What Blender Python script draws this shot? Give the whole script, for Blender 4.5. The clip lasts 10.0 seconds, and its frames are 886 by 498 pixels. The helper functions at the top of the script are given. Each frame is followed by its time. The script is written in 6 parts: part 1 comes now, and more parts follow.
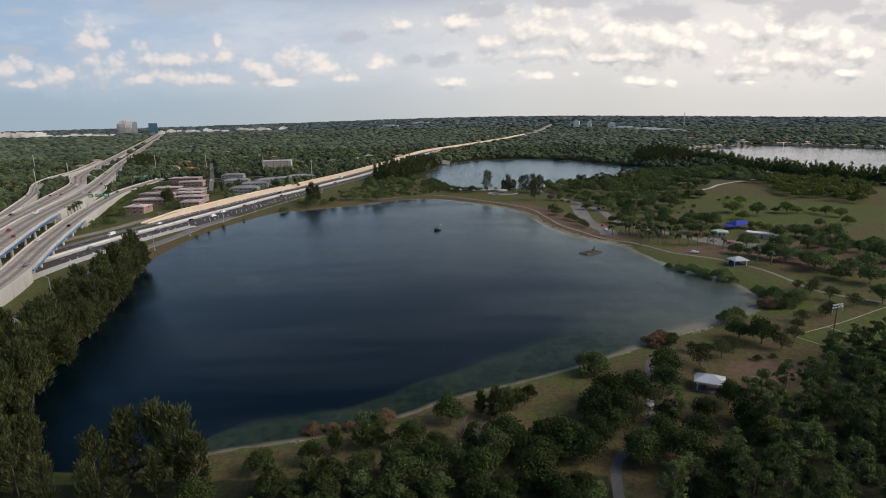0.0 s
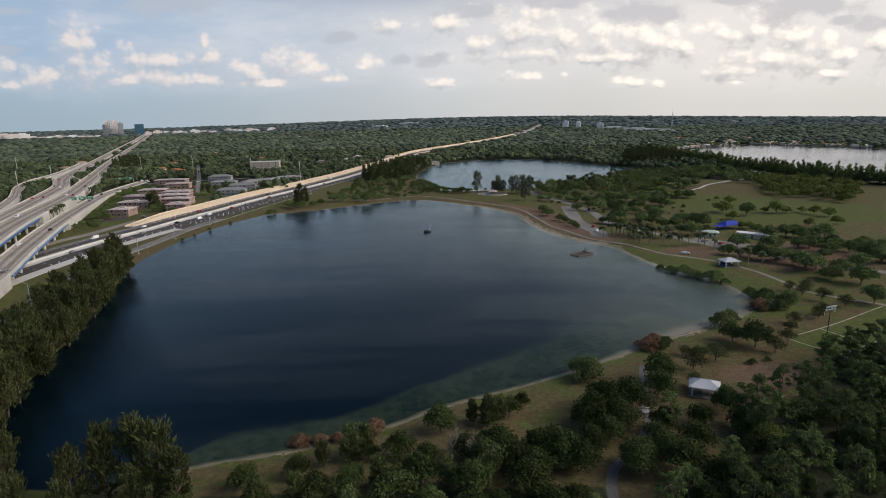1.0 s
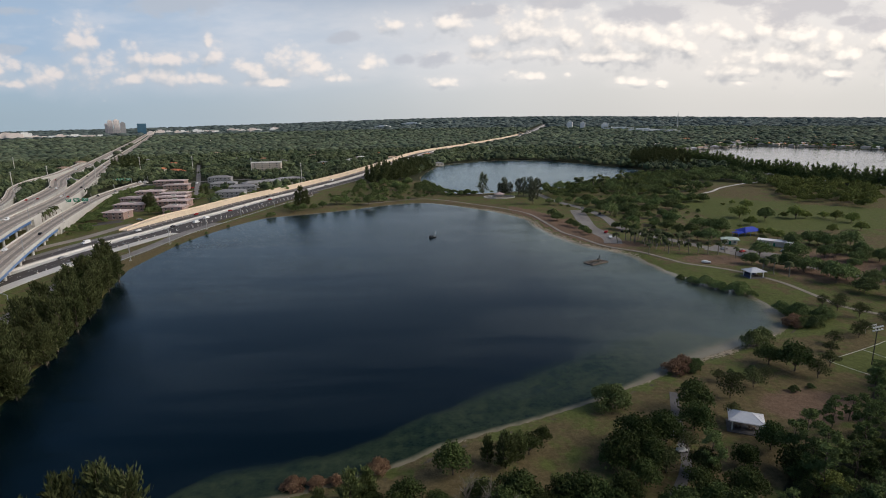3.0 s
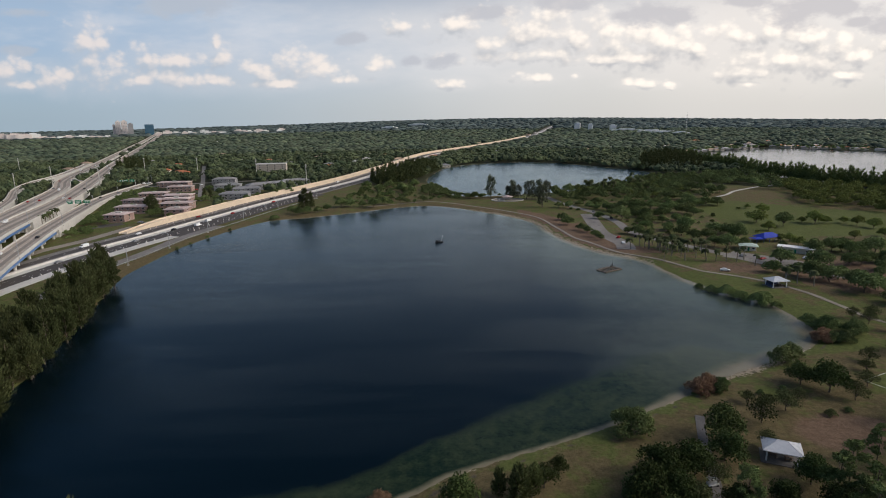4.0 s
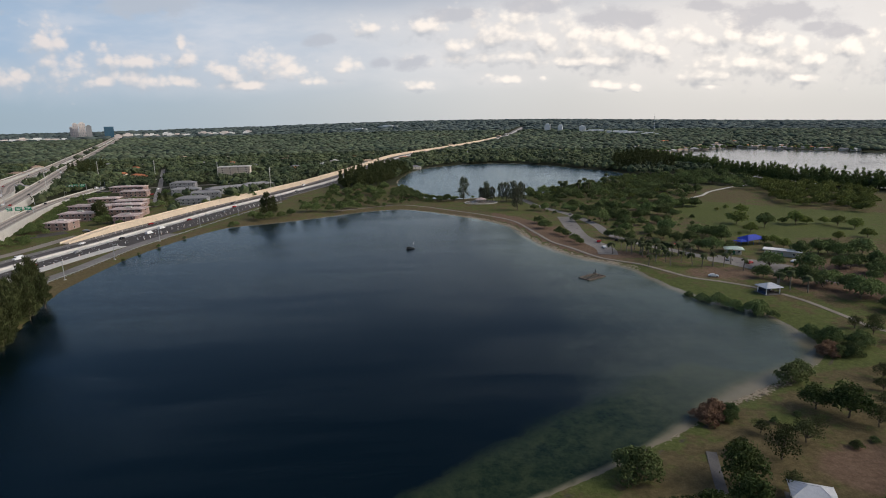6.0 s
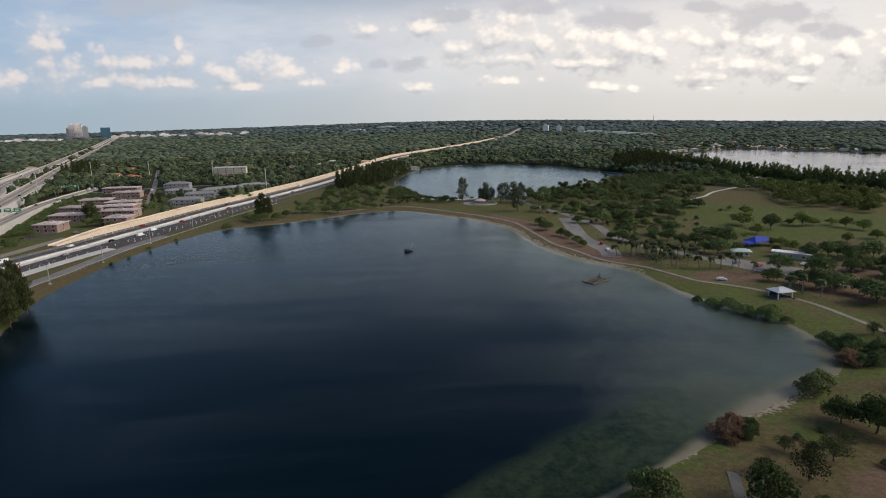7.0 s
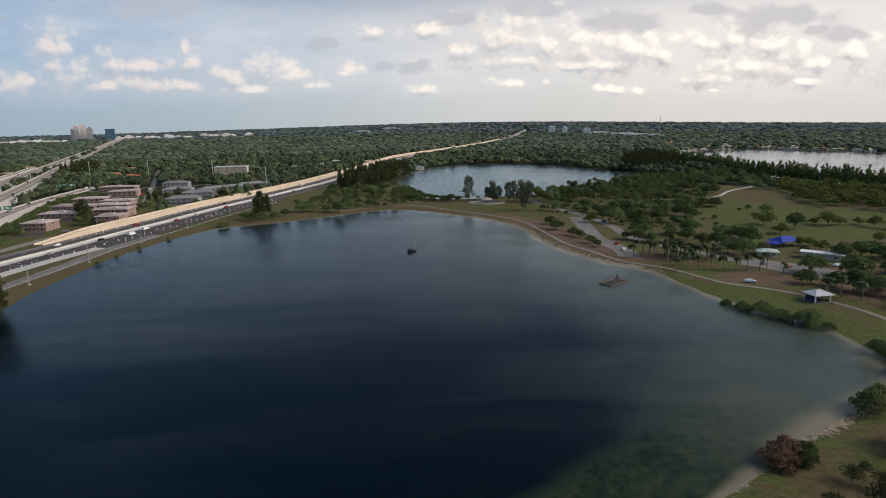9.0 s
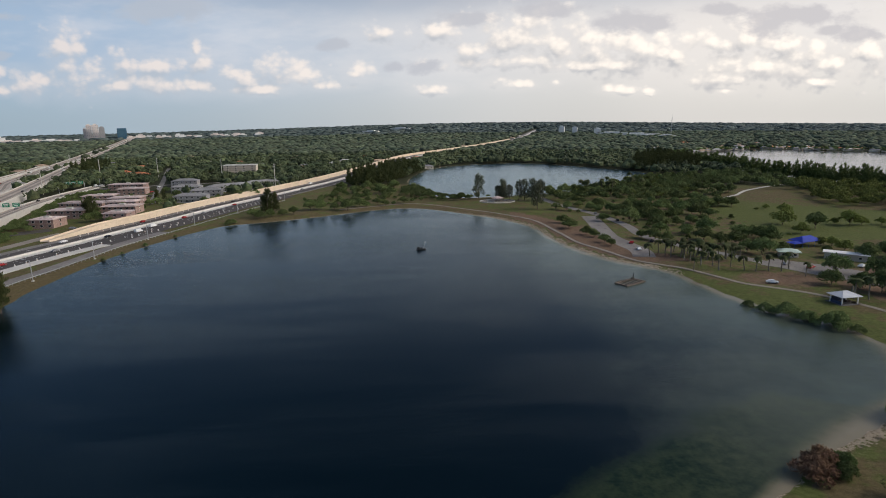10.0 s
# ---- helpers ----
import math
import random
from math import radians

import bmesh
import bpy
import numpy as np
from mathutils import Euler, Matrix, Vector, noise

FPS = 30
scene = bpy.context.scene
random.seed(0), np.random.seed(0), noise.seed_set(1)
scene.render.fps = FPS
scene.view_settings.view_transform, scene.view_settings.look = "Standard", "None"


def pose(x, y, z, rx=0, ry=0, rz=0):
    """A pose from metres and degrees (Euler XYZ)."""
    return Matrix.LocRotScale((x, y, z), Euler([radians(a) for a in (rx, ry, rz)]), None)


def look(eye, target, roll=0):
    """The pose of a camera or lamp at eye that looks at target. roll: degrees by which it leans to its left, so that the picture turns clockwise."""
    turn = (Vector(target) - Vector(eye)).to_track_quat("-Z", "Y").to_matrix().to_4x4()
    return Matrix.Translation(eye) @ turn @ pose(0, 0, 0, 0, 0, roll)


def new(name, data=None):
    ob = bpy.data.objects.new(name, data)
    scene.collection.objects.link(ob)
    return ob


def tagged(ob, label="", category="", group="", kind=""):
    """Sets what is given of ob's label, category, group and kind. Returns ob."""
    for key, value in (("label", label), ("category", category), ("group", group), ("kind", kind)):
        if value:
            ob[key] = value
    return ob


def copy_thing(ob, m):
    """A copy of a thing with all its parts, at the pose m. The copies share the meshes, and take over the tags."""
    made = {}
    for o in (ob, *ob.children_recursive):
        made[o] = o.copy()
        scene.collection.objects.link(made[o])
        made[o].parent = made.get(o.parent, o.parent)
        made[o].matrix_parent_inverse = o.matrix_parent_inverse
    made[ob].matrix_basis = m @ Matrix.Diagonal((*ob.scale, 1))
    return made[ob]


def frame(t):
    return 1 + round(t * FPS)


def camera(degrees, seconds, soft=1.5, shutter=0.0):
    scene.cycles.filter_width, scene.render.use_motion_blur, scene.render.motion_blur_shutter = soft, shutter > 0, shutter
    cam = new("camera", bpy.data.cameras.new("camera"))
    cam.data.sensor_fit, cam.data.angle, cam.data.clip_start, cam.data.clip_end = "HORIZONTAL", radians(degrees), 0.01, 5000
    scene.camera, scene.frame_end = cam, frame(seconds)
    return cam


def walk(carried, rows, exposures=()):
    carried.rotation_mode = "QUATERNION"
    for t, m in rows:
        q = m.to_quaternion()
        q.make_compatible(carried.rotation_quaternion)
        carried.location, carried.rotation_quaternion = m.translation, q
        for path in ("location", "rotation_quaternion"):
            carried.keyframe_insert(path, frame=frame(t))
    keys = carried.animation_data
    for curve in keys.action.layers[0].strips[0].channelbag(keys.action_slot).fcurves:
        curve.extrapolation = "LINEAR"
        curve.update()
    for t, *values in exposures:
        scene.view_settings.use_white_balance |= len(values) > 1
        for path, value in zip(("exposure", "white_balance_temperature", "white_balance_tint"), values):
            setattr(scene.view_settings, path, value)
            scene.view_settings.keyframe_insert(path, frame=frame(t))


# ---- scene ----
cam = camera(76.0, 10.0, soft=1.0)
PATH = [
    (0, (1.384, 6.863, 77.957), (1.375, 8.81, 77.5), -0.9),
    (0.5, (1.455, 8.254, 78.434), (1.463, 10.201, 77.977), -1.0),
    (1, (1.455, 10.871, 78.29), (1.481, 12.818, 77.833), -1.0),
    (1.5, (1.499, 14.386, 78.342), (1.545, 16.332, 77.885), -1.0),
    (2, (1.002, 17.903, 78.724), (1.046, 19.849, 78.266), -1.1),
    (2.5, (0.029, 22.412, 78.7), (0.063, 24.358, 78.242), -1.0),
    (4, (-0.727, 39.246, 78.484), (-0.732, 41.194, 78.032), -0.8),
    (4.5, (-0.484, 45.194, 78.716), (-0.484, 47.142, 78.264), -0.9),
    (5, (-0.421, 50.918, 78.256), (-0.377, 52.866, 77.805), -0.9),
    (5.5, (-0.544, 56.411, 77.197), (-0.465, 58.358, 76.748), -0.9),
    (7, (-0.56, 71.058, 75.217), (-0.459, 73.005, 74.773), -0.9),
    (7.5, (-0.47, 75.475, 73.783), (-0.368, 77.423, 73.341), -0.9),
    (8, (-0.667, 79.889, 72.536), (-0.566, 81.837, 72.095), -0.9),
    (8.5, (-0.346, 84.484, 70.92), (-0.249, 86.433, 70.482), -0.9),
    (9, (-0.141, 88.969, 69.71), (-0.056, 90.919, 69.274), -0.9),
    (9.5, (-0.712, 92.357, 68.73), (-0.64, 94.307, 68.293), -0.9),
    (10, (-0.541, 95.326, 67.179), (-0.487, 97.278, 66.745), -0.8),
]
walk(cam, [(t, look(eye, aim, roll)) for t, eye, aim, roll in PATH], [(0.0, 0.0)])

# ---------------------------------------------------------------- sky and sun
SUN_DIR = Vector((0.84, -0.12, 0.56)).normalized()
sun_data = bpy.data.lights.new("sun", "SUN")
sun_data.energy, sun_data.angle, sun_data.color = 1.1, radians(12.0), (1.0, 0.92, 0.82)
sun = new("sun", sun_data)
sun.matrix_world = look(SUN_DIR * 900, (0, 0, 0))

world = bpy.data.worlds.new("sky")
scene.world = world
world.use_nodes = True
WT = world.node_tree
WT.nodes.clear()


def node(tree, kind):
    return tree.nodes.new(kind)


def feed(tree, socket, value):
    if isinstance(value, bpy.types.NodeSocket):
        tree.links.new(value, socket)
    else:
        socket.default_value = value


def calc(tree, op, a, b=0.0, c=0.0, clamp=False):
    n = node(tree, "ShaderNodeMath")
    n.operation, n.use_clamp = op, clamp
    for s, v in zip(n.inputs, (a, b, c)):
        feed(tree, s, v)
    return n.outputs[0]


def blend(tree, fac, a, b, mode="MIX"):
    n = node(tree, "ShaderNodeMix")
    n.data_type, n.blend_type = "RGBA", mode
    feed(tree, n.inputs[0], fac)
    feed(tree, n.inputs[6], a if isinstance(a, bpy.types.NodeSocket) else (*a, 1))
    feed(tree, n.inputs[7], b if isinstance(b, bpy.types.NodeSocket) else (*b, 1))
    return n.outputs[2]


def step(tree, x, lo, hi):
    n = node(tree, "ShaderNodeMapRange")
    n.interpolation_type = "SMOOTHSTEP"
    feed(tree, n.inputs[0], x)
    n.inputs[1].default_value, n.inputs[2].default_value = lo, hi
    return n.outputs[0]


def noise_at(tree, vec, scale, detail=4.0, rough=0.55, distort=0.0):
    n = node(tree, "ShaderNodeTexNoise")
    feed(tree, n.inputs["Vector"], vec)
    n.inputs["Scale"].default_value, n.inputs["Detail"].default_value = scale, detail
    n.inputs["Roughness"].default_value, n.inputs["Distortion"].default_value = rough, distort
    return n.outputs[0]


# clouds: bearing (right over ahead), height over the horizon (up over ahead), half width, half height
CLOUDS_WEST = [(-0.592, 0.127, 0.023, 0.021), (-0.591, 0.102, 0.021, 0.020), (-0.732, 0.086, 0.025, 0.018), (-0.653, 0.073, 0.027, 0.018), (-0.561, 0.079, 0.048, 0.025),
               (-0.496, 0.105, 0.025, 0.017), (-0.443, 0.099, 0.034, 0.012), (-0.458, 0.070, 0.038, 0.016), (-0.377, 0.125, 0.008, 0.020), (-0.362, 0.101, 0.019, 0.023),
               (-0.330, 0.085, 0.027, 0.023), (-0.297, 0.077, 0.023, 0.018), (-0.251, 0.090, 0.038, 0.016), (-0.209, 0.076, 0.038, 0.016), (-0.162, 0.064, 0.034, 0.008),
               (-0.118, 0.082, 0.019, 0.014), (-0.396, 0.065, 0.038, 0.015), (-0.515, 0.067, 0.038, 0.013), (-0.707, 0.065, 0.038, 0.009), (-0.277, 0.059, 0.057, 0.008)]
CLOUDS_EAST = [(0.148, 0.135, 0.049, 0.032), (0.096, 0.117, 0.025, 0.014), (0.209, 0.131, 0.057, 0.032), (0.290, 0.117, 0.071, 0.027), (0.380, 0.112, 0.066, 0.025),
               (0.432, 0.112, 0.032, 0.023), (0.172, 0.102, 0.085, 0.013), (0.286, 0.093, 0.095, 0.010), (0.496, 0.127, 0.042, 0.016), (0.539, 0.130, 0.021, 0.021),
               (0.617, 0.119, 0.040, 0.021), (0.660, 0.104, 0.032, 0.025), (0.591, 0.084, 0.105, 0.024), (0.710, 0.088, 0.042, 0.020), (0.690, 0.062, 0.038, 0.008),
               (0.760, 0.107, 0.058, 0.024), (0.526, 0.069, 0.067, 0.013), (0.85, 0.10, 0.08, 0.03)]
CLOUDS_LOW = [(0.154, 0.064, 0.033, 0.008), (0.127, 0.070, 0.015, 0.007), (0.225, 0.066, 0.008, 0.005), (0.341, 0.053, 0.029, 0.007), (0.020, 0.057, 0.023, 0.008),
              (0.524, 0.048, 0.029, 0.006), (0.384, 0.049, 0.013, 0.005), (-0.054, 0.150, 0.047, 0.016), (0.030, 0.149, 0.037, 0.018)]
CLOUDS_GREY = [(-0.434, 0.186, 0.061, 0.017), (-0.392, 0.191, 0.044, 0.014), (-0.149, 0.130, 0.024, 0.007), (-0.004, 0.093, 0.028, 0.009), (-0.051, 0.092, 0.019, 0.007),
               (0.343, 0.162, 0.062, 0.015), (0.390, 0.158, 0.021, 0.009), (0.505, 0.179, 0.041, 0.008), (0.578, 0.154, 0.043, 0.021), (0.627, 0.169, 0.084, 0.016),
               (0.735, 0.136, 0.032, 0.016), (0.692, 0.145, 0.021, 0.008), (0.198, 0.182, 0.061, 0.010), (-0.686, 0.178, 0.043, 0.006), (-0.716, 0.120, 0.038, 0.007),
               (0.063, 0.170, 0.056, 0.012)]


def billow_at(tree, vec, scale, detail=2.0, rough=0.5):
    """Rounded heads, about nought, like the outline of a cumulus."""
    n = node(tree, "ShaderNodeTexVoronoi")
    n.voronoi_dimensions, n.feature, n.distance = "2D", "F1", "EUCLIDEAN"
    feed(tree, n.inputs["Vector"], vec)
    n.inputs["Scale"].default_value, n.inputs["Detail"].default_value = scale, detail
    n.inputs["Roughness"].default_value = rough
    n.normalize = True
    return calc(tree, "SUBTRACT", 0.27, n.outputs["Distance"])


def build_sky():
    t = WT
    way = node(t, "ShaderNodeTexCoord").outputs["Generated"]
    sep = node(t, "ShaderNodeSeparateXYZ")
    t.links.new(way, sep.inputs[0])
    x, y, z = sep.outputs
    up = calc(t, "MAXIMUM", z, 0.003)
    flat = node(t, "ShaderNodeCombineXYZ")
    for s, v in zip(flat.inputs, (x, y, up)):
        feed(t, s, v)
    air = node(t, "ShaderNodeTexSky")
    air.sky_type, air.sun_disc = "NISHITA", False
    air.sun_elevation = math.asin(SUN_DIR.z)
    air.sun_rotation = math.atan2(SUN_DIR.x, SUN_DIR.y)
    air.air_density, air.dust_density, air.ozone_density = 1.0, 1.0, 2.0
    t.links.new(flat.outputs[0], air.inputs[0])
    blue = blend(t, 1.0, air.outputs[0], (0.040, 0.058, 0.074), "MULTIPLY")
    # nearness to the sun's side, 0 to 1
    side = step(t, calc(t, "ADD", calc(t, "MULTIPLY", x, 0.9), calc(t, "MULTIPLY", y, 0.25)), -0.36, 0.72)
    ahead = calc(t, "MAXIMUM", y, 0.05)
    u, v = calc(t, "DIVIDE", x, ahead), calc(t, "DIVIDE", up, ahead)

    def place(shift_u, shift_v, squash, seed):
        n = node(t, "ShaderNodeCombineXYZ")
        for s, q in zip(n.inputs, (calc(t, "ADD", u, shift_u), calc(t, "MULTIPLY", calc(t, "ADD", v, shift_v), squash), seed)):
            feed(t, s, q)
        return n.outputs[0]

    soft = noise_at(t, way, 3.0, 2.0, 0.6)
    streak = noise_at(t, place(0, 0, 3.2, 4.1), 5.0, 4.0, 0.6)
    veil = blend(t, side, (0.40, 0.52, 0.68), (0.94, 0.87, 0.81))
    dim = blend(t, side, (0.38, 0.48, 0.57), (0.80, 0.76, 0.72))
    low = calc(t, "SUBTRACT", 1.0, step(t, up, 0.0, 0.11))
    veil = blend(t, low, veil, dim)
    thin = calc(t, "MULTIPLY", step(t, streak, 0.42, 0.68), step(t, up, 0.03, 0.10))
    veil = blend(t, calc(t, "MULTIPLY", thin, 0.55), veil, blend(t, side, (0.66, 0.69, 0.76), (0.98, 0.92, 0.87)))
    lofty = calc(t, "SUBTRACT", 1.0, step(t, up, 0.14, 0.27))
    veiled = calc(t, "MULTIPLY", calc(t, "MULTIPLY_ADD", soft, 0.22, 0.76, clamp=True), calc(t, "MULTIPLY_ADD", lofty, 0.92, 0.08))
    sky = blend(t, veiled, blue, veil)

    def nearest(lobes, at):
        """How deep a place lies in the nearest lobe: 1 at its middle, 0 on its rim."""
        best = None
        for u0, v0, a, b in lobes:
            n = node(t, "ShaderNodeVectorMath")
            n.operation = "MULTIPLY_ADD"
            t.links.new(at, n.inputs[0])
            n.inputs[1].default_value, n.inputs[2].default_value = (1 / a, 1 / b, 0), (-u0 / a, -v0 / b, 0)
            far = node(t, "ShaderNodeVectorMath")
            far.operation = "LENGTH"
            t.links.new(n.outputs[0], far.inputs[0])
            best = far.outputs["Value"] if best is None else calc(t, "MINIMUM", best, far.outputs["Value"])
        return calc(t, "SUBTRACT", 1.0, best)

    heaps = [(p, q, w * 1.6, h * 1.45) for p, q, w, h in CLOUDS_WEST + CLOUDS_LOW] + [(p, q, w * 1.8, h * 1.7) for p, q, w, h in CLOUDS_EAST]

    def heap(shift_u, shift_v):
        """The cloud's depth, with cauliflower heads at two sizes, its smooth depth and its fine wisps."""
        heads = billow_at(t, place(shift_u, shift_v, 1.25, 0.4), 21.0, 2.0, 0.6)
        wisp = noise_at(t, place(shift_u, shift_v, 1.5, 0.4), 10.0, 5.0, 0.66, 0.2)
        fray = calc(t, "MULTIPLY_ADD", heads, 3.2, calc(t, "MULTIPLY_ADD", wisp, 2.6, -1.3))
        lobe = nearest(heaps, place(shift_u, shift_v, 1.0, 0.0))
        return calc(t, "ADD", calc(t, "MAXIMUM", lobe, -1.2), fray), lobe, wisp

    # cumulus: bright heads towards the sun, grey flat undersides, and a haze of thinner cloud about them
    (d0, lobe0, wisp0), (d1, lobe1, _) = heap(0.0, 0.0), heap(0.007, 0.013)
    mist = calc(t, "MULTIPLY", step(t, calc(t, "MULTIPLY_ADD", wisp0, 1.2, calc(t, "SUBTRACT", lobe0, 0.6)), -0.8, 0.7), 0.40)
    sky = blend(t, mist, sky, blend(t, side, (0.56, 0.60, 0.67), (0.88, 0.83, 0.79)))
    lit = calc(t, "MULTIPLY_ADD", calc(t, "SUBTRACT", d0, d1), 0.40, calc(t, "MULTIPLY", calc(t, "SUBTRACT", lobe0, lobe1), 0.75))
    light = step(t, lit, -0.50, 0.62)
    cloud = blend(t, light, blend(t, side, (0.46, 0.52, 0.60), (0.52, 0.52, 0.54)), blend(t, side, (0.90, 0.79, 0.73), (1.16, 1.06, 0.95)))
    body = calc(t, "MULTIPLY", step(t, d0, -0.10, 0.95), calc(t, "MULTIPLY_ADD", side, 0.20, 0.70))
    sky = blend(t, body, sky, cloud)
    # torn grey scraps of lower cloud in front
    scrap = nearest([(p, q, w * 1.3, h * 1.3) for p, q, w, h in CLOUDS_GREY], place(0, 0, 1.0, 0.0))
    tear = noise_at(t, place(0, 0, 1.8, 7.7), 17.0, 4.0, 0.6)
    torn = step(t, calc(t, "MULTIPLY_ADD", tear, 2.6, calc(t, "SUBTRACT", calc(t, "MAXIMUM", scrap, -1.0), 1.1)), 0.0, 0.8)
    sky = blend(t, calc(t, "MULTIPLY", torn, 0.85), sky, blend(t, side, (0.45, 0.51, 0.60), (0.60, 0.58, 0.60)))
    # a broken layer higher up
    patch = noise_at(t, place(0, 0, 1.6, 1.9), 5.0, 3.0, 0.55)
    layer = step(t, calc(t, "MULTIPLY_ADD", patch, 0.26, v), 0.315, 0.375)
    layer = calc(t, "MULTIPLY", layer, calc(t, "SUBTRACT", 1.0, step(t, v, 0.30, 0.45)))
    layer = calc(t, "MULTIPLY", layer, step(t, y, 0.1, 0.4))
    sky = blend(t, calc(t, "MULTIPLY", layer, 0.5), sky, blend(t, side, (0.44, 0.50, 0.60), (0.56, 0.55, 0.58)))
    # thin bright cloud about the sun
    toward = node(t, "ShaderNodeVectorMath")
    toward.operation = "DOT_PRODUCT"
    t.links.new(way, toward.inputs[0])
    toward.inputs[1].default_value = SUN_DIR
    glare = calc(t, "POWER", step(t, toward.outputs["Value"], 0.72, 1.0), 1.3)
    sky = blend(t, glare, sky, (3.0, 2.75, 2.45))
    bg = node(t, "ShaderNodeBackground")
    t.links.new(sky, bg.inputs[0])
    bg.inputs[1].default_value = 1.0
    out = node(t, "ShaderNodeOutputWorld")
    t.links.new(bg.outputs[0], out.inputs[0])


build_sky()

# ---------------------------------------------------------------- materials
def surface(name, a, b, rough=0.85, fine=3.0, wide=0.15, bump=0.0, metal=0.0, per_object=0.0, per_island=0.0, spec=0.3, stain=None, thin=0.0):
    """A matt or glossy surface whose colour wanders between a and b at two sizes (noise scales per metre)."""
    m = bpy.data.materials.new(name)
    m.use_nodes = True
    t = m.node_tree
    p = t.nodes["Principled BSDF"]
    pos = node(t, "ShaderNodeNewGeometry").outputs["Position"]
    n1, n2 = noise_at(t, pos, fine, 3.0, 0.6), noise_at(t, pos, wide, 3.0, 0.6)
    mix = calc(t, "MULTIPLY_ADD", n1, 0.5, calc(t, "MULTIPLY", n2, 0.5))
    col = blend(t, step(t, mix, 0.36, 0.64), a, b)
    if stain:
        col = blend(t, step(t, noise_at(t, pos, wide * 3.1, 5.0, 0.65), 0.56, 0.68), col, stain)
    if per_object or per_island:
        val = 0.0
        if per_object:
            r = node(t, "ShaderNodeObjectInfo").outputs["Random"]
            val = calc(t, "MULTIPLY_ADD", r, per_object, -0.5 * per_object)
        if per_island:
            r2 = node(t, "ShaderNodeNewGeometry").outputs["Random Per Island"]
            val = calc(t, "ADD", val, calc(t, "MULTIPLY_ADD", r2, per_island, -0.5 * per_island))
        hsv = node(t, "ShaderNodeHueSaturation")
        feed(t, hsv.inputs["Value"], calc(t, "ADD", val, 1.0))
        feed(t, hsv.inputs["Hue"], calc(t, "MULTIPLY_ADD", val, 0.035, 0.5))
        feed(t, hsv.inputs["Color"], col)
        col = hsv.outputs[0]
    feed(t, p.inputs["Base Color"], col)
    p.inputs["Roughness"].default_value, p.inputs["Metallic"].default_value = rough, metal
    p.inputs["Specular IOR Level"].default_value = spec
    if bump:
        bn = node(t, "ShaderNodeBump")
        bn.inputs["Strength"].default_value, bn.inputs["Distance"].default_value = bump, 0.5 / fine
        feed(t, bn.inputs["Height"], n1)
        t.links.new(bn.outputs[0], p.inputs["Normal"])
    if thin:
        tr = node(t, "ShaderNodeBsdfTranslucent")
        feed(t, tr.inputs[0], col)
        ms = node(t, "ShaderNodeMixShader")
        ms.inputs[0].default_value = thin
        t.links.new(p.outputs[0], ms.inputs[1])
        t.links.new(tr.outputs[0], ms.inputs[2])
        t.links.new(ms.outputs[0], t.nodes["Material Output"].inputs[0])
    return m


M_OAK = surface("oak_leaves", (0.080, 0.116, 0.040), (0.182, 0.220, 0.086), 0.7, 1.2, 0.06, per_object=0.5, per_island=0.49, spec=0.08, thin=0.25)
M_LIME = surface("light_leaves", (0.130, 0.160, 0.042), (0.200, 0.230, 0.068), 0.7, 1.2, 0.06, per_object=0.4, per_island=0.42, spec=0.08, thin=0.25)
M_CASU = surface("casuarina_needles", (0.048, 0.060, 0.023), (0.096, 0.106, 0.044), 0.75, 1.0, 0.07, per_object=0.35, per_island=0.49, spec=0.08, thin=0.25)
M_DARKOAK = surface("dark_oak_leaves", (0.034, 0.052, 0.016), (0.080, 0.102, 0.034), 0.7, 1.2, 0.06, per_object=0.6, per_island=0.49, spec=0.08, thin=0.25)
M_PINE = surface("pine_needles", (0.074, 0.106, 0.036), (0.150, 0.182, 0.066), 0.75, 1.0, 0.07, per_object=0.4, per_island=0.49, spec=0.08, thin=0.25)
M_BROWN = surface("dry_leaves", (0.185, 0.112, 0.070), (0.290, 0.190, 0.120), 0.8, 1.0, 0.1, per_object=0.3, per_island=0.42, spec=0.08, thin=0.25)
M_PALM = surface("palm_leaves", (0.055, 0.075, 0.028), (0.110, 0.120, 0.055), 0.6, 1.0, 0.1, per_object=0.4, per_island=0.35, spec=0.08, thin=0.25)
M_YOUNG = surface("young_casuarina_needles", (0.075, 0.094, 0.034), (0.150, 0.168, 0.066), 0.75, 1.0, 0.07, per_object=0.35, per_island=0.45, spec=0.08, thin=0.25)
M_GREYCASU = surface("grey_casuarina_needles", (0.070, 0.084, 0.050), (0.140, 0.152, 0.100), 0.75, 1.0, 0.07, per_object=0.4, per_island=0.45, spec=0.08, thin=0.25)
M_BARK = surface("bark", (0.075, 0.058, 0.042), (0.16, 0.13, 0.10), 0.9, 6.0, 0.6, bump=0.4)
M_PALMBARK = surface("palm_bark", (0.15, 0.13, 0.10), (0.26, 0.23, 0.19), 0.9, 6.0, 0.6, bump=0.3)
M_WOODS = surface("distant_foliage", (0.027, 0.044, 0.021), (0.102, 0.122, 0.054), 0.85, 0.30, 0.014, per_island=0.55)
# Greyer, then bluer greens further off: distance haze put into the foliage colour.
M_WOODS_MID_HAZED = surface("hazed_canopy_foliage", (0.036, 0.054, 0.034), (0.118, 0.140, 0.082), 0.9, 0.10, 0.006, per_island=0.7)
M_WOODS_FAR_HAZED = surface("hazed_far_foliage", (0.050, 0.072, 0.066), (0.120, 0.146, 0.134), 0.9, 0.03, 0.0022, per_island=0.5)
M_ASPHALT = surface("asphalt", (0.058, 0.050, 0.046), (0.090, 0.079, 0.072), 0.8, 2.0, 0.08, stain=(0.075, 0.07, 0.066))
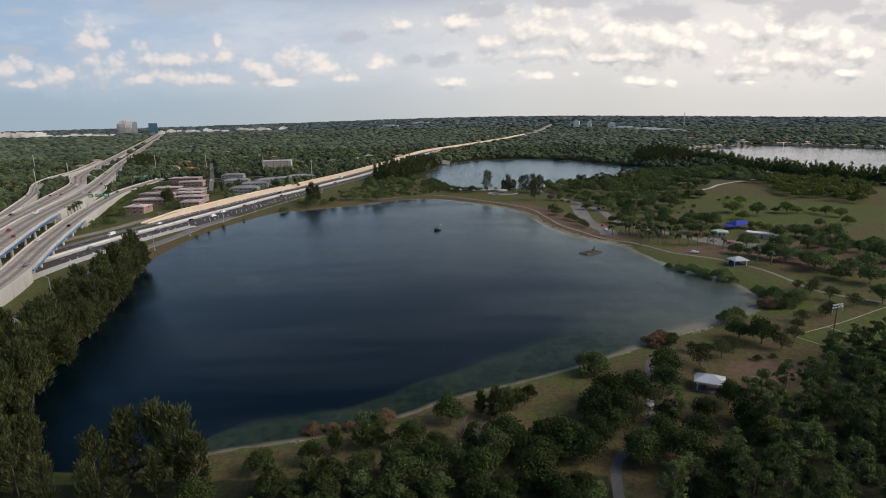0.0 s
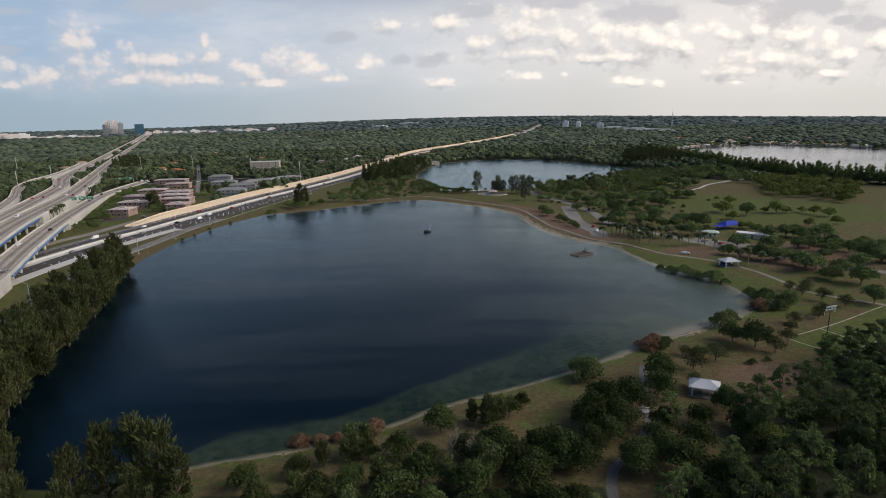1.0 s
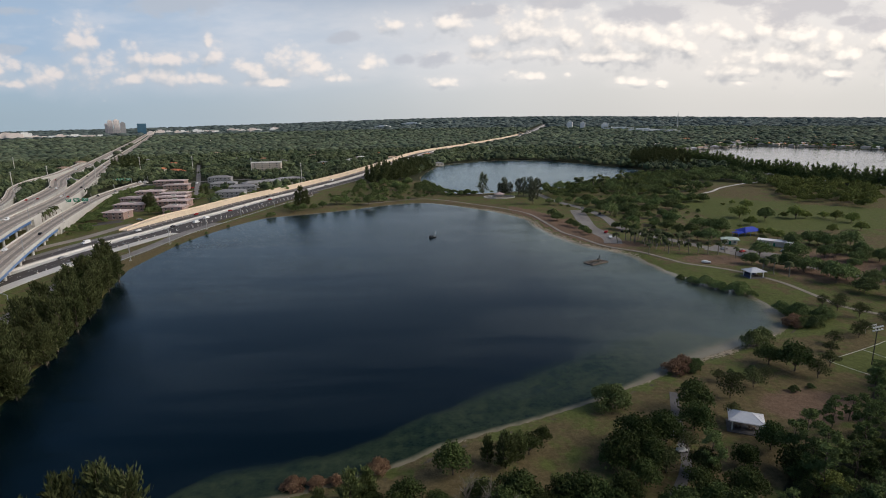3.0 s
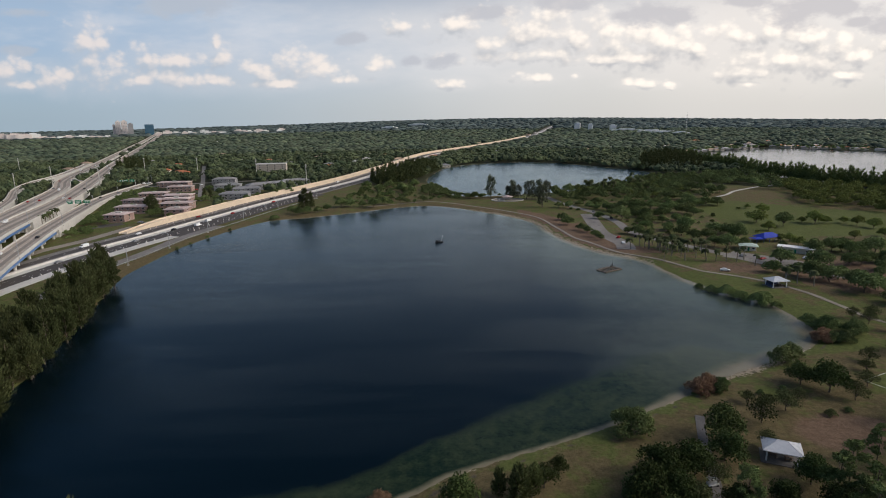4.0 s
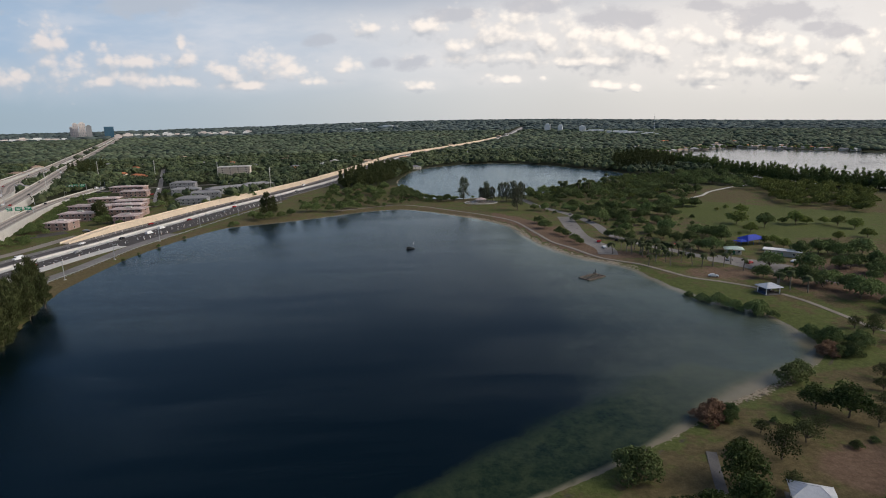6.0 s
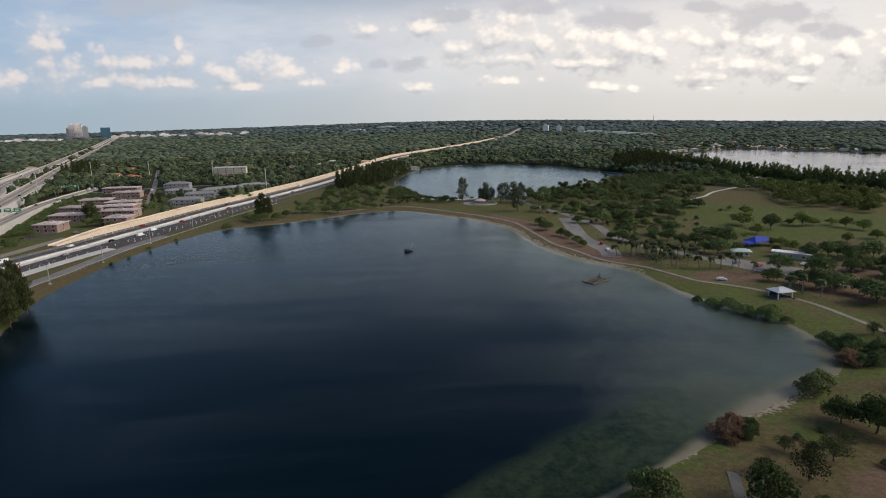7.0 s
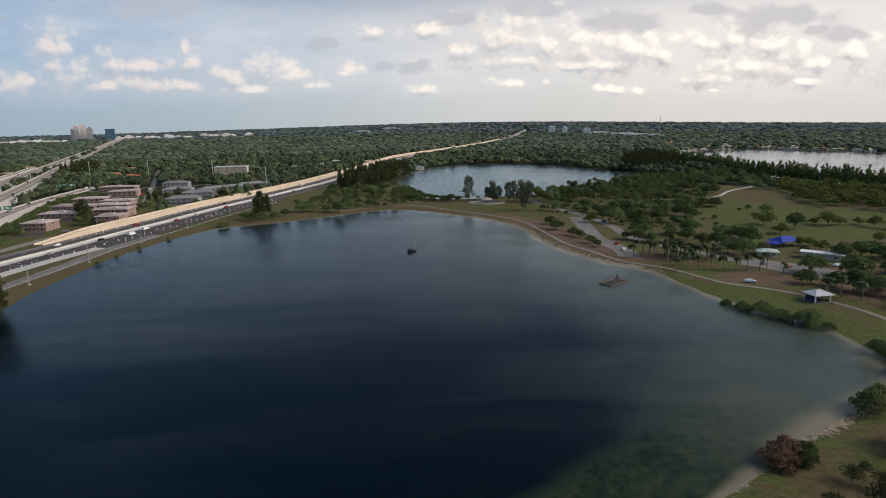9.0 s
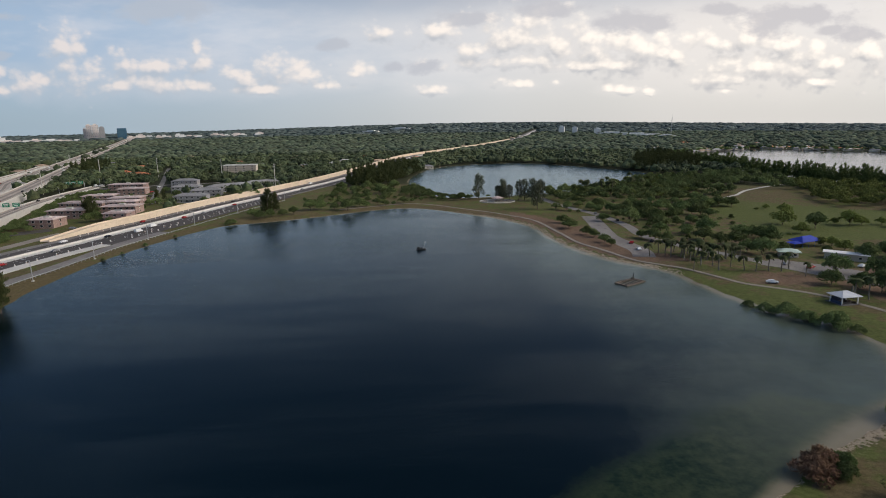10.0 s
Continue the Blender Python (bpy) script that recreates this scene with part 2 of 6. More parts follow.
M_OLDROAD = surface("worn_asphalt", (0.17, 0.155, 0.145), (0.25, 0.23, 0.215), 0.85, 1.5, 0.06, stain=(0.13, 0.12, 0.115))
M_CONC = surface("concrete_deck", (0.40, 0.335, 0.275), (0.50, 0.425, 0.35), 0.85, 0.9, 0.05, stain=(0.29, 0.25, 0.215))
M_TRACK = surface("worn_wheel_track", (0.22, 0.19, 0.165), (0.30, 0.26, 0.225), 0.85, 1.2, 0.05)
M_LIGHTCONC = surface("pale_concrete", (0.50, 0.48, 0.45), (0.60, 0.575, 0.54), 0.8, 1.0, 0.06, stain=(0.42, 0.39, 0.36))
M_SANDWALL = surface("sand_coloured_concrete", (0.60, 0.49, 0.37), (0.70, 0.58, 0.45), 0.85, 0.7, 0.04, stain=(0.52, 0.43, 0.33))
M_PATH = surface("path_paving", (0.20, 0.175, 0.145), (0.28, 0.245, 0.205), 0.9, 2.0, 0.2)
M_DARKPATH = surface("grey_path", (0.10, 0.095, 0.095), (0.145, 0.135, 0.13), 0.9, 2.0, 0.2)
M_BLUESTEEL = surface("blue_painted_steel", (0.07, 0.16, 0.36), (0.10, 0.21, 0.44), 0.5, 1.0, 0.1, spec=0.5)
M_DARKBLUE = surface("dark_blue_panel", (0.025, 0.04, 0.085), (0.04, 0.06, 0.12), 0.6, 1.0, 0.1)
M_WHITE = surface("white_paint", (0.76, 0.75, 0.73), (0.82, 0.81, 0.79), 0.6, 3.0, 0.3)
M_MARK = surface("road_paint", (0.66, 0.65, 0.62), (0.78, 0.77, 0.74), 0.7, 3.0, 0.3)
M_STEEL = surface("galvanised_steel", (0.42, 0.43, 0.44), (0.52, 0.53, 0.54), 0.45, 5.0, 0.4, metal=0.6)
M_PINKWALL = surface("faded_pink_stucco", (0.28, 0.19, 0.165), (0.42, 0.30, 0.265), 0.9, 1.0, 0.1, per_object=0.2)
M_PINKROOF = surface("faded_brown_pink_roof", (0.44, 0.34, 0.32), (0.62, 0.51, 0.49), 0.9, 0.7, 0.09, per_object=0.25, stain=(0.26, 0.21, 0.19))
M_GREYWALL = surface("grey_stucco", (0.26, 0.26, 0.27), (0.36, 0.35, 0.35), 0.9, 1.0, 0.1)
M_GREYROOF = surface("grey_shingle_roof", (0.19, 0.19, 0.20), (0.29, 0.28, 0.28), 0.9, 0.9, 0.1, per_object=0.3)
M_CREAM = surface("cream_stucco", (0.55, 0.48, 0.40), (0.65, 0.58, 0.50), 0.9, 0.5, 0.05, per_object=0.3)
M_TOWER = surface("pale_rose_tower_render", (0.66, 0.58, 0.54), (0.76, 0.68, 0.64), 0.85, 0.3, 0.03, per_object=0.2)
M_ORANGE = surface("terracotta_roof", (0.42, 0.15, 0.07), (0.52, 0.21, 0.10), 0.85, 1.0, 0.2, per_object=0.3)
M_TAN = surface("tan_tile_roof", (0.34, 0.24, 0.17), (0.46, 0.33, 0.24), 0.9, 0.8, 0.1, per_object=0.4)
M_GLASS = surface("dark_window_glass", (0.02, 0.025, 0.03), (0.035, 0.04, 0.045), 0.12, 1.0, 0.1, spec=0.6)
M_BLUEGLASS = surface("blue_tower_glass", (0.035, 0.10, 0.16), (0.05, 0.13, 0.20), 0.15, 0.2, 0.03, spec=0.7)
M_METALROOF = surface("white_metal_roof", (0.55, 0.56, 0.60), (0.64, 0.65, 0.68), 0.45, 1.5, 0.2, metal=0.0, spec=0.5)
M_BLUEROOF = surface("blue_canopy_cloth", (0.012, 0.035, 0.33), (0.02, 0.05, 0.42), 0.6, 1.0, 0.15)
M_WOOD = surface("weathered_timber", (0.10, 0.075, 0.06), (0.19, 0.15, 0.12), 0.9, 3.0, 0.4, per_object=0.3)
M_DARK = surface("dark_hull", (0.02, 0.022, 0.024), (0.04, 0.04, 0.04), 0.6, 2.0, 0.3)
M_GREEN = surface("green_sign_face", (0.01, 0.16, 0.09), (0.015, 0.20, 0.11), 0.5, 1.0, 0.2)
M_TYRE = surface("tyre_rubber", (0.02, 0.02, 0.02), (0.03, 0.03, 0.03), 0.9, 4.0, 0.5)
M_PAINT = {
    "white": surface("white_car_paint", (0.74, 0.74, 0.74), (0.80, 0.80, 0.80), 0.25, 1.0, 0.1, spec=0.5),
    "black": surface("black_car_paint", (0.015, 0.015, 0.017), (0.025, 0.025, 0.027), 0.25, 1.0, 0.1, spec=0.5),
    "grey": surface("grey_car_paint", (0.16, 0.165, 0.17), (0.22, 0.22, 0.23), 0.25, 1.0, 0.1, spec=0.5),
    "red": surface("red_car_paint", (0.28, 0.02, 0.02), (0.34, 0.03, 0.03), 0.25, 1.0, 0.1, spec=0.5),
}


def attribute(t, name):
    n = node(t, "ShaderNodeAttribute")
    n.attribute_name = name
    return n.outputs["Fac"]


def ground_material():
    """Grass, dry turf, bare soil and beach sand, mixed by what grows or lies there."""
    m = bpy.data.materials.new("turf_and_sand")
    m.use_nodes = True
    t = m.node_tree
    p = t.nodes["Principled BSDF"]
    pos = node(t, "ShaderNodeNewGeometry").outputs["Position"]
    n1, n2, n3 = noise_at(t, pos, 0.7, 6.0, 0.75), noise_at(t, pos, 0.045, 6.0, 0.68), noise_at(t, pos, 0.18, 5.0, 0.66)
    n1 = step(t, n1, 0.22, 0.78)
    lush = blend(t, n1, (0.058, 0.076, 0.018), (0.126, 0.140, 0.044))
    dry = blend(t, n1, (0.066, 0.053, 0.023), (0.164, 0.128, 0.066))
    soil = blend(t, n1, (0.110, 0.070, 0.045), (0.205, 0.138, 0.094))
    n4 = noise_at(t, pos, 0.10, 4.0, 0.6)
    sand = blend(t, n1, (0.19, 0.15, 0.105), (0.37, 0.31, 0.235))
    # Undergrowth floor, its colour also darkened for the shade beneath trees.
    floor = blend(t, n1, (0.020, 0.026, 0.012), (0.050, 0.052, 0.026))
    wet = blend(t, n1, (0.05, 0.045, 0.035), (0.12, 0.10, 0.075))
    dryness = calc(t, "ADD", attribute(t, "dry"), calc(t, "MULTIPLY_ADD", n2, 2.2, calc(t, "MULTIPLY_ADD", n3, 1.5, -1.85)))
    col = blend(t, step(t, dryness, 0.25, 0.75), lush, dry)
    col = blend(t, step(t, calc(t, "MULTIPLY_ADD", n3, 0.6, calc(t, "SUBTRACT", attribute(t, "soil"), 0.3)), 0.35, 0.65), col, soil)
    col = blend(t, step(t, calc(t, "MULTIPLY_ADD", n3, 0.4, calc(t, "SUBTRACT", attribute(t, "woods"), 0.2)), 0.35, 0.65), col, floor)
    col = blend(t, step(t, calc(t, "MULTIPLY_ADD", n4, 1.4, calc(t, "MULTIPLY_ADD", n1, 1.2, calc(t, "SUBTRACT", attribute(t, "sand"), 1.68))), 0.35, 0.6), col, sand)
    col = blend(t, step(t, calc(t, "MULTIPLY_ADD", n3, 0.9, calc(t, "SUBTRACT", attribute(t, "wrack"), 0.45)), 0.4, 0.6), col, wet)
    feed(t, p.inputs["Base Color"], col)
    p.inputs["Roughness"].default_value, p.inputs["Specular IOR Level"].default_value = 0.95, 0.15
    bn = node(t, "ShaderNodeBump")
    bn.inputs["Strength"].default_value, bn.inputs["Distance"].default_value = 0.5, 0.3
    feed(t, bn.inputs["Height"], n1)
    t.links.new(bn.outputs[0], p.inputs["Normal"])
    return m


def water_material(name, deep, rough, index, swell, sky_tint):
    """Lake water by metres from the shore: pale sand at the brink, a belt of weed, dark blue over the deep."""
    m = bpy.data.materials.new(name)
    m.use_nodes = True
    t = m.node_tree
    p = t.nodes["Principled BSDF"]
    pos = node(t, "ShaderNodeNewGeometry").outputs["Position"]
    n1, n2, n3 = noise_at(t, pos, 0.055, 5.0, 0.62), noise_at(t, pos, 0.33, 5.0, 0.62), noise_at(t, pos, 1.3, 3.0, 0.6)
    off = attribute(t, "offshore")
    belt, brink, shoal_sheen = attribute(t, "belt"), attribute(t, "brink"), attribute(t, "shoal_sheen")
    wander = calc(t, "MULTIPLY_ADD", n1, 1.1, calc(t, "MULTIPLY_ADD", n2, 0.5, -0.8))
    # a long slope of clear water over sand, paled further for reflected bright sky
    far = calc(t, "ADD", calc(t, "DIVIDE", off, shoal_sheen), calc(t, "MULTIPLY", wander, 0.7))
    col = blend(t, step(t, far, -0.25, 1.40), (0.078, 0.096, 0.074), deep)
    # weed beds
    weedy = calc(t, "ADD", calc(t, "DIVIDE", off, belt), calc(t, "MULTIPLY", wander, 0.55))
    weed = blend(t, step(t, calc(t, "MULTIPLY_ADD", n3, 0.35, calc(t, "MULTIPLY_ADD", n1, 0.8, n2)), 0.80, 1.40), (0.007, 0.017, 0.009), (0.036, 0.048, 0.021))
    weed = blend(t, calc(t, "MULTIPLY", step(t, calc(t, "MULTIPLY_ADD", n1, 3.0, brink), 2.6, 8.5), 0.55), weed, (0.105, 0.115, 0.078))
    col = blend(t, calc(t, "SUBTRACT", 1.0, step(t, weedy, 0.80, 1.12)), col, weed)
    # sand at the brink
    sandy = calc(t, "ADD", calc(t, "DIVIDE", off, brink), calc(t, "MULTIPLY", wander, 1.1))
    bed = blend(t, step(t, n2, 0.3, 0.7), (0.085, 0.090, 0.052), (0.165, 0.150, 0.098))
    bed = blend(t, step(t, sandy, 0.0, 0.8), (0.215, 0.185, 0.128), bed)
    col = blend(t, calc(t, "SUBTRACT", 1.0, step(t, sandy, 0.35, 1.15)), col, bed)
    streak = node(t, "ShaderNodeMapping")
    streak.inputs["Rotation"].default_value, streak.inputs["Scale"].default_value = (0, 0, 0.12), (0.22, 1.0, 1.0)
    t.links.new(pos, streak.inputs[0])
    gust = noise_at(t, streak.outputs[0], 0.030, 5.0, 0.66, 0.4)
    waves = node(t, "ShaderNodeMapping")
    waves.inputs["Rotation"].default_value, waves.inputs["Scale"].default_value = (0, 0, 0.5), (1.0, 0.38, 1.0)
    t.links.new(pos, waves.inputs[0])
    chop = noise_at(t, waves.outputs[0], 2.4, 3.0, 0.6)
    bn = node(t, "ShaderNodeBump")
    feed(t, bn.inputs["Strength"], calc(t, "MULTIPLY_ADD", step(t, gust, 0.36, 0.64), 0.55, 0.25))
    bn.inputs["Distance"].default_value = swell
    feed(t, bn.inputs["Height"], chop)
    body, gloss, edge = node(t, "ShaderNodeBsdfDiffuse"), node(t, "ShaderNodeBsdfGlossy"), node(t, "ShaderNodeFresnel")
    feed(t, body.inputs["Color"], col)
    # The gloss colour is blued to paint a bluer reflected sky.
    gloss.inputs["Color"].default_value, gloss.inputs["Roughness"].default_value = (*sky_tint, 1), rough
    edge.inputs["IOR"].default_value = index
    for n in (gloss, edge):
        t.links.new(bn.outputs[0], n.inputs["Normal"])
    both = node(t, "ShaderNodeMixShader")
    t.links.new(edge.outputs[0], both.inputs[0])
    t.links.new(body.outputs[0], both.inputs[1])
    t.links.new(gloss.outputs[0], both.inputs[2])
    t.links.new(both.outputs[0], t.nodes["Material Output"].inputs[0])
    t.nodes.remove(p)
    return m


M_GROUND = ground_material()
M_WATER = water_material("lake_water", (0.0005, 0.0046, 0.0074), 0.15, 1.22, 0.22, (0.80, 0.93, 1.0))
# North lake's bluer body colour stands in for reflected blue sky.
M_NORTH = water_material("sky_tinted_lake_water", (0.002, 0.022, 0.036), 0.18, 1.27, 0.30, (0.80, 0.93, 1.0))
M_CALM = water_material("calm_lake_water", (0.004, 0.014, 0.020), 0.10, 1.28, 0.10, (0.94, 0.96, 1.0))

# ---------------------------------------------------------------- the lie of the land
def smooth_line(pts, gap, closed=False):
    """A Catmull-Rom line through the points, at even steps of about gap metres."""
    p = np.array(pts, float)
    n = len(p)
    out = []
    for i in range(n if closed else n - 1):
        if closed:
            a, b, c, d = (p[(i + k) % n] for k in (-1, 0, 1, 2))
        else:
            b, c = p[i], p[i + 1]
            a = p[i - 1] if i else 2 * b - c
            d = p[i + 2] if i + 2 < n else 2 * c - b
        m = max(1, int(np.linalg.norm(c[:2] - b[:2]) / gap))
        for s in np.arange(m) / m:
            out.append(0.5 * (2 * b + (c - a) * s + (2 * a - 5 * b + 4 * c - d) * s * s + (3 * b - a - 3 * c + d) * s**3))
    if not closed:
        out.append(p[-1])
    return np.array(out)


LAKE_MAIN = smooth_line([(-95, 124), (-79, 121), (-52, 129), (-33, 134), (-12, 143), (0, 151.5), (11, 157), (24, 163), (41, 171.5), (56, 180.5), (68, 188), (76, 195), (86, 200), (100, 207.5), (108, 212),
                         (120, 218), (129, 225), (134.5, 235), (137, 248), (137, 258), (134, 270), (123, 284), (120, 293), (116.5, 304), (113, 322), (110, 337), (101, 352), (92, 361), (83, 379), (76, 400),
                         (71, 428), (67, 460), (49, 495), (31, 515), (8, 539), (-15, 552), (-45, 543), (-80, 517), (-112, 497), (-138, 484), (-152, 458), (-163, 418),
                         (-168, 385), (-169, 350), (-165, 312), (-150, 265), (-136, 215), (-125, 175), (-112, 140)], 4, True)
LAKE_NORTH = smooth_line([(-22, 775), (-5, 690), (10, 626), (35, 611), (72, 619), (140, 647), (220, 720), (268, 785), (285, 840), (255, 905),
                          (210, 985), (150, 1038), (70, 1020), (5, 940)], 8, True)
LAKE_EAST = smooth_line([(428, 1060), (424, 930), (424, 800), (438, 705), (462, 648), (492, 612), (560, 550), (700, 475), (1100, 480), (1500, 700), (1500, 1000), (1000, 1060),
                         (875, 1140), (810, 1240), (745, 1350), (640, 1285), (535, 1210), (460, 1150)], 15, True)
LAKES = (LAKE_MAIN, LAKE_NORTH, LAKE_EAST)


def line_distance(x, y, line, closed=False):
    """The distance of each point from a line."""
    a = line[:, :2]
    b = np.roll(a, -1, 0) if closed else a[1:]
    a = a if closed else a[:-1]
    best = np.full(np.shape(x), 1e9)
    for (ax, ay), (bx, by) in zip(a, b):
        dx, dy = bx - ax, by - ay
        s = np.clip(((x - ax) * dx + (y - ay) * dy) / (dx * dx + dy * dy + 1e-9), 0, 1)
        best = np.minimum(best, (x - ax - s * dx) ** 2 + (y - ay - s * dy) ** 2)
    return np.sqrt(best)


def inside(x, y, line):
    a = line[:, :2]
    b = np.roll(a, -1, 0)
    odd = np.zeros(np.shape(x), bool)
    for (ax, ay), (bx, by) in zip(a, b):
        if ay != by:
            odd ^= ((ay > y) != (by > y)) & (x < (bx - ax) * (y - ay) / (by - ay) + ax)
    return odd


def shore(x, y):
    """Metres from the nearest shore: positive on land, negative on a lake."""
    x, y = np.asarray(x, float), np.asarray(y, float)
    best = np.full(x.shape, 1e6)
    for lake in LAKES:
        lo, hi = lake[:, :2].min(0) - 80, lake[:, :2].max(0) + 80
        near = (x > lo[0]) & (x < hi[0]) & (y > lo[1]) & (y < hi[1])
        if near.any():
            d = line_distance(x[near], y[near], lake, True)
            d = np.where(inside(x[near], y[near], lake), -d, d)
            best[near] = np.where(np.abs(d) < np.abs(best[near]), d, best[near])
    return best


def ramp(x, lo, hi):
    s = np.clip((x - lo) / (hi - lo), 0, 1)
    return s * s * (3 - 2 * s)


def far_rise(x, y):
    r, az = np.hypot(x, y), np.degrees(np.arctan2(x, y))
    crest = 48 * np.exp(-((az - 6) / 24.0) ** 2) + 6
    return ramp(r, 2300, 4900) * crest


def land(x, y, d=None):
    """The ground's height."""
    x, y = np.asarray(x, float), np.asarray(y, float)
    d = shore(x, y) if d is None else d
    z = np.where(d > 0, 0.9 * ramp(d, -2, 14), np.maximum(d * 0.22, -5.0) + 0.05)
    knoll = 2.2 * np.exp(-(((x - 305) / 55) ** 2 + ((y - 610) / 55) ** 2))
    return z + far_rise(x, y) + np.where(d > 0, knoll, 0)


def high(x, y):
    return float(land(np.array([x]), np.array([y]))[0])


def mesh(name, verts, faces, smooth=False):
    """A mesh from arrays of corners and of triangles or quads."""
    me = bpy.data.meshes.new(name)
    v, f = np.asarray(verts, np.float32), np.asarray(faces, np.int32)
    me.vertices.add(len(v))
    me.vertices.foreach_set("co", v.ravel())
    me.loops.add(f.size)
    me.loops.foreach_set("vertex_index", f.ravel())
    me.polygons.add(len(f))
    me.polygons.foreach_set("loop_start", np.arange(len(f), dtype=np.int32) * f.shape[1])
    me.polygons.foreach_set("use_smooth", np.full(len(f), smooth))
    me.update(calc_edges=True)
    return me


def put(name, me, material, parent=None, label=""):
    """Links a mesh as one object, under a thing or a part where a parent is given."""
    if not me.materials:
        me.materials.append(material)
    ob = new(name, me)
    if parent:
        ob.parent = parent
    return tagged(ob, label)


def grid_faces(nx, ny):
    i = np.arange(nx * ny).reshape(ny, nx)
    return np.stack([i[:-1, :-1], i[:-1, 1:], i[1:, 1:], i[1:, :-1]], -1).reshape(-1, 4)


def spaced(lo, hi, fine, edge, grow=1.12):
    """Even steps from lo to hi, then ever longer ones out to -edge and edge."""
    mid = list(np.arange(lo, hi + fine / 2, fine))
    left, right, s = [lo], [mid[-1]], fine
    while left[-1] > edge[0] or right[-1] < edge[1]:
        s *= grow
        if left[-1] > edge[0]:
            left.append(left[-1] - min(s, 120))
        if right[-1] < edge[1]:
            right.append(right[-1] + min(s, 120))
    return np.array(left[:0:-1] + mid + right[1:])


PINEWOOD = np.array([(40, 40), (46, 108), (60, 122), (76, 137), (98, 147), (112, 162), (124, 176), (150, 186), (260, 200), (260, 40)])
MEADOW = np.array([(200, 395), (330, 395), (360, 470), (300, 510), (262, 545), (225, 548), (205, 470)])
FIELD = np.array([(121, 192), (150, 206), (181, 225), (250, 262), (300, 200), (200, 150), (140, 172)])


def build_ground():
    xs, ys = spaced(-250, 270, 3.0, (-4900, 4900)), spaced(85, 620, 3.0, (-900, 4900))
    gx, gy = (a.ravel() for a in np.meshgrid(xs, ys))
    d = shore(gx, gy)
    z = land(gx, gy, d)
    r = np.hypot(gx, gy)
    f = grid_faces(len(xs), len(ys))
    f = f[(r[f] < 4930).all(1)]
    used, f2 = np.unique(f, return_inverse=True)
    me = mesh("ground", np.stack([gx, gy, z], 1)[used], f2.reshape(f.shape), True)
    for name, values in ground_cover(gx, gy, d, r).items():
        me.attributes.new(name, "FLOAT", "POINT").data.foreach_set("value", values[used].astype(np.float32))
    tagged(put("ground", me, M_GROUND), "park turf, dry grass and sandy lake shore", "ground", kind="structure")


def ground_cover(x, y, d, r):
    near_side = ramp(x + 0.55 * (y - 130), -95, -40) * ramp(250 - y, 0, 30)
    east_side = ramp(x - 0, 0, 60) * ramp(d, -5, -4)
    sand = np.where((d > -6) & (d < 12), (1 - ramp(d, 0.2, 1.9)) * np.clip(near_side * (0.72 + 0.28 * ramp(x, 30, 80)) + 0.85 * east_side * (y < 520) * (y > 330) + 0.95 * (y > 480) * (x < 60), 0, 1), 0)
    beach = (1 - ramp(d, 2.2, 5.5)) * (d > -6) * (d < 8) * ramp(x, 72, 84) * ramp(124 - x, 0, 12) * (y < 225)
    sand = np.maximum(sand, beach)
    sand = np.maximum(sand, (1 - ramp(d, 3.0, 7.5)) * (d > -6) * (d < 8) * ramp(x, 0, 40) * ramp(y, 325, 345) * ramp(560 - y, 0, 30))
    sand = np.where((x < -90) & (y < 480), 0.15 * sand, sand)
    wrack = np.exp(-((d - 2.6) / 1.0) ** 2) * near_side * 0.62
    # Wooded ground takes the floor colour with its painted shade.
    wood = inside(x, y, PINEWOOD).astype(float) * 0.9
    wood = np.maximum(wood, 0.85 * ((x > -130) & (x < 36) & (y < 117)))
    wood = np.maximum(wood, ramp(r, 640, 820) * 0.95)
    soil = np.exp(-(((x - 100) / 17) ** 2 + ((y - 166) / 11) ** 2) ** 2) * 0.8
    soil = np.maximum(soil, 0.75 * np.exp(-(((x - 200) / 45) ** 2 + ((y - 306) / 42) ** 2) ** 2) * (x > 164))
    soil = np.maximum(soil, 0.65 * np.exp(-(((x - 150) / 28) ** 2 + ((y - 322) / 17) ** 2) ** 2))
    soil = np.maximum(soil, 0.5 * ((d > 6) & (d < 15) & (y > 320) & (y < 570) & (x > 0)))
    soil = np.maximum(soil, 0.72 * ((d > 5) & (d < 26) & (y > 355) & (y < 520) & (x > 60)))
    soil = np.maximum(soil, 0.42 * ((d > 15) & (x > 95) & (x < 205) & (y > 335) & (y < 560)))
    soil = np.maximum(soil, 0.32 * ((x > -278) & (x < -228) & (y > 360) & (y < 468)))
    dry = 0.42 + 0.05 * ramp(y, 300, 420) * (x > 150) + 0.25 * np.exp(-(((x - 290) / 60) ** 2 + ((y - 590) / 60) ** 2)) + 0.25 * ((d > 5) & (d < 26) & (y < 240) & (x > 0))
    dry = np.where((y < 185) & (x > -60) & (d > 4), 0.74, dry)
    dry = np.where(inside(x, y, FIELD), -0.4, dry)
    dry = np.where((x > 235) & (y > 330) & (y < 640), np.maximum(dry, 0.62), dry)
    dry = np.where(x < -150, 0.45, dry)
    dry = np.where((x < -120) & (d > 0) & (d < 11) & (y > 310), 0.95, dry)
    dry = np.where((d > 0) & (d < 26) & (y > 215) & (y < 345) & (x > 100) & (x < 150), 0.08, dry)
    dry = np.where(inside(x, y, MEADOW), 0.06, dry)
    dry = np.where((y > 470) & (x < 60) & (x > -150), 0.55, dry)
    dry = np.where((d > 0) & (d < 22) & (y > 480) & (x < 60) & (x > -150), 0.75, dry)
    return {"sand": sand, "wrack": wrack, "woods": wood, "soil": soil, "dry": dry}


